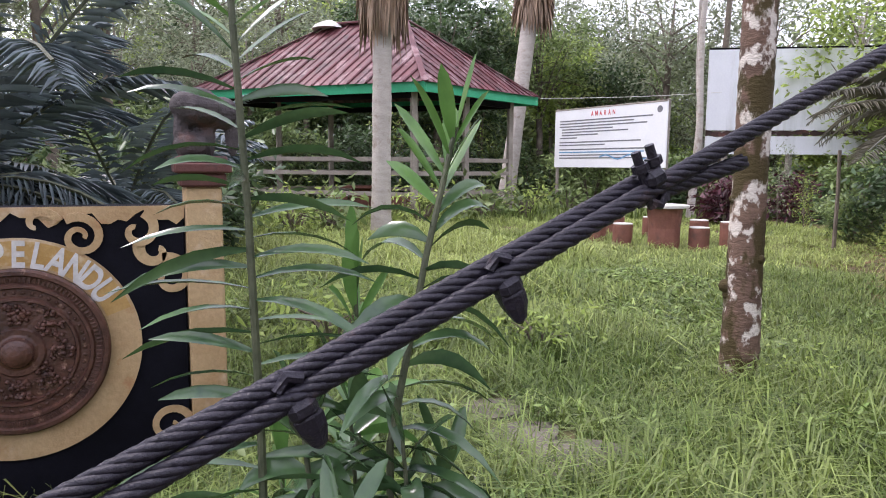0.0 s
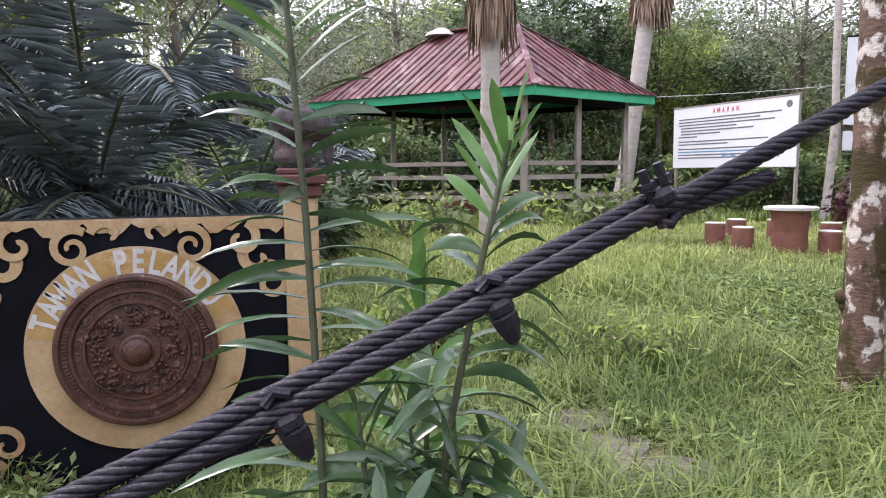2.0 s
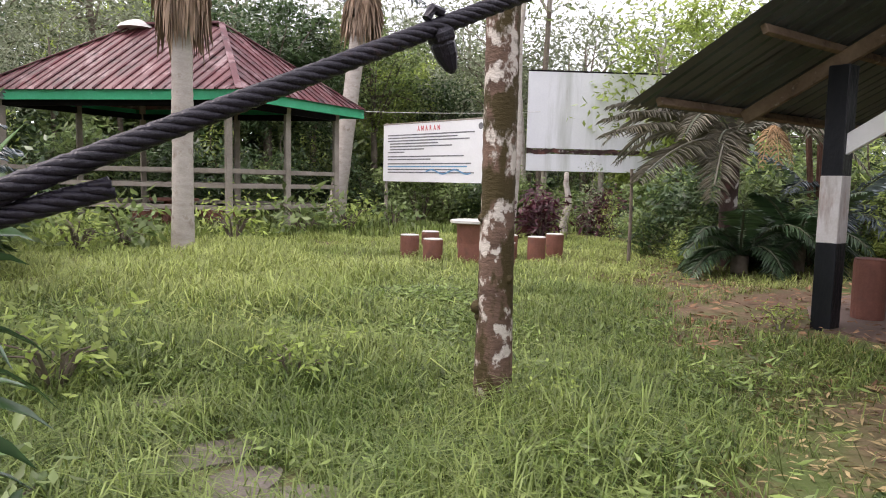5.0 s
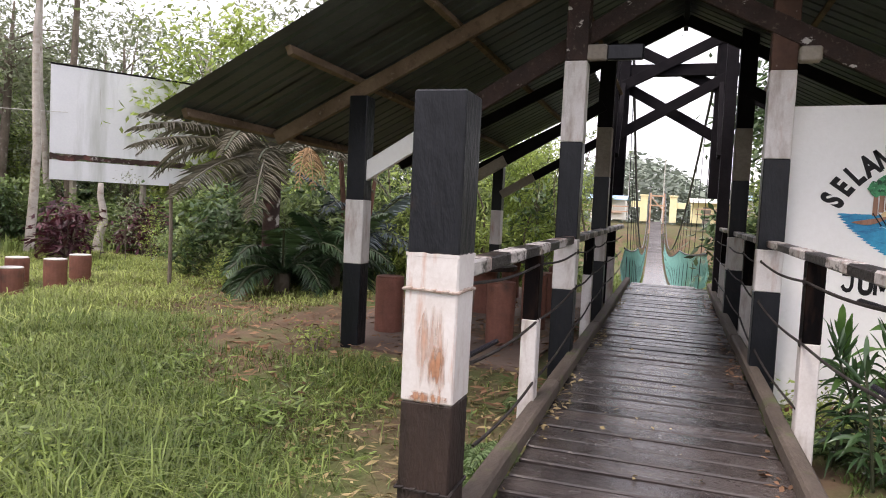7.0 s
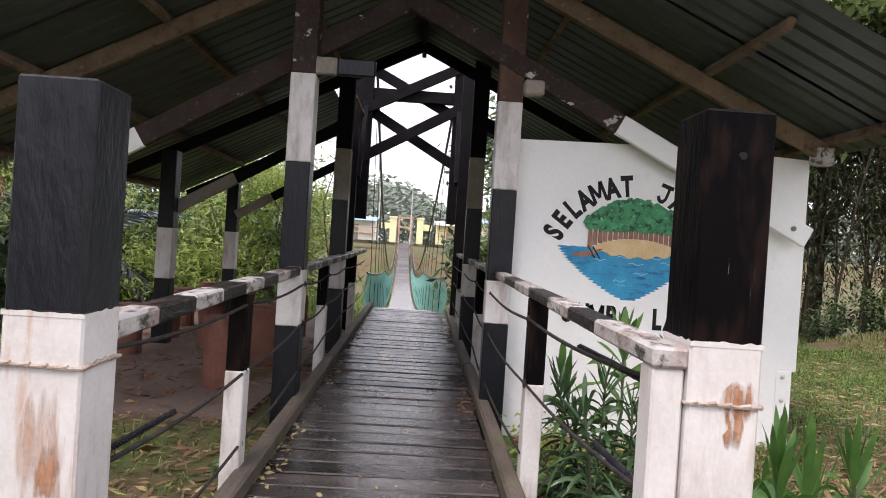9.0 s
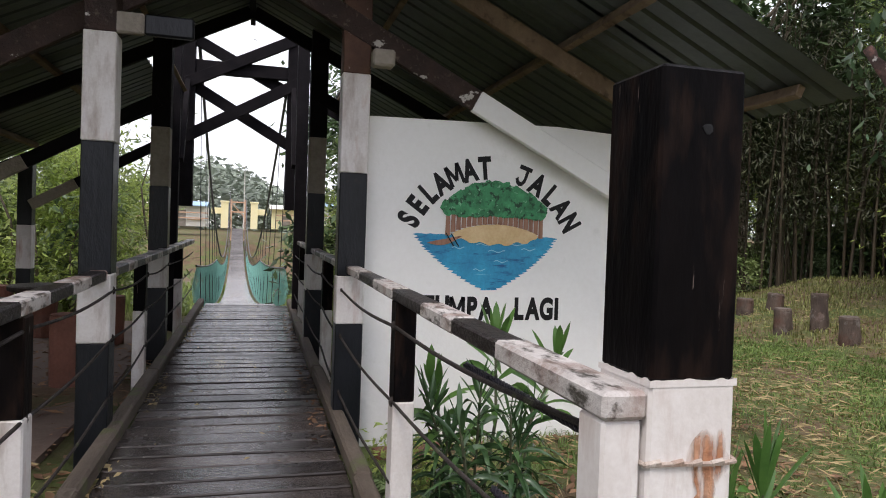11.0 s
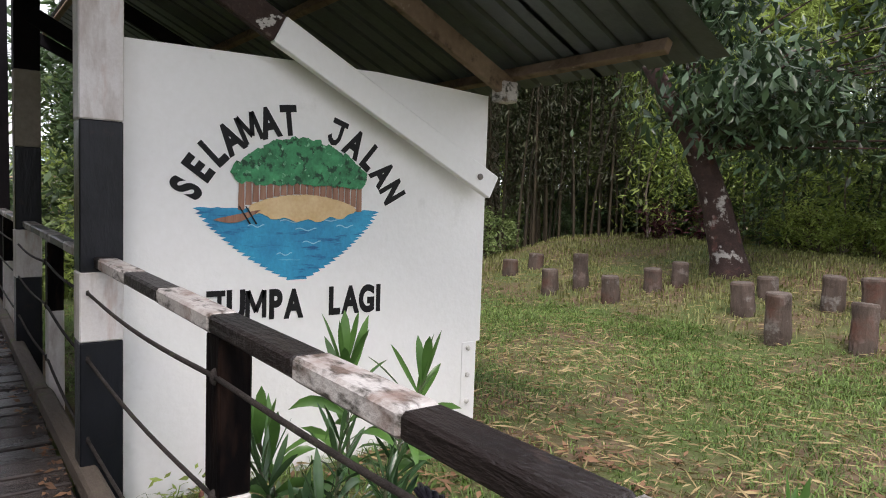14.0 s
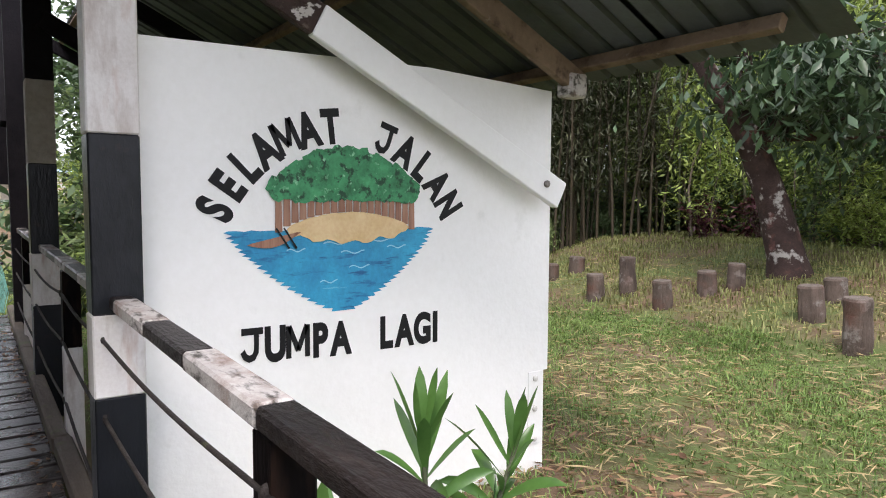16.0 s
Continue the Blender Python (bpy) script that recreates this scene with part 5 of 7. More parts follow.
fr, W = board_frame((15.5, 16.0, 0), (19.6, 13.4, 0))
bb = thing("billboard", (15.5, 16.0, -0.2), "large blank white billboard with stains and a broken lower board", "billboard")
part("face", Build().slab([(0, 2.55), (W, 2.55), (W, 4.9), (0, 4.9)], 0.05, fr), bill_face, bb)
part("lower_face", Build().slab([(0, 1.85), (W, 1.85), (W, 2.38), (0, 2.38)], 0.05, fr), bill_face, bb)
jag = [(W * k / 40, 2.38 + rr.uniform(-0.02, 0.06)) for k in range(41)] + [(W - W * k / 40, 2.55 + rr.uniform(-0.06, 0.02)) for k in range(41)]
part("broken_strip", Build().slab(jag, 0.03, fr @ Matrix.Translation((0, 0, 0.03))), tree_bark, bb, "rotten brown strip between the boards")
for x in (0.6, W / 2, W - 0.6):
    part("post", Build().box(fr @ Vector((x, 2.4, -0.1)), (0.14, 0.14, 5.0), 0.015), grey_timber, bb)
part("frame_edge", Build().beam(fr @ Vector((0, 4.92, 0.02)), fr @ Vector((W, 4.92, 0.02)), 0.08, 0.05), dark_timber, bb)
single("power_line", Build().tube([(10.4 + 12 * t / 10, 17.1 - 3 * t / 10, 3.15 + 0.3 * t / 10 + 0.9 * (t / 10) ** 2) for t in range(11)], 0.009, 4), pale_top, "thin pale cable strung from the pavilion", "cable")

# ---- stepping stones ----
STONES = ((2.03, 2.84, 0.36), (1.95, 3.25, 0.28), (1.98, 3.78, 0.32), (1.62, 3.6, 0.2), (1.96, 4.7, 0.28))
for x, y, s in STONES:
    ol = [(s * (1 + rr.uniform(-0.18, 0.12)) * math.cos(a * math.pi / 7), s * 0.62 * (1 + rr.uniform(-0.18, 0.12)) * math.sin(a * math.pi / 7)) for a in range(14)]
    single("stepping_stone", Build().slab(ol, 0.07, Matrix.Rotation(rr.uniform(-0.4, 0.4), 4, "Z")), step_stone, "flat grey stepping stone sunk in the grass", "stone", "stepping stones", at=(x, y, gz(x, y) - 0.045))

# ---- plants ----


def leaf_cloud(centers, normals_up, size, aspect, rng, droop=0.3):
    """Four-cornered leaves at the given centres: vertices and triangles."""
    n = len(centers)
    az = rng.uniform(0, 2 * np.pi, n)
    el = rng.uniform(-0.7, 0.5, n) - droop
    d = np.stack([np.cos(az) * np.cos(el), np.sin(az) * np.cos(el), np.sin(el)], axis=1)
    side = np.stack([-np.sin(az), np.cos(az), np.zeros(n)], axis=1)
    roll = rng.uniform(-0.8, 0.8, n)[:, None]
    up = np.cross(side, d)
    side = side * np.cos(roll) + up * np.sin(roll)
    up = np.cross(side, d)
    ln = size * rng.uniform(0.6, 1.3, n)[:, None]
    w = ln * aspect
    mid = centers + d * ln * 0.45
    v = np.stack([centers, mid + side * w * 0.5 + up * w * 0.15, centers + d * ln, mid - side * w * 0.5 + up * w * 0.15], axis=1).reshape(-1, 3)
    k = np.arange(n)[:, None] * 4
    f = np.concatenate([k + np.array([[0, 1, 2]]), k + np.array([[0, 2, 3]])], axis=0)
    return v, f


def crown_points(rng, n, radius, height, z0, clumps, spread):
    c = rng.normal(size=(clumps, 3))
    c /= np.linalg.norm(c, axis=1)[:, None]
    c *= rng.uniform(0.45, 1.05, clumps)[:, None]
    c = c * np.array([radius, radius, height / 2]) + np.array([0, 0, z0 + height / 2])
    pick = rng.integers(0, clumps, n)
    return c, c[pick] + rng.normal(size=(n, 3)) * spread * rng.uniform(0.6, 1.2, clumps)[pick][:, None]


def tree(name, seed, trunk_h, trunk_r, radius, height, n, leaf, aspect, bark, leaves, label, lean=0.0, clumps=46, spread=0.42):
    """A tapered trunk with limbs and a crown of many leaves."""
    rng = np.random.default_rng(seed)
    ob = thing(name, (0, 0, 0), label, "tree", "woodland trees")
    c, pts = crown_points(rng, n, radius, height, trunk_h * 0.8, clumps, spread)
    top = Vector((lean, 0, trunk_h + height * 0.45))
    bd = Build()
    axis = [Vector((0, 0, -0.3)), Vector((lean * 0.1, 0.05, trunk_h * 0.3)), Vector((lean * 0.4, -0.05, trunk_h * 0.65)), Vector((lean * 0.7, 0, trunk_h)), top]
    bd.tube(axis, [trunk_r * 1.35, trunk_r, trunk_r * 0.9, trunk_r * 0.75, trunk_r * 0.2], 9)
    for k in range(0, clumps, 3):
        tip = Vector(c[k])
        a = axis[2].lerp(axis[4], rng.uniform(0.1, 0.8))
        bd.tube([a, a.lerp(tip, 0.5) + Vector((0, 0, 0.2)), tip], [trunk_r * 0.32, trunk_r * 0.2, trunk_r * 0.07], 5)
    part("trunk", bd, bark, ob, smooth=True)
    v, f = leaf_cloud(pts + np.array([lean * 0.6, 0, 0]), None, leaf, aspect, rng)
    part("crown", array_mesh("crown", v, f, leaves), leaves, ob)
    return ob


def scatter(protos, places):
    """Set a prototype at its first place and copies at the others."""
    used = set()
    for x, y, k, s, rot in places:
        p = protos[k % len(protos)]
        m = Matrix.Translation((x, y, gz(x, y))) @ Matrix.Rotation(rot, 4, "Z")
        if p.name in used:
            ob = copy_thing(p, m)
        else:
            used.add(p.name)
            p.matrix_basis = m
            ob = p
        ob.scale = (s, s, s)
    return used


for x, y in ((4.9, 18.3), (6.3, 17.6), (5.6, 19.2), (7.2, 18.9)):
    stool(x, y, 0.2, 0.5, -0.1, "red-brown concrete stool in the shade of the pavilion", "pavilion stools")
wr = random.Random(11)
big = [tree("broadleaf_tree", 21, 4.5, 0.2, 3.2, 6.5, 6500, 0.3, 0.42, wood_bark, leaf_dark, "dense dark green broadleaf tree at the edge of the wood"),
       tree("broadleaf_tree", 22, 5.0, 0.17, 2.8, 6.0, 5500, 0.27, 0.4, wood_bark, leaf_mid, "mid green broadleaf tree at the edge of the wood", 0.6),
       tree("broadleaf_tree", 23, 6.0, 0.15, 2.6, 5.0, 3200, 0.24, 0.36, wood_bark, leaf_grey, "tall thin grey-green tree with sparse leaves", 0.4, 40, 0.5),
       tree("broadleaf_tree", 24, 4.0, 0.14, 2.6, 6.0, 5200, 0.26, 0.4, wood_bark, leaf_light, "yellow-green broadleaf tree at the edge of the wood", -0.4)]
places = []
for k in range(20):
    places.append((-9 + 1.9 * k + wr.uniform(-0.8, 0.8), 27 + wr.uniform(-2, 3.5), wr.choice([0, 1, 2, 3]) if k > 8 else 2, wr.uniform(0.6, 0.95), wr.uniform(0, 6)))
for k in range(12):
    places.append((-12 + 3.6 * k + wr.uniform(-1, 1), 35 + wr.uniform(-2, 3), 2, wr.uniform(1.0, 1.45), wr.uniform(0, 6)))
for x, y, k, s in ((-5.5, 13, 2, 0.8), (-8, 18, 2, 0.9), (-1, 24, 2, 1.1), (21, 12, 1, 0.8), (22.5, 8.5, 0, 0.7), (24, 17, 3, 0.9), (18, 21, 2, 1.0), (20, 6, 3, 0.55), (19, 9.5, 1, 0.6), (26, 5.0, 1, 0.6), (24, 10, 2, 1.0), (18.5, 4.6, 1, 0.45), (18.2, 3.3, 3, 0.5), (20.5, 3.9, 3, 0.6), (17.0, 3.0, 3, 0.4), (18.4, -2.7, 1, 0.5), (21, -3.2, 3, 0.6)):
    places.append((x, y, k, s, wr.uniform(0, 6)))
for k in range(13):
    places.append((6 + 2.2 * k * 0.9 + wr.uniform(-0.8, 0.8), -19.5 - wr.uniform(0, 4), wr.choice([3, 1, 1, 3]), wr.uniform(1.0, 1.35), wr.uniform(0, 6)))
for k in range(10):
    places.append((20 + wr.uniform(-1, 3), -5 - 1.7 * k + wr.uniform(-0.5, 0.5), wr.choice([0, 1, 0]), wr.uniform(1.0, 1.35), wr.uniform(0, 6)))
for x, y in ((2, -20), (-2, -18), (-6, -14), (-11, -8), (-13, 0), (-12, 7), (17.5, -3.4), (19, -6)):
    places.append((x, y, wr.choice([0, 1]), wr.uniform(0.6, 0.95), wr.uniform(0, 6)))
for k in range(9):
    places.append((-2 + 4.6 * k + wr.uniform(-1, 1), 41 + wr.uniform(-2, 3), wr.choice([0, 1, 3]), wr.uniform(1.1, 1.4), wr.uniform(0, 6)))
for x, y, k, s in ((25, 14, 2, 1.15), (21.5, 19, 2, 1.1), (27, 11, 2, 1.0), (24, 22, 2, 1.2), (24.5, 18, 1, 1.05), (22.5, 15.5, 3, 0.9), (26, 16, 2, 1.35), (19.5, 13, 3, 1.0), (-4, 16, 1, 0.8), (-6.5, 20, 1, 0.9), (-2.2, 21, 2, 1.0)):
    places.append((x, y, k, s, wr.uniform(0, 6)))
for k in range(9):
    places.append((19.5 + 1.6 * k + wr.uniform(-0.6, 0.6), 25 - 2.3 * k + wr.uniform(-1, 1), wr.choice([2, 1, 2, 2]), wr.uniform(0.6, 0.85), wr.uniform(0, 6)))
for k in range(14):
    places.append((2 + 2.0 * k + wr.uniform(-0.8, 0.8), -27 - wr.uniform(0, 4), wr.choice([3, 1, 1, 3]), wr.uniform(0.95, 1.25), wr.uniform(0, 6)))
scatter(big, [p for i, p in enumerate(places) if not (p[0] < 3 and p[1] > 22 and i % 2)])


def bush(seed, radius, height, n, leaf, aspect, leaves, label, name="shrub"):
    rng = np.random.default_rng(seed)
    ob = thing(name, (0, 0, 0), label, "shrub", "undergrowth")
    c, pts = crown_points(rng, n, radius, height, 0.1, 24, 0.22)
    pts[:, 2] = np.maximum(pts[:, 2], 0.02)
    bd = Build()
    for k in range(10):
        tip = Vector(c[k])
        bd.tube([(0.05 * math.cos(k), 0.05 * math.sin(k), -0.1), tip * 0.5 + Vector((0, 0, 0.15)), tip], [0.025, 0.016, 0.006], 5)
    tagged(part("twig_mass", bd, wood_bark, ob), kind="stuff")
    v, f = leaf_cloud(pts, None, leaf, aspect, rng)
    part("foliage", array_mesh("foliage", v, f, leaves), leaves, ob)
    return ob


bushes = [bush(31, 1.1, 1.7, 1700, 0.2, 0.4, leaf_dark, "dense dark green shrub under the trees"),
          bush(32, 1.2, 1.5, 1700, 0.18, 0.38, leaf_mid, "mid green shrub under the trees"),
          bush(33, 1.0, 1.3, 1500, 0.16, 0.3, leaf_light, "light green shrub under the trees"),
          bush(34, 1.3, 2.4, 2400, 0.22, 0.35, leaf_mid, "tall green shrub under the trees")]
places = []
for k in range(26):
    places.append((-8 + 1.35 * k + wr.uniform(-0.5, 0.5), 24 + wr.uniform(-1.5, 2.5), wr.choice([0, 0, 1, 3]), wr.uniform(0.9, 1.6), wr.uniform(0, 6)))
for k in range(18):
    places.append((13.5 + 0.62 * k, 16.5 - 0.78 * k + wr.uniform(-0.5, 1.2) + 2.2, wr.choice([0, 1, 3, 2]), wr.uniform(0.7, 1.1), wr.uniform(0, 6)))
for k in range(10):
    places.append((17 + wr.uniform(0, 3), 2.6 + 0.9 * k, wr.choice([1, 2, 3]), wr.uniform(0.9, 1.5), wr.uniform(0, 6)))
for k in range(24):
    places.append((5 + 0.75 * k + wr.uniform(-0.4, 0.4), -14.8 - wr.uniform(0, 3.2), wr.choice([1, 2, 2, 2, 3]) if k < 13 else 0, wr.uniform(0.8, 1.5), wr.uniform(0, 6)))
for k in range(14):
    places.append((16.5 + wr.uniform(0, 2), -2.2 - 0.95 * k, wr.choice([0, 0, 0, 3]), wr.uniform(0.8, 1.5) * (1.0 if k < 3 else 0.45), wr.uniform(0, 6)))
for k in range(8):
    places.append((15.8 + 1.5 * k, wr.choice([2.6, -2.4]) + wr.uniform(-0.4, 0.4), wr.choice([1, 2]), wr.uniform(0.8, 1.2), wr.uniform(0, 6)))
for k in range(9):
    places.append((-7 + 1.1 * k, 11.5 + wr.uniform(-1, 2.0), wr.choice([0, 1]), wr.uniform(0.8, 1.3), wr.uniform(0, 6)))
for k in range(22):
    places.append((-9 + 1.55 * k + wr.uniform(-0.5, 0.5), 29.5 + wr.uniform(-1.0, 1.5), wr.choice([0, 0, 3]), wr.uniform(1.7, 2.5), wr.uniform(0, 6)))
for k in range(16):
    places.append((3 + 1.45 * k + wr.uniform(-0.5, 0.5), -18.5 - wr.uniform(0, 2), wr.choice([2, 3, 1]), wr.uniform(1.6, 2.3), wr.uniform(0, 6)))
for x, y, k, s in ((12.3, 6.2, 0, 0.5), (12.2, 7.3, 1, 0.6), (12.75, 6.75, 3, 0.72), (12.9, 8.3, 0, 0.9), (13.5, 7.4, 0, 1.15), (13.9, 6.2, 0, 0.7), (14.8, 5.0, 2, 0.9), (15.6, 6.8, 3, 0.9), (11.6, 7.3, 2, 0.4), (12.6, 9.0, 1, 0.6), (15.8, 4.0, 2, 1.0), (16.5, 8.5, 3, 1.0), (15.0, 10.2, 3, 0.8), (16.2, 3.0, 2, 1.0)):
    places.append((x, y, k, s, wr.uniform(0, 6)))
for k in range(9):
    places.append((6.4 + 0.55 * k + wr.uniform(-0.2, 0.2), -14.0 + wr.uniform(-0.5, 0.4), 2, wr.uniform(0.5, 0.8), wr.uniform(0, 6)))
scatter(bushes, [p for p in places if not (0 < p[0] < 12 and 12 < p[1] < 22.5)])



def sapling(seed, h, leaves, label, n=420, leaf=0.17, aspect=0.3):
    """A thin stem with a loose column of leaves."""
    rng = np.random.default_rng(seed)
    ob = thing("sapling", (0, 0, 0), label, "sapling", "thin saplings")
    pts = [(0.25 * math.sin(1.3 * t + seed) * t / 6, 0.2 * math.cos(t + seed) * t / 6, h * t / 6 - 0.1) for t in range(7)]
    part("stem", Build().tube(pts, [0.03, 0.028, 0.025, 0.02, 0.016, 0.011, 0.005], 6), wood_bark, ob)
    tt = rng.uniform(0.15, 1, n)
    base = np.stack([np.interp(tt * 6, range(7), [p[i] for p in pts]) for i in range(3)], axis=1)
    base += rng.normal(size=(n, 3)) * np.array([0.42, 0.42, 0.2]) * (1.15 - 0.5 * tt)[:, None]
    v, f = leaf_cloud(base, None, leaf, aspect, rng, 0.4)
    part("foliage", array_mesh("foliage", v, f, leaves), leaves, ob)
    return ob


slim = [sapling(71, 3.2, leaf_light, "thin light green sapling at the wood edge"), sapling(72, 4.0, leaf_mid, "thin mid green sapling at the wood edge"), sapling(73, 2.6, leaf_dark, "thin dark green sapling at the wood edge", 380, 0.22, 0.34), sapling(74, 4.6, leaf_grey, "thin grey-green sapling at the wood edge")]
spots = []
for k in range(26):
    spots.append((11.8 + 0.24 * k + wr.uniform(-0.5, 0.5), 13.2 - 0.3 * k + wr.uniform(-0.3, 2.2), wr.choice([0, 0, 1, 2, 3]), wr.uniform(0.7, 1.1), wr.uniform(0, 6)))
spots = [(x, y, k, s * 0.42 if 0.62 < y / (x - 1.2) < 1.25 else s, a) for x, y, k, s, a in spots]
for k in range(24):
    spots.append((-6 + 0.95 * k + wr.uniform(-0.4, 0.4), 23.2 + wr.uniform(-0.6, 1.2), wr.choice([0, 1, 2, 2]), wr.uniform(0.8, 1.2), wr.uniform(0, 6)))
for k in range(24):
    spots.append((6.5 + 0.55 * k + wr.uniform(-0.4, 0.4), -13.6 - wr.uniform(0, 2.2), wr.choice([0, 0, 1, 2]), wr.uniform(0.7, 1.15), wr.uniform(0, 6)))
for k in range(12):
    spots.append((15.6 + wr.uniform(0, 1.2), 1.9 + 0.55 * k, wr.choice([0, 1, 2]), wr.uniform(0.8, 1.1), wr.uniform(0, 6)))
scatter(slim, [p for p in spots if not (1.0 < p[1] / (p[0] - 1.2) < 1.75 and 9 < p[1] < 18)])

purple = [bush(41, 0.55, 1.5, 520, 0.26, 0.3, leaf_purple, "dark purple-leaved shrub beside the wood", "purple_shrub")]
scatter(purple, [(12.9, 12.5, 0, 0.9, 0.4), (13.4, 13.2, 0, 0.8, 1.0), (15.4, 12.7, 0, 0.95, 2.0), (13.0, -14.6, 0, 0.7, 3.0), (14.2, -14.3, 0, 0.65, 1.7), (10.9, -14.6, 0, 0.65, 2.6)])


def frond(rng, length, rise, leaflet, n, droop, az, width=0.05):
    """A feather leaf: rachis points and narrow leaflets on both sides."""
    t = np.linspace(0.0, 1, n)
    out = length * (t - 0.12 * t ** 2)
    zz = rise * t * length - droop * length * t ** 2.2
    ca, sa = np.cos(az), np.sin(az)
    rach = np.stack([out * ca, out * sa, zz], axis=1)
    vs, fs, base = [], [], 0
    tang = np.gradient(rach, axis=0)
    tang /= np.linalg.norm(tang, axis=1)[:, None]
    lat = np.array([-sa, ca, 0.0])
    for s in (-1, 1):
        ll = leaflet * (0.35 + 1.1 * np.sin(np.pi * np.clip(t * 0.92 + 0.06, 0, 1)))[:, None] * rng.uniform(0.85, 1.1, (n, 1))
        d = s * lat * 0.82 + tang * 0.55 + np.array([0, 0, -0.18]) + rng.normal(size=(n, 3)) * 0.07
        tip = rach + d * ll
        tip[:, 2] -= 0.12 * ll[:, 0]
        mid = rach + d * ll * 0.5 + np.array([0, 0, 0.02])
        v = np.stack([rach, mid + tang * width * 0.5, tip, mid - tang * width * 0.5], axis=1).reshape(-1, 3)
        k = np.arange(n)[:, None] * 4 + base
        fs.append(np.concatenate([k + np.array([[0, 1, 2]]), k + np.array([[0, 2, 3]])], axis=0))
        vs.append(v)
        base += len(v)
    return rach, np.concatenate(vs), np.concatenate(fs)


def palm(at, trunk_h, r, bark, count, length, leaves, label, seed, skirt=False, lean=(0, 0), droop=0.55, rise=(0.1, 1.2), leaflet=0.42, rings=0.25, dense=34, wide=0.05):
    """A palm: ringed trunk, crown of feather leaves and, where dry, a hanging skirt."""
    rng = np.random.default_rng(seed)
    ob = thing("palm_tree", at, label, "palm tree", "palms")
    steps = max(4, int(trunk_h / rings * 2))
    pts, rad = [], []
    for k in range(steps + 1):
        t = k / steps
        pts.append((lean[0] * t, lean[1] * t, -0.3 + (trunk_h + 0.3) * t))
        rad.append(r * (1.15 - 0.2 * min(1, t * 4)) * (1.0 + (0.035 if k % 2 else 0)) * (1 + 0.06 * noise.noise((seed, 0, t * 9))))
    part("trunk", Build().tube(pts, rad, 16), bark, ob, smooth=True)
    top = np.array([lean[0], lean[1], trunk_h])
    ribs = Build()
    vs, fs, base = [], [], 0
    for k in range(count):
        az = 2.4 * k + rng.uniform(-0.3, 0.3)
        ra, v, f = frond(rng, length * rng.uniform(0.8, 1.1), rng.uniform(*rise), leaflet, dense, droop * rng.uniform(0.7, 1.3), az, wide)
        ribs.tube([tuple(p) for p in (ra[::6] + top)], 0.018, 4)
        vs.append(v + top)
        fs.append(f + base)
        base += len(v)
    part("frond_ribs", ribs, cane_stem, ob)
    part("fronds", array_mesh("fronds", np.concatenate(vs), np.concatenate(fs), leaves), leaves, ob)
    if skirt:
        n = 420
        az = rng.uniform(0, 2 * np.pi, n)
        z1 = rng.uniform(-0.2, 0.3, n)
        rad1 = rng.uniform(r * 0.8, r * 2.2, n)
        ln = rng.uniform(0.5, 1.7, n)
        a = np.stack([np.cos(az) * r, np.sin(az) * r, z1], axis=1) + top
        b = np.stack([np.cos(az) * rad1 * 1.3, np.sin(az) * rad1 * 1.3, z1 - ln], axis=1) + top
        side = np.stack([-np.sin(az), np.cos(az), np.zeros(n)], axis=1) * rng.uniform(0.03, 0.09, n)[:, None]
        m1 = a * 0.6 + b * 0.4 + np.stack([np.cos(az), np.sin(az), np.zeros(n)], axis=1) * 0.12
        v = np.stack([a, m1 + side, b, m1 - side], axis=1).reshape(-1, 3)
        k = np.arange(n)[:, None] * 4
        part("dry_skirt", array_mesh("dry_skirt", v, np.concatenate([k + np.array([[0, 1, 2]]), k + np.array([[0, 2, 3]])]), skirt_mat), skirt_mat, ob, "hanging skirt of dry brown fronds")
    return ob


near_palm = palm((3.8, 3.43, gz(3.8, 3.43)), 6.5, 0.117, palm_bark, 12, 2.4, frond_mat, "straight palm trunk with lichen and moss patches", 51, rise=(0.3, 1.2), rings=0.1)
for bx, by, bz, br in ((-0.1, 0.06, 0.7, 0.05), (-0.085, 0.05, 0.64, 0.04), (-0.1, 0.04, 1.3, 0.03), (0.02, -0.105, 0.9, 0.035)):
    part("burl", Build().rev([(0.2 * br, -br), (0.8 * br, -0.6 * br), (br, 0.1 * br), (0.7 * br, 0.7 * br), (0.2 * br, br)], (bx, by, bz), 9, wob=0.4), palm_bark, near_palm, smooth=True)
palm((4.25, 12.8, gz(4.25, 12.8)), 5.2, 0.19, pale_bark, 12, 2.2, frond_mat, "pale smooth palm with a dry frond skirt", 52, True, (0.05, 0), rise=(0.4, 1.2), rings=0.16)
palm((11.2, 20.6, gz(11.2, 20.6)), 7.4, 0.28, pale_bark, 12, 2.6, frond_mat, "leaning pale palm with a large dry skirt", 53, True, (1.15, 0.3), rise=(0.4, 1.2), rings=0.2)
palm((-1.5, 7.2, gz(-1.5, 7.2)), 1.2, 0.22, wood_bark, 34, 3.0, frond_mat, "dense dark cycad palm behind the gong wall", 54, rise=(-0.15, 1.5), leaflet=0.42, dense=60, wide=0.034, droop=0.7)
palm((-3.4, 8.2, gz(-3.4, 8.2)), 1.6, 0.22, wood_bark, 30, 3.0, frond_mat, "dense dark cycad palm behind the gong wall", 55, rise=(-0.15, 1.5), leaflet=0.42, dense=60, wide=0.034, droop=0.7)
palm((-0.2, 9.4, gz(-0.2, 9.4)), 0.8, 0.2, wood_bark, 22, 2.2, frond_mat, "low dark cycad palm behind the gong wall", 56, rise=(0.1, 1.3), leaflet=0.3)
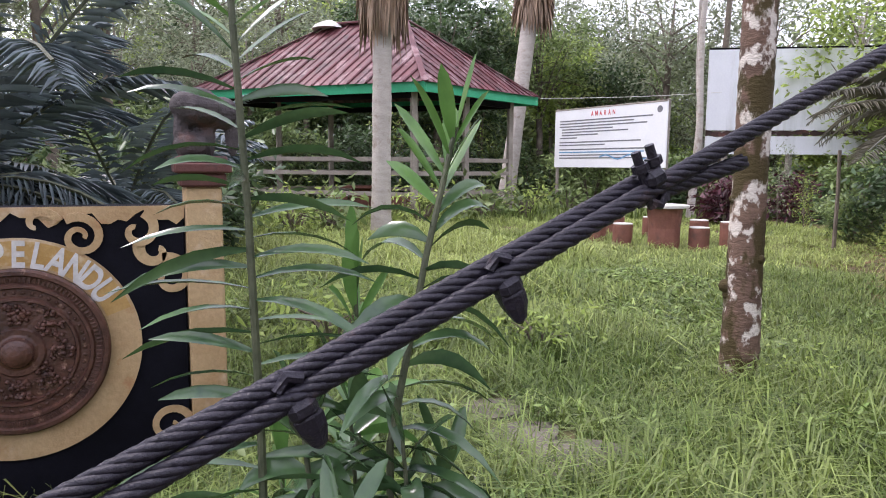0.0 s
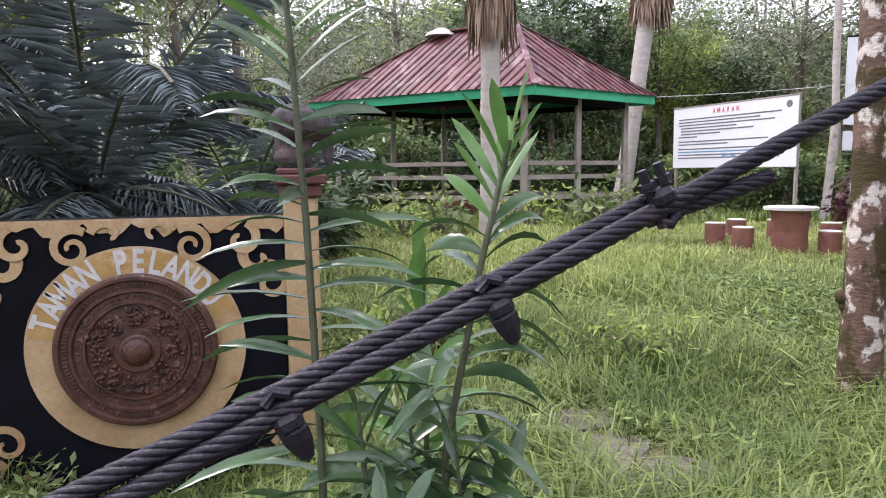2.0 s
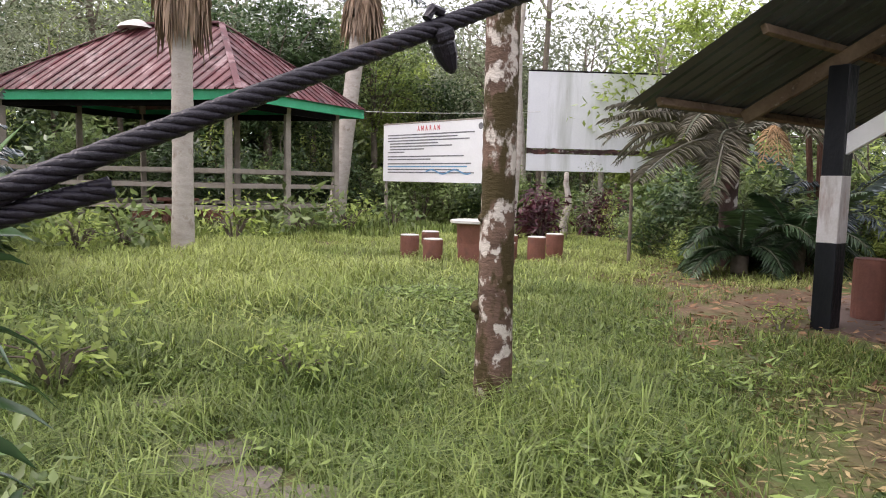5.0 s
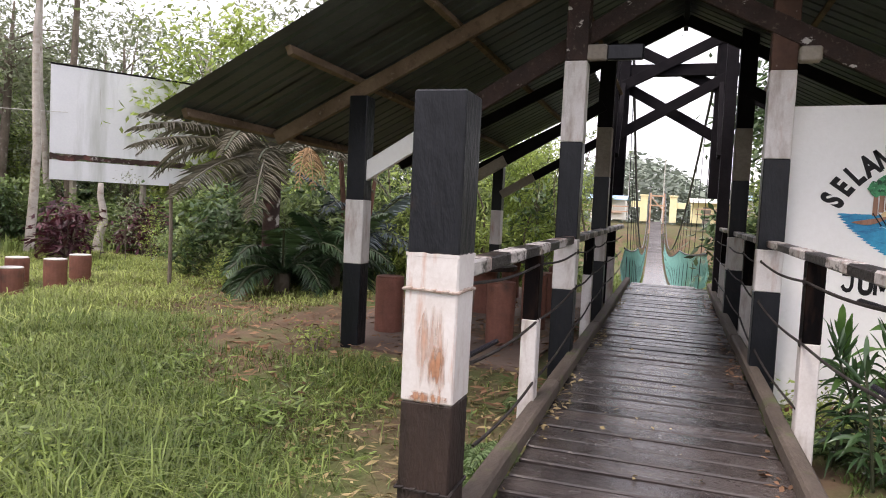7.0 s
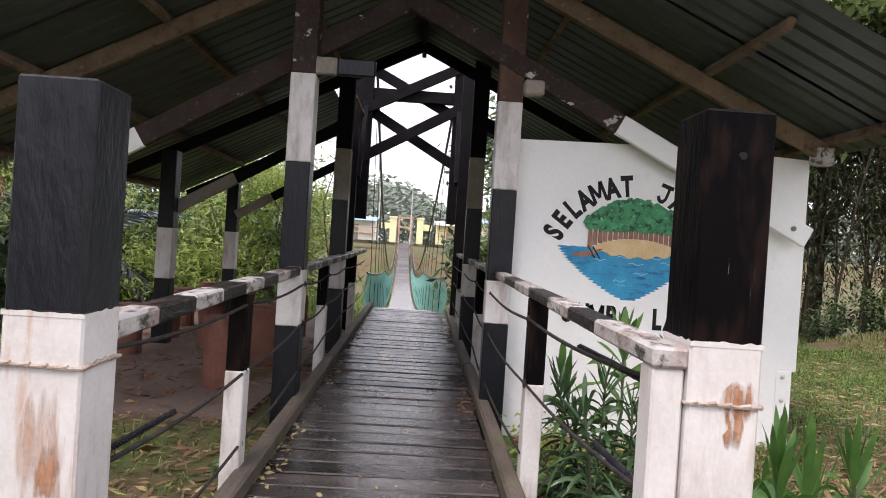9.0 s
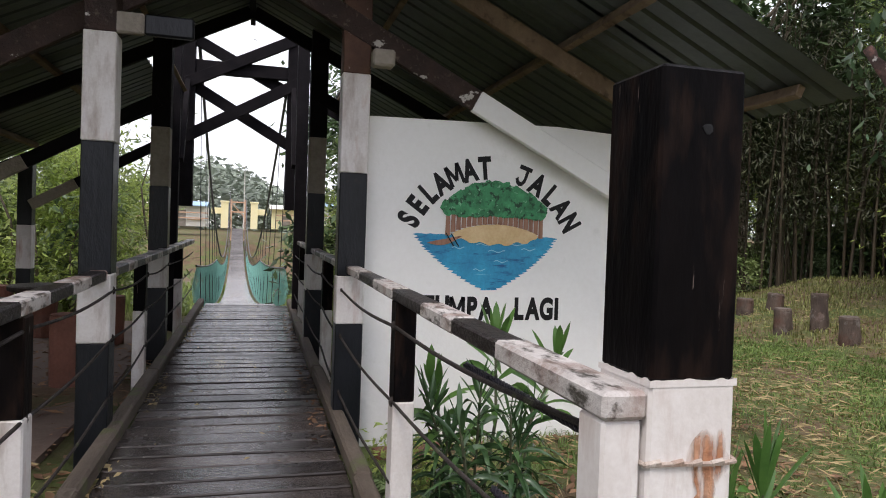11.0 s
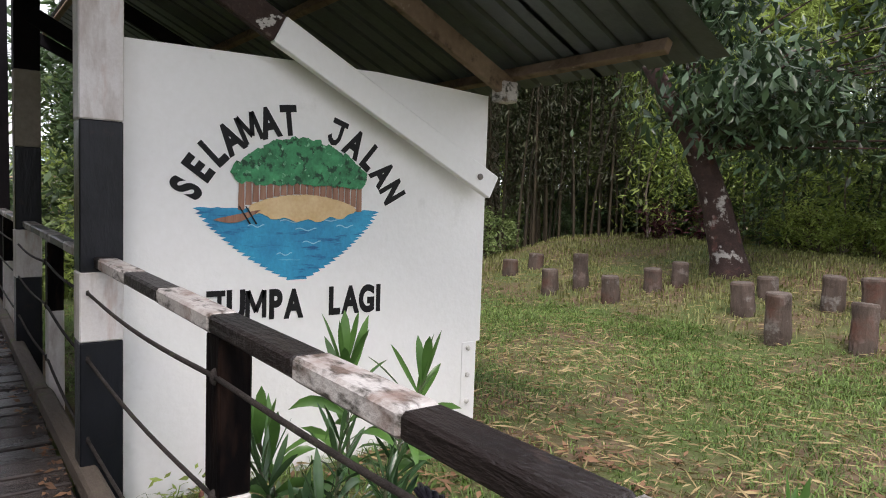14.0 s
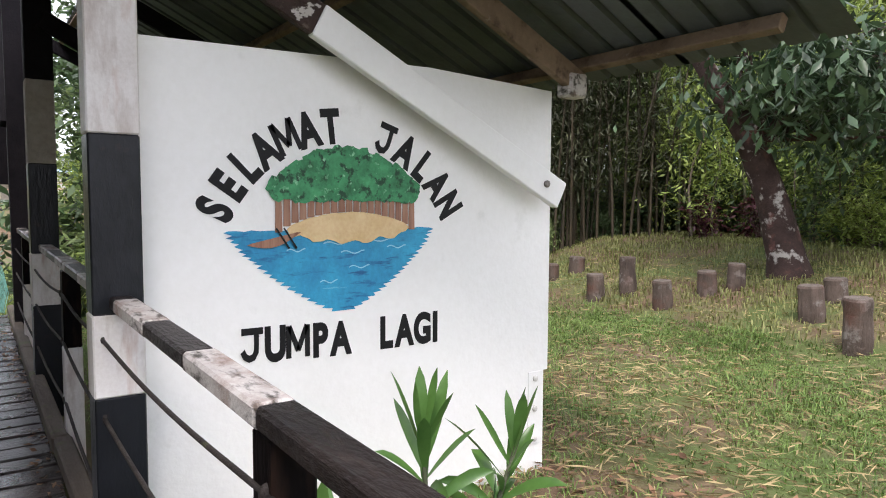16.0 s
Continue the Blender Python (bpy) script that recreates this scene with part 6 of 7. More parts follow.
shed_palm = palm((11.75, 6.7, gz(11.75, 6.7)), 2.3, 0.15, tree_bark, 15, 2.3, frond_old, "palm with grey drooping fronds beside the shed", 57, droop=0.62, rise=(0.1, 0.8), leaflet=0.3, dense=44, wide=0.035)
palm((14.6, 6.2, gz(14.6, 6.2)), 1.0, 0.2, wood_bark, 16, 1.9, frond_mat, "low dark palm beside the shed", 58, rise=(0.1, 1.2), leaflet=0.3)
prng = np.random.default_rng(62)
for az, ln, rise_, drp in ((3.1, 3.5, 0.16, 0.2), (3.32, 3.6, -0.02, 0.2), (2.95, 3.1, 0.34, 0.3), (3.6, 2.6, 0.1, 0.5), (2.5, 2.4, 0.6, 0.4)):
    ra, v, f = frond(prng, ln, rise_, 0.36, 60, drp, az, 0.024)
    v[:, 2] += 2.3
    part("old_frond", array_mesh("old_frond", v, f, frond_old), frond_old, shed_palm, "grey-brown drooping feather frond")
    part("frond_rib", Build().tube([tuple(p + np.array([0, 0, 2.3])) for p in ra[::6]], 0.014, 5), frond_old, shed_palm)
dead = thing("dead_frond", (9.95, 5.0, 2.08), "hanging orange dead palm frond", "palm frond")
dv, df, base = [], [], 0
ribs = Build()
for az in (3.3, 4.0, 4.7):
    ra, v, f = frond(prng, 0.34, -0.35, 0.13, 14, 1.3, az, 0.026)
    dv.append(v)
    df.append(f + base)
    base += len(v)
    ribs.tube([tuple(p) for p in ra[::4]], 0.008, 5)
tagged(part("leaflet_mass", array_mesh("leaflet_mass", np.concatenate(dv), np.concatenate(df), frond_dead), frond_dead, dead), kind="stuff")
part("rib", ribs, frond_dead, dead)
# bundle of reddish stems behind the shed
stems = thing("stem_clump", (13.6, 6.0, gz(13.6, 6.0)), "clump of bare reddish-brown palm stems behind the shed", "palm stems")
for k in range(13):
    a = 2.4 * k
    r0 = 0.06 * math.sqrt(k)
    part("stem", Build().tube([(r0 * math.cos(a), r0 * math.sin(a), -0.1), (1.3 * r0 * math.cos(a), 1.3 * r0 * math.sin(a), 1.0), (2.3 * r0 * math.cos(a), 2.3 * r0 * math.sin(a), 2.2 + 0.05 * k)], [0.06, 0.05, 0.035], 7), red_bark, stems)

palm((11.2, 6.1, gz(11.2, 6.1)), 0.35, 0.14, wood_bark, 18, 1.25, frond_deep, "low dark green palm under the shed palm", 63, rise=(0.2, 1.3), leaflet=0.26, dense=40, wide=0.045, droop=0.8)
palm((12.0, 5.6, gz(12.0, 5.6)), 0.5, 0.14, wood_bark, 16, 1.3, frond_deep, "low dark green palm under the shed palm", 64, rise=(0.2, 1.4), leaflet=0.26, dense=40, wide=0.045, droop=0.8)
for k, (x, y, h, r, lx) in enumerate(((13.6, 14.4, 8.0, 0.1, 0.3), (16.2, 16.9, 9.0, 0.09, -0.4), (17.6, 17.6, 9.5, 0.13, 0.2), (20.6, 15.2, 8.5, 0.09, 0.5), (15.2, 13.9, 1.95, 0.12, 0.0))):
    slender = thing("slender_tree", (x, y, gz(x, y)), "slender pale-barked trunk beside the billboard" if k < 4 else "short pale trunk under the billboard", "tree", "slender trees")
    pts = [(lx * (t / 6) ** 1.5 + 0.05 * math.sin(t + k), 0.06 * math.cos(1.7 * t + k), h * t / 6 - 0.15) for t in range(7)]
    part("trunk", Build().tube(pts, [r * (1.15 - 0.1 * t) for t in range(7)], 9), pale_bark if k != 2 else wood_bark, slender, smooth=True)
    if k < 4:
        srng = np.random.default_rng(170 + k)
        c = srng.normal(size=(700, 3)) * np.array([0.9, 0.9, 0.8]) + np.array([lx, 0, h])
        limbs = Build()
        for q in range(6):
            limbs.tube([pts[5], tuple(Vector(pts[6]).lerp(Vector(c[q]), 0.5)), tuple(c[q])], [r * 0.5, r * 0.3, r * 0.1], 5)
        part("limbs", limbs, pale_bark, slender)
        v, f = leaf_cloud(c, None, 0.24, 0.36, srng, 0.3)
        part("crown", array_mesh("crown", v, f, leaf_mid), leaf_mid, slender)
single("stake", Build().tube([(0, 0, -0.2), (0.02, 0.01, 0.9), (0.0, 0.02, 1.75)], [0.035, 0.033, 0.03], 7), wood_bark, "thin dark wooden stake at the wood edge", "stake", at=(10.9, 8.1, gz(10.9, 8.1)))

# leaning broadleaf tree beside the stumps
rng = np.random.default_rng(77)
lt = thing("broadleaf_tree", (10.42, -11.3, gz(10.42, -11.3)), "leaning dark tree with lichen bark and large drooping leaves", "tree")
lb = Build()
axis = [(0, 0, -0.3), (0.1, 0.05, 0.3), (0.28, 0.2, 1.2), (0.55, 0.55, 2.3), (1.0, 1.0, 3.3), (1.5, 1.5, 4.4)]
lb.tube(axis, [0.42, 0.3, 0.25, 0.22, 0.16, 0.08], 14)
tips = []
for k in range(26):
    right, near, up = rng.uniform(-1.4, 4.8), rng.uniform(-1.2, 2.2), rng.uniform(0, 1)
    tips.append((-0.66 * right - 0.75 * near, -0.75 * right + 0.66 * near, 2.5 + 2.6 * up - 0.12 * max(0, right)))
for tx, ty, tz in tips:
    lb.tube([(0.5, 0.5, 2.2), (0.4 + tx * 0.4, 0.4 + ty * 0.4, 2.2 + (tz - 2.2) * 0.7), (0.4 + (tx - 0.4) * 0.7, 0.4 + (ty - 0.4) * 0.7, 2.2 + (tz - 2.2) * 0.9)], [0.05, 0.022, 0.006], 6)
part("trunk", lb, tree_bark, lt, smooth=True)
cl = np.array(tips)[rng.integers(0, len(tips), 14000)] + rng.normal(size=(14000, 3)) * np.array([0.52, 0.52, 0.36])
v, f = leaf_cloud(cl, None, 0.25, 0.36, rng, 0.6)
part("crown", array_mesh("crown", v, f, leaf_deep), leaf_deep, lt)

# bamboo canes on the far side of the board: a thin row by the stumps, a dense dark thicket further along the bridge
for k in range(96):
    if k < 26:
        x, y = 10.0 + 0.28 * k + wr.uniform(-0.3, 0.3), -14.5 - wr.uniform(0, 3)
    else:
        u = (k - 26) / 69
        x, y = 19.2 - 3.6 * u + wr.uniform(-0.7, 0.9), -6.2 - 8.5 * u + wr.uniform(-0.5, 0.5)
    h, dx, dy = wr.uniform(4, 7), wr.uniform(-1.2, 1.2), wr.uniform(-0.8, 1.2)
    ob = thing("bamboo_cane", (x, y, gz(x, y)), "thin leaning bamboo cane with narrow leaves", "bamboo", "bamboo thicket")
    pts = [(dx * (t / 6) ** 1.6, dy * (t / 6) ** 1.6, h * t / 6 - 0.1) for t in range(7)]
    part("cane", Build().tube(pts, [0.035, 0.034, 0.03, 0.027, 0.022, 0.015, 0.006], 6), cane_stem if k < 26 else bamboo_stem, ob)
    crng = np.random.default_rng(100 + k)
    tt = crng.uniform(0.25, 1, 420)
    base = np.stack([np.interp(tt * 6, range(7), [p[i] for p in pts]) for i in range(3)], axis=1) + crng.normal(size=(420, 3)) * 0.28
    v, f = leaf_cloud(base, None, 0.2, 0.17, crng, 0.5)
    # sunlit row gets pale leaves, thicket dark ones: light and shade as colour
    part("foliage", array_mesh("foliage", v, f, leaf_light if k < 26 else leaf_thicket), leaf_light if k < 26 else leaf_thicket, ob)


def cane_plant(at, stems, label, seed, name="cane_plant", length=0.42, width=0.05, gap=0.075, lift=0.35, leaf_start=0.15, flat=0.0, sag=0.55, leaves=None):
    """Upright canes with long strap leaves in spirals."""
    rng = np.random.default_rng(seed)
    ob = thing(name, at, label, "plant", "strap-leaved plants")
    for pts, r in stems:
        part("stem", Build().tube(pts, [r * (1 - 0.4 * i / (len(pts) - 1)) for i in range(len(pts))], 8), cane_stem, ob)
        P = np.array(pts)
        seg = np.linalg.norm(np.diff(P, axis=0), axis=1)
        tot = seg.sum()
        cum = np.concatenate([[0], np.cumsum(seg)])
        s, k = tot * leaf_start, rng.integers(0, 9)
        while s < tot:
            p = np.array([np.interp(s, cum, P[:, i]) for i in range(3)])
            az = k * 2.4 + rng.uniform(-0.35, 0.35)
            if flat:
                az = (k % 2) * math.pi + rng.normal(0, 1 - flat) - 0.2
            frac = s / tot
            L = length * rng.uniform(0.75, 1.15) * (1.05 - 0.35 * frac)
            el = lift + 0.9 * max(0, frac - 0.7) / 0.3 + rng.uniform(-0.15, 0.15)
            n = 6
            t = np.linspace(0, 1, n)
            h = L * t * math.cos(el) * (1 - 0.1 * t)
            zz = L * t * math.sin(el) - (sag if frac < 0.85 else 0.2) * L * t ** 2 * rng.uniform(0.6, 1.2)
            w = width * np.sin(np.pi * np.clip(t * 0.93 + 0.05, 0, 1)) ** 0.75
            w[-1] = 0.002
            c = np.stack([h * math.cos(az), h * math.sin(az), zz], axis=1) + p
            tw = rng.normal(0, 0.55) + (0.5 if rng.random() < 0.5 else -0.5)
            sd = np.array([-math.sin(az) * math.cos(tw), math.cos(az) * math.cos(tw), math.sin(tw)])
            fold = np.array([math.sin(az) * math.sin(tw), -math.cos(az) * math.sin(tw), math.cos(tw)])
            v = np.concatenate([c + sd * w[:, None] / 2 + fold * w[:, None] * 0.2, c, c - sd * w[:, None] / 2 + fold * w[:, None] * 0.2])
            f = [(i, i + 1, n + i + 1, n + i) for i in range(n - 1)] + [(n + i, n + i + 1, 2 * n + i + 1, 2 * n + i) for i in range(n - 1)]
            skin = leaves or (cane_bright if frac > 0.86 and flat else cane_leaf)
            me = array_mesh("leaf", v, np.array(f), skin)
            me.polygons.foreach_set("use_smooth", [True] * len(me.polygons))
            part("leaf", me, skin, ob)
            s += gap * rng.uniform(0.7, 1.3) * (1 - 0.45 * frac)
            k += 1
    return ob


cane_plant((0.33, 1.85, gz(0.33, 1.85) - 0.05), [([(0, 0, -0.05), (-0.01, 0, 0.8), (-0.03, 0, 1.4), (-0.06, 0, 1.95), (-0.08, 0, 2.15)], 0.0135)], "tall cane plant with glossy strap leaves", 81, length=0.44, width=0.038, gap=0.038, lift=0.2, flat=0.62, sag=0.32)
cane_plant((0.68, 1.8, gz(0.68, 1.8) - 0.05), [([(0, 0, -0.05), (0.0, 0, 0.7), (0.11, 0, 1.25), (0.2, 0, 1.62)], 0.0135)], "leafy cane plant with bright green tips", 82, length=0.42, width=0.05, gap=0.04, lift=0.36, flat=0.4, sag=0.6)
cane_plant((0.55, 1.75, gz(0.55, 1.75)), [([(0, 0, -0.05), (-0.1, 0.05, 0.5), (-0.12, 0.1, 0.78)], 0.012), ([(0.2, -0.05, -0.05), (0.15, 0, 0.68)], 0.01), ([(0.1, 0.2, -0.05), (0.05, 0.2, 0.74)], 0.01), ([(-0.05, -0.15, -0.05), (-0.08, -0.18, 0.55)], 0.01), ([(0.3, 0.1, -0.05), (0.33, 0.1, 0.55)], 0.01)], "low leafy cane plant at the foot of taller ones", 85, length=0.4, width=0.066, gap=0.042, lift=0.3, sag=0.95)
cane_plant((0.72, 2.3, gz(0.72, 2.3) - 0.05), [([(0, 0, -0.05), (0.01, 0, 0.7), (0.0, 0, 1.15)], 0.014), ([(-0.25, 0.1, -0.05), (-0.25, 0.1, 0.5)], 0.012)], "young cane plant with pale green leaves", 83, length=0.44, width=0.058, gap=0.045, lift=0.7, leaves=cane_bright)
cane_plant((6.25, -1.25, gz(6.25, -1.25)), [([(0, 0, -0.05), (-0.05, 0.2, 0.5), (-0.05, 0.3, 0.82)], 0.012), ([(0, 0, -0.05), (0.0, -0.1, 0.6), (0.05, -0.1, 1.04)], 0.012), ([(0, 0, -0.05), (0.05, -0.35, 0.6), (0.05, -0.5, 0.94)], 0.012)], "green cane plant with bright tips growing against the rail", 84, length=0.44, width=0.046, gap=0.032, lift=0.5, leaf_start=0.6, leaves=cane_bright)
cane_plant((6.15, -1.15, gz(6.15, -1.15)), [([(0, 0, -0.05), (-0.05, 0.15, 0.5), (-0.08, 0.25, 0.78)], 0.01), ([(0.1, 0.2, -0.05), (-0.2, 0.15, 0.6)], 0.01), ([(-0.2, -0.2, -0.05), (-0.25, -0.15, 0.72)], 0.01), ([(0.05, -0.3, -0.05), (0.05, -0.4, 0.7)], 0.01), ([(-0.1, 0, -0.05), (-0.15, -0.02, 0.85)], 0.01)], "dark cane plant with narrow leaves beside the rail", 87, length=0.34, width=0.03, gap=0.021, lift=0.45, sag=0.7)
cane_plant((5.85, -1.1, gz(5.85, -1.1)), [([(0, 0, -0.05), (-0.05, 0.05, 0.4), (-0.05, 0.1, 0.7)], 0.012), ([(0.1, -0.25, -0.05), (0.05, -0.25, 0.6)], 0.012)], "green cane plant growing against the rail", 86, length=0.34, width=0.03, gap=0.022, lift=0.4, sag=0.75)
for k, (x, y, h) in enumerate(((4.5, -1.45, 0.8), (4.75, -1.9, 0.75), (4.35, -2.0, 0.7), (5.0, -1.5, 0.62), (4.65, -1.65, 0.72))):
    cane_plant((x, y, gz(x, y)), [([(0, 0, -0.05), (0.02, 0.02, h * 0.5), (0, 0.05, h)], 0.012), ([(0.1, 0.1, -0.05), (0.15, 0.12, h * 0.8)], 0.012)], "broad-leaved green plant beside the gate post", 90 + k, length=0.48, width=0.04, gap=0.021, lift=0.62, sag=0.7, leaves=cane_bright)


def fern(at, seed, count, length, label):
    """A low rosette of feather leaves."""
    rng = np.random.default_rng(seed)
    ob = thing("fern", at, label, "fern", "ferns")
    for k in range(count):
        ra, v, f = frond(rng, length * rng.uniform(0.75, 1.1), rng.uniform(0.5, 1.0), 0.075, 26, rng.uniform(0.6, 0.9), 2.4 * k + rng.uniform(-0.3, 0.3), 0.02)
        part("frond", array_mesh("frond", v, f, fern_leaf), fern_leaf, ob)
    return ob


for k, (x, y, n, ln) in enumerate(((4.95, 1.12, 8, 0.42), (5.3, 1.05, 7, 0.34), (4.5, 1.1, 6, 0.3), (6.5, -0.92, 8, 0.34), (6.95, -0.86, 6, 0.28), (5.2, -0.95, 7, 0.36), (6.55, 1.05, 5, 0.24))):
    fern((x, y, gz(x, y)), 130 + k, n, ln, "pale green fern at the edge of the boardwalk")
weedy = [bush(45, 0.55, 0.7, 200, 0.2, 0.45, leaf_mid, "broad-leaved weed clump beside the boardwalk", "weed_clump"), bush(46, 0.6, 0.6, 300, 0.14, 0.4, leaf_light, "light green weed clump in the grass", "weed_clump")]
scatter(weedy, [(-1.45, 3.5, 0, 0.42, 2), (-1.7, 3.9, 1, 0.5, 0), (-1.2, 3.95, 0, 0.42, 1), (7.25, 3.3, 1, 0.35, 1), (4.0, 3.1, 1, 0.4, 2), (2.9, 4.6, 1, 0.6, 0.4), (0.9, 3.2, 0, 0.6, 2), (1.4, 5.3, 1, 0.8, 1), (2.6, 13.2, 1, 1.2, 0), (1.2, 13.5, 0, 1.4, 2), (3.4, 13.6, 0, 1.3, 1), (5.6, 14.0, 1, 1.2, 1), (7.4, 14.6, 0, 1.4, 0), (9.0, 15.4, 1, 1.3, 2), (10.6, 15.9, 0, 1.3, 1), (6.9, -0.98, 1, 0.4, 0), (7.2, -1.1, 1, 0.4, 2)])

# ---- grass and litter ----


def blades(rng, n, xr, yr, hgt, wid, keep, bend=0.5, tuft=0):
    """Grass blades as arching tapered strips; with tuft, that many spring outwards from one root."""
    if tuft:
        m = n // tuft
        cx, cy = rng.uniform(*xr, m), rng.uniform(*yr, m)
        az = rng.uniform(0, 2 * np.pi, m * tuft)
        off = np.abs(rng.normal(0, 0.022, m * tuft))
        x, y = np.repeat(cx, tuft) + off * np.cos(az), np.repeat(cy, tuft) + off * np.sin(az)
        big = np.repeat(rng.uniform(0.6, 1.35, m), tuft)
    else:
        x, y = rng.uniform(*xr, n), rng.uniform(*yr, n)
        az = rng.uniform(0, 2 * np.pi, n)
        big = np.ones(n)
    ok = rng.uniform(0, 1, len(x)) < keep(x, y)
    x, y, az, big = x[ok], y[ok], az[ok], big[ok]
    n = len(x)
    az = az + rng.normal(0, 0.3, n)
    patch = 0.6 + 0.8 * (0.5 + 0.5 * np.sin(x * 1.9 + 1.3 * np.sin(y * 1.1)) * np.cos(y * 1.6 + x * 0.4))
    h = hgt(x, y) * rng.uniform(0.45, 1.25, n) * patch * big
    w = wid * rng.uniform(0.6, 1.4, n)
    lean = h * bend * rng.uniform(0.25, 1.5, n)
    b = np.stack([x, y, ground_z(x, y) - 0.01], axis=1)
    sd = np.stack([-np.sin(az), np.cos(az), np.zeros(n)], axis=1) * w[:, None] / 2
    out = np.stack([np.cos(az), np.sin(az), np.zeros(n)], axis=1)
    rise = np.array([0, 0, 1.0])
    mid = b + out * lean[:, None] * 0.35 + rise * h[:, None] * 0.72
    tip = b + out * lean[:, None] + rise * (h * np.clip(1.0 - 0.35 * lean / np.maximum(h, 0.01), 0.35, 1.0))[:, None]
    v = np.stack([b - sd * 0.8, b + sd * 0.8, mid + sd, tip, mid - sd], axis=1).reshape(-1, 3)
    k = np.arange(n)[:, None] * 5
    f = np.concatenate([k + np.array([[0, 1, 2]]), k + np.array([[0, 2, 4]]), k + np.array([[4, 2, 3]])])
    return v, f


def on_lawn(x, y):
    """Share of ground that bears grass: none on the shed floor, the boardwalk, the trodden path and the bare earth."""
    keep = np.ones_like(x)
    keep *= 1 - ((x > 7.0) & (x < 14.6) & (y > 1.0) & (y < 4.5))
    keep *= 1 - ((y > -0.75) & (y < 1.0) & (x > -3))
    path = np.abs((y - 3.9) - 0.75 * (x - 6.9)) / 1.25
    keep *= 1 - 0.85 * np.clip(1.3 - path / 0.75, 0, 1) * ((x > 5.8) & (y < 9))
    keep *= 1 - np.clip(1.2 * bump2(x, y, 5.9, 1.45, 2.1, 1.15), 0, 0.97)
    keep *= 1 - np.clip(1.1 * bump2(x, y, -0.7, 3.8, 1.1, 0.55), 0, 0.95)
    keep *= 1 - np.clip(1.1 * bump2(x, y, 4.3, 1.4, 0.9, 0.5), 0, 0.9)
    for sx, sy, sr in STONES:
        keep *= 1 - 0.9 * (np.hypot(x - sx + 0.06 * np.sin(y * 17), y - sy + 0.03 + 0.05 * np.sin(x * 19)) < sr * 1.05)
    return np.clip(keep, 0, 1)


def right_lawn(x, y):
    keep = 0.75 - 0.6 * bump2(x, y, 7.3, -4.2, 1.6, 1.3) - 0.5 * bump2(x, y, 6.8, -1.8, 1.0, 0.9)
    keep -= 0.35 * (np.sin(x * 1.3 + y * 0.7) * np.cos(y * 1.1) > 0.35)
    return np.clip(keep, 0.05, 1)


def near_part(x, y):
    """The near lawn thins out over a broad uneven band."""
    return on_lawn(x, y) * np.clip((8.6 + 0.9 * np.sin(x * 1.1) - y) / 3.4, 0, 1)


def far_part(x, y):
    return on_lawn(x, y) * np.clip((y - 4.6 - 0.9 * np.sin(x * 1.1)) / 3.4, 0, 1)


def tall(x, y):
    return 0.12 + 0.14 * bump2(x, y, 1.5, 4.5, 4.0, 4.5) + 0.14 * bump2(x, y, 4.0, 10, 4, 4) + 0.1 * bump2(x, y, 3.0, 2.2, 2.2, 1.2)


grng = np.random.default_rng(5)
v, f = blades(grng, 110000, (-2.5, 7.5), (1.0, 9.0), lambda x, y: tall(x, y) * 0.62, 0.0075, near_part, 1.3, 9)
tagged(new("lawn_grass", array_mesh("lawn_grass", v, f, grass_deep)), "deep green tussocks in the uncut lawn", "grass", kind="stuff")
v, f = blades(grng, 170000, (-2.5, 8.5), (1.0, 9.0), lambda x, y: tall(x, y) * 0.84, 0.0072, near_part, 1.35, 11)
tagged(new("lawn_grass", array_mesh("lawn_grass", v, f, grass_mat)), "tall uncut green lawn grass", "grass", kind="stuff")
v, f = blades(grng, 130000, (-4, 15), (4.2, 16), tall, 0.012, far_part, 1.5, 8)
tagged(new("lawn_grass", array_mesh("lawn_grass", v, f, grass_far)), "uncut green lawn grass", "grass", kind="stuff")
v, f = blades(grng, 40000, (5, 16), (1.2, 10), lambda x, y: 0.09 + 0 * x, 0.011, on_lawn, 1.0, 6)
tagged(new("lawn_grass", array_mesh("lawn_grass", v, f, grass_dry)), "short yellowing lawn grass near the shed", "grass", kind="stuff")
v, f = blades(grng, 40000, (-8, 22), (14, 26), lambda x, y: 0.3 + 0 * x, 0.03, on_lawn)
tagged(new("rough_grass", array_mesh("rough_grass", v, f, grass_mat)), "rough grass along the wood edge", "grass", kind="stuff")
v, f = blades(grng, 210000, (3.0, 15), (-8.5, -0.95), lambda x, y: 0.075 + 0 * x, 0.008, right_lawn, 1.2, 7)
tagged(new("lawn_grass", array_mesh("lawn_grass", v, f, grass_shade)), "short patchy lawn grass behind the board", "grass", kind="stuff")
v, f = blades(grng, 70000, (0.0, 20), (-16, -8.5), lambda x, y: 0.1 + 0 * x, 0.015, right_lawn)
tagged(new("lawn_grass", array_mesh("lawn_grass", v, f, grass_dry)), "short lawn grass around the stumps", "grass", kind="stuff")
v, f = blades(grng, 26000, (15.5, 60), (-8, 9), lambda x, y: 0.5 + 0 * x, 0.06, lambda x, y: 1.0 * (np.abs(y - 0.2) > 0.9))
tagged(new("bank_grass", array_mesh("bank_grass", v, f, grass_mat)), "long grass on the river bank", "grass", kind="stuff")

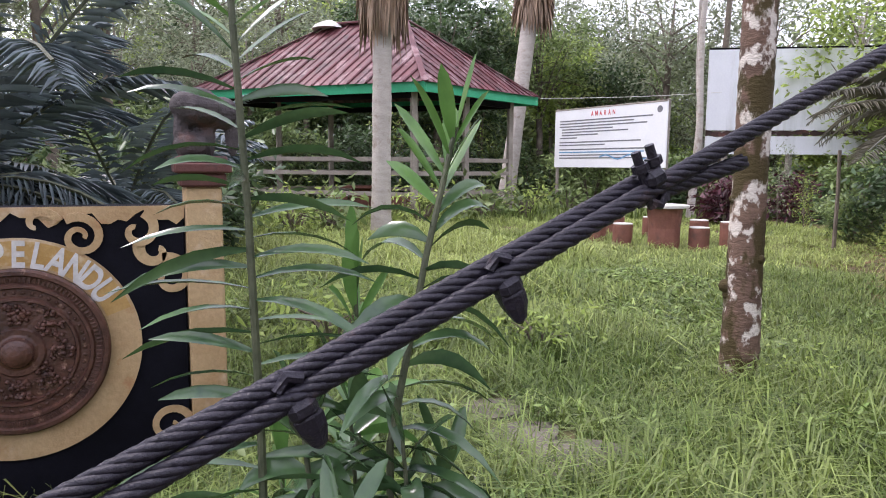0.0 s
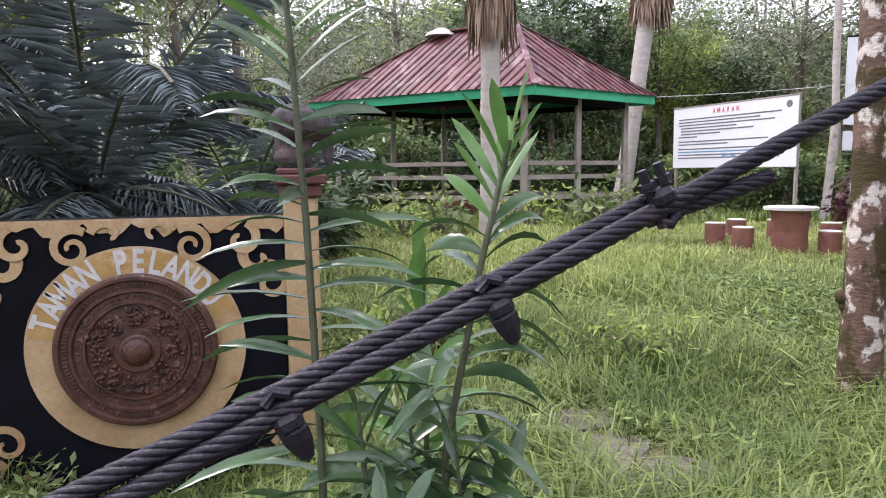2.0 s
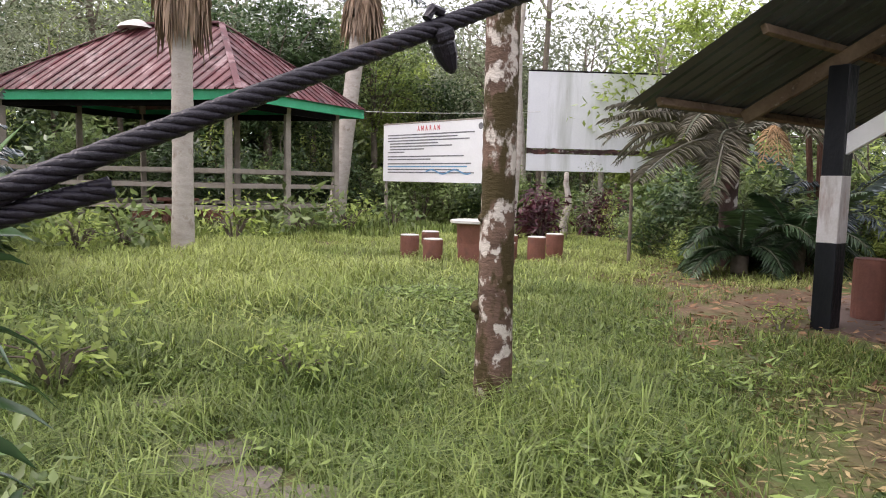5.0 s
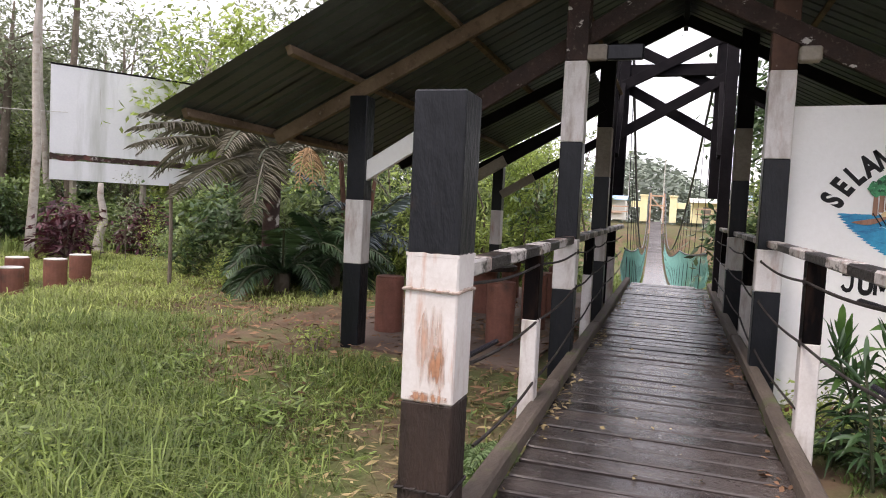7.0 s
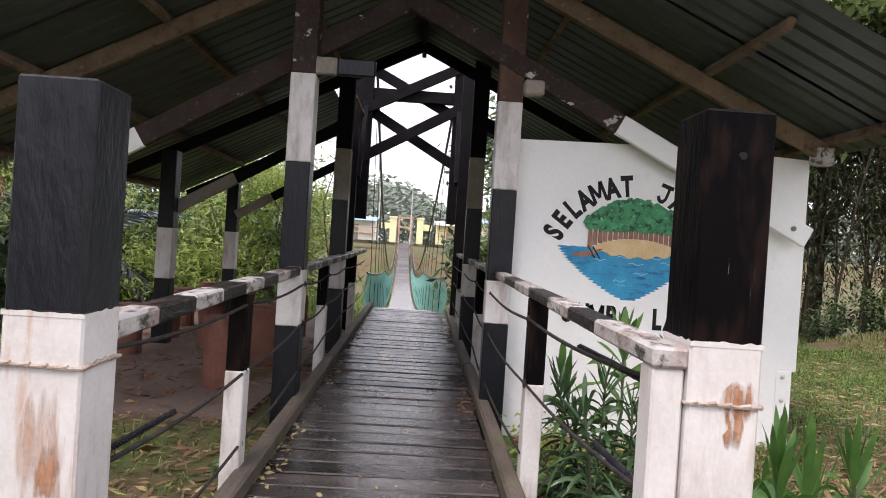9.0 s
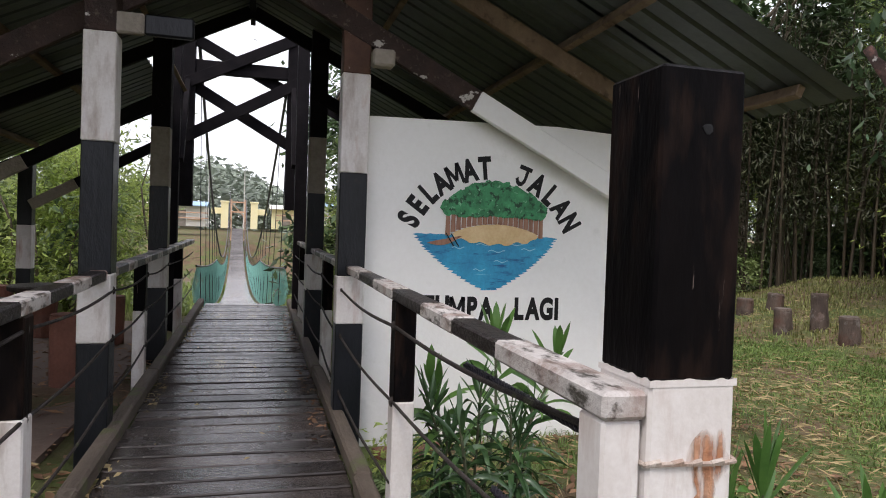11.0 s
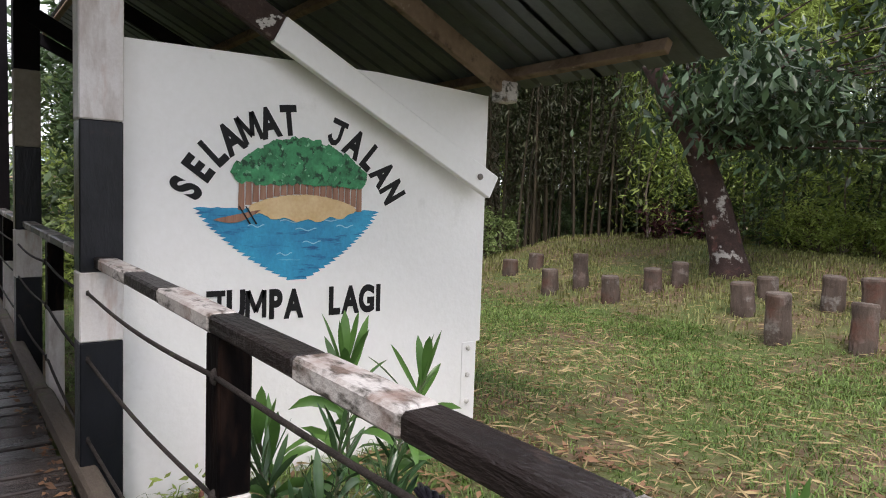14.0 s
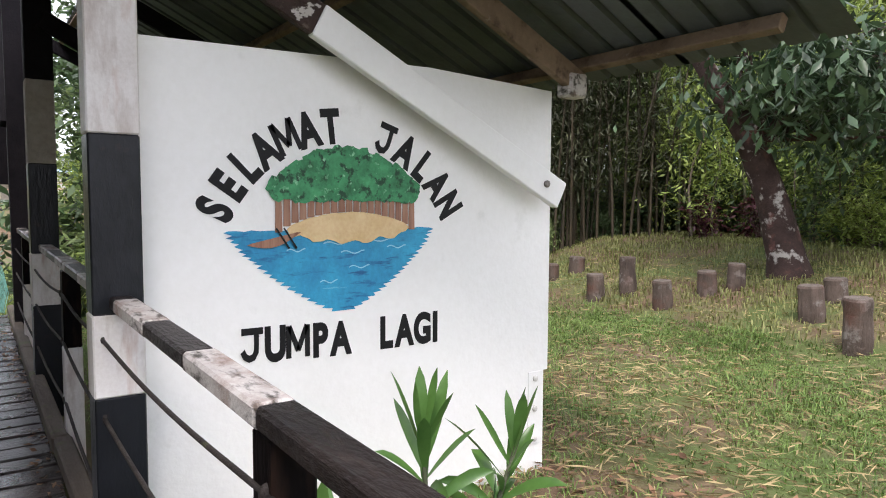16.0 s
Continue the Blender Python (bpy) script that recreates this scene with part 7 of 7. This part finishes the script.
# broad weeds among the lawn
n = 70000
wx, wy = grng.uniform(-2, 6.5, n), grng.uniform(1.3, 7.5, n)
ok = grng.uniform(0, 1, n) < on_lawn(wx, wy) * (0.25 + 0.75 * (np.sin(wx * 2.1) * np.cos(wy * 1.7 + wx) > 0.0))
wx, wy = wx[ok], wy[ok]
wc = np.stack([wx, wy, ground_z(wx, wy) + grng.uniform(0.02, 0.24, len(wx)) * (0.55 + 0.45 * np.sin(wx * 2.6 + wy) * np.sin(wy * 2.2))], axis=1)
v, f = leaf_cloud(wc, None, 0.095, 0.22, grng, -0.1)
tagged(new("lawn_weeds", array_mesh("lawn_weeds", v, f, weed_mat)), "broad-leaved weeds among the grass", "weeds", kind="stuff")


def litter(n, xr, yr, size, aspect, material, keep, label, lift=0.015, floor=None):
    x, y = grng.uniform(*xr, n), grng.uniform(*yr, n)
    ok = grng.uniform(0, 1, n) < keep(x, y)
    x, y = x[ok], y[ok]
    n = len(x)
    az = grng.uniform(0, 2 * np.pi, n)
    tilt = grng.normal(0, 0.18, n)
    d = np.stack([np.cos(az), np.sin(az), tilt], axis=1)
    s = np.stack([-np.sin(az), np.cos(az), grng.normal(0, 0.3, n)], axis=1)
    ln = (size * grng.uniform(0.5, 1.4, n))[:, None]
    c = np.stack([x, y, (floor(x) if floor else ground_z(x, y)) + lift + grng.uniform(0, 0.012 if floor else 0.035, n)], axis=1)
    v = np.stack([c - d * ln / 2, c + s * ln * aspect / 2 + np.array([0, 0, 0.008]), c + d * ln / 2, c - s * ln * aspect / 2], axis=1).reshape(-1, 3)
    k = np.arange(n)[:, None] * 4
    me = array_mesh("litter", v, np.concatenate([k + np.array([[0, 1, 2]]), k + np.array([[0, 2, 3]])]), material)
    tagged(new("leaf_litter", me), label, "leaf litter", kind="stuff")


litter(30000, (4, 15), (-12, -1.2), 0.15, 0.055, dry_leaf, lambda x, y: 0.2 + 0.8 * bump2(x, y, 8.0, -5.0, 3.2, 2.4), "dry tan bamboo leaves on the grass")
litter(2500, (5, 9.5), (-4.5, -1.0), 0.1, 0.3, brown_leaf, lambda x, y: 0.2 + 0.8 * bump2(x, y, 6.7, -2.6, 1.2, 1.2), "brown dead leaves on bare soil")
litter(3500, (6, 12), (1.0, 9), 0.12, 0.25, brown_leaf, lambda x, y: 1 - on_lawn(x, y) + 0.05, "brown dead leaves along the trodden path")
litter(900, (4, 7.4), (0.85, 2.4), 0.09, 0.2, dry_leaf, lambda x, y: 0.8 + 0 * x, "dry leaf scraps beside the boardwalk")

litter(420, (1.5, 14), (0.68, 0.8), 0.05, 0.4, dry_leaf, lambda x, y: 0.5 + 0.5 * np.sin(x * 2.3), "dry scraps gathered along the kerb", 0.004, lambda x: -0.02 + 0.012 * np.maximum(0, x - 4))
litter(420, (1.5, 14), (-0.56, -0.43), 0.05, 0.4, brown_leaf, lambda x, y: 0.5 + 0.5 * np.sin(x * 1.7), "dead scraps gathered along the kerb", 0.004, lambda x: -0.02 + 0.012 * np.maximum(0, x - 4))
litter(90, (2.0, 14), (-0.4, 0.65), 0.035, 0.5, dry_leaf, lambda x, y: 1 + 0 * x, "few pale scraps on the wet planks", 0.006, lambda x: -0.02 + 0.012 * np.maximum(0, x - 4))

# far wooded hill beyond the river
hrng = np.random.default_rng(91)
n = 60000
hx, hy = hrng.uniform(120, 200, n), hrng.uniform(-110, 130, n)
top = 5.5 + 0.07 * (hx - 120) + 4 * np.sin(hy * 0.06 + 1) + 2.5 * np.sin(hy * 0.19) + 1.2 * np.sin(hy * 0.6 + hx * 0.2)
hz = 0.5 + top * hrng.uniform(0.0, 1.0, n) ** 0.8
v, f = leaf_cloud(np.stack([hx, hy, hz], axis=1), None, 1.5, 0.6, hrng, 0.1)
tagged(new("far_woods", array_mesh("far_woods", v, f, far_green)), "wooded hill beyond the river, its leaves paled to stand for haze", "woods", kind="stuff")

# dense wood closing the view behind the pavilion and the billboard
n = 60000
hx, hy = hrng.uniform(-45, 62, n), hrng.uniform(46, 62, n)
top = 12.0 - 4.0 * np.clip((hx - 32) / 16, 0, 1) - 4.5 * np.clip((6 - hx) / 10, 0, 1) + 1.8 * np.sin(hx * 0.17) + 1.3 * np.sin(hx * 0.43 + 1) + 0.8 * np.sin(hx * 1.1)
hz = -0.2 + top * hrng.uniform(0.0, 1.0, n) ** 0.8
v, f = leaf_cloud(np.stack([hx, hy, hz], axis=1), None, 1.0, 0.45, hrng, 0.2)
tagged(new("wood_edge", array_mesh("wood_edge", v, f, leaf_dark)), "dense dark green wood behind the clearing", "woods", kind="stuff")

# ---- deck planks ----
deck = thing("boardwalk", (4, 0.11, -0.05), "boardwalk of dark wet cross planks", "boardwalk")
meshes = []
for k in range(6):
    bd = Build().box((0, 0, 0), (0.196 - 0.006 * (k % 3), 1.36, 0.045), 0.008)
    me = bd.mesh("plank", plank_wood)
    meshes.append(me)
x, k = -2.2, 0
while x < 14.7:
    ob = new("plank", meshes[k % 6])
    ob.parent = deck
    ob.matrix_local = pose(x - 4, rr.uniform(-0.012, 0.012), deck_z(x) - 0.0225 + 0.05 + rr.uniform(-0.005, 0.005), rr.uniform(-0.3, 0.3), rr.uniform(-1.6, 0.4), rr.uniform(-0.5, 0.5))
    x += 0.213
    k += 1
for y in (0.84, -0.62):
    kerb = thing("kerb_beam", (4, y, 0), "mossy squared kerb beam along the boardwalk edge", "kerb beam", "kerb beams")
    for k in range(6):
        xa = -2.2 + 2.85 * k
        xb = xa + 2.84
        part("length", Build().beam((xa - 4, rr.uniform(-0.01, 0.01), deck_z(xa) + 0.045), (xb - 4, rr.uniform(-0.01, 0.01), deck_z(xb) + 0.045), 0.1, 0.11, 0.015), kerb_wood, kerb)
for y in (0.6, -0.4):
    single("joist", Build().beam((-2.3, y, -0.17), (4, y, -0.17), 0.1, 0.16).beam((4, y, -0.17), (14.7, y, -0.042), 0.1, 0.16), tar_wood, "dark joist beneath the boardwalk planks", "joist", "deck joists")
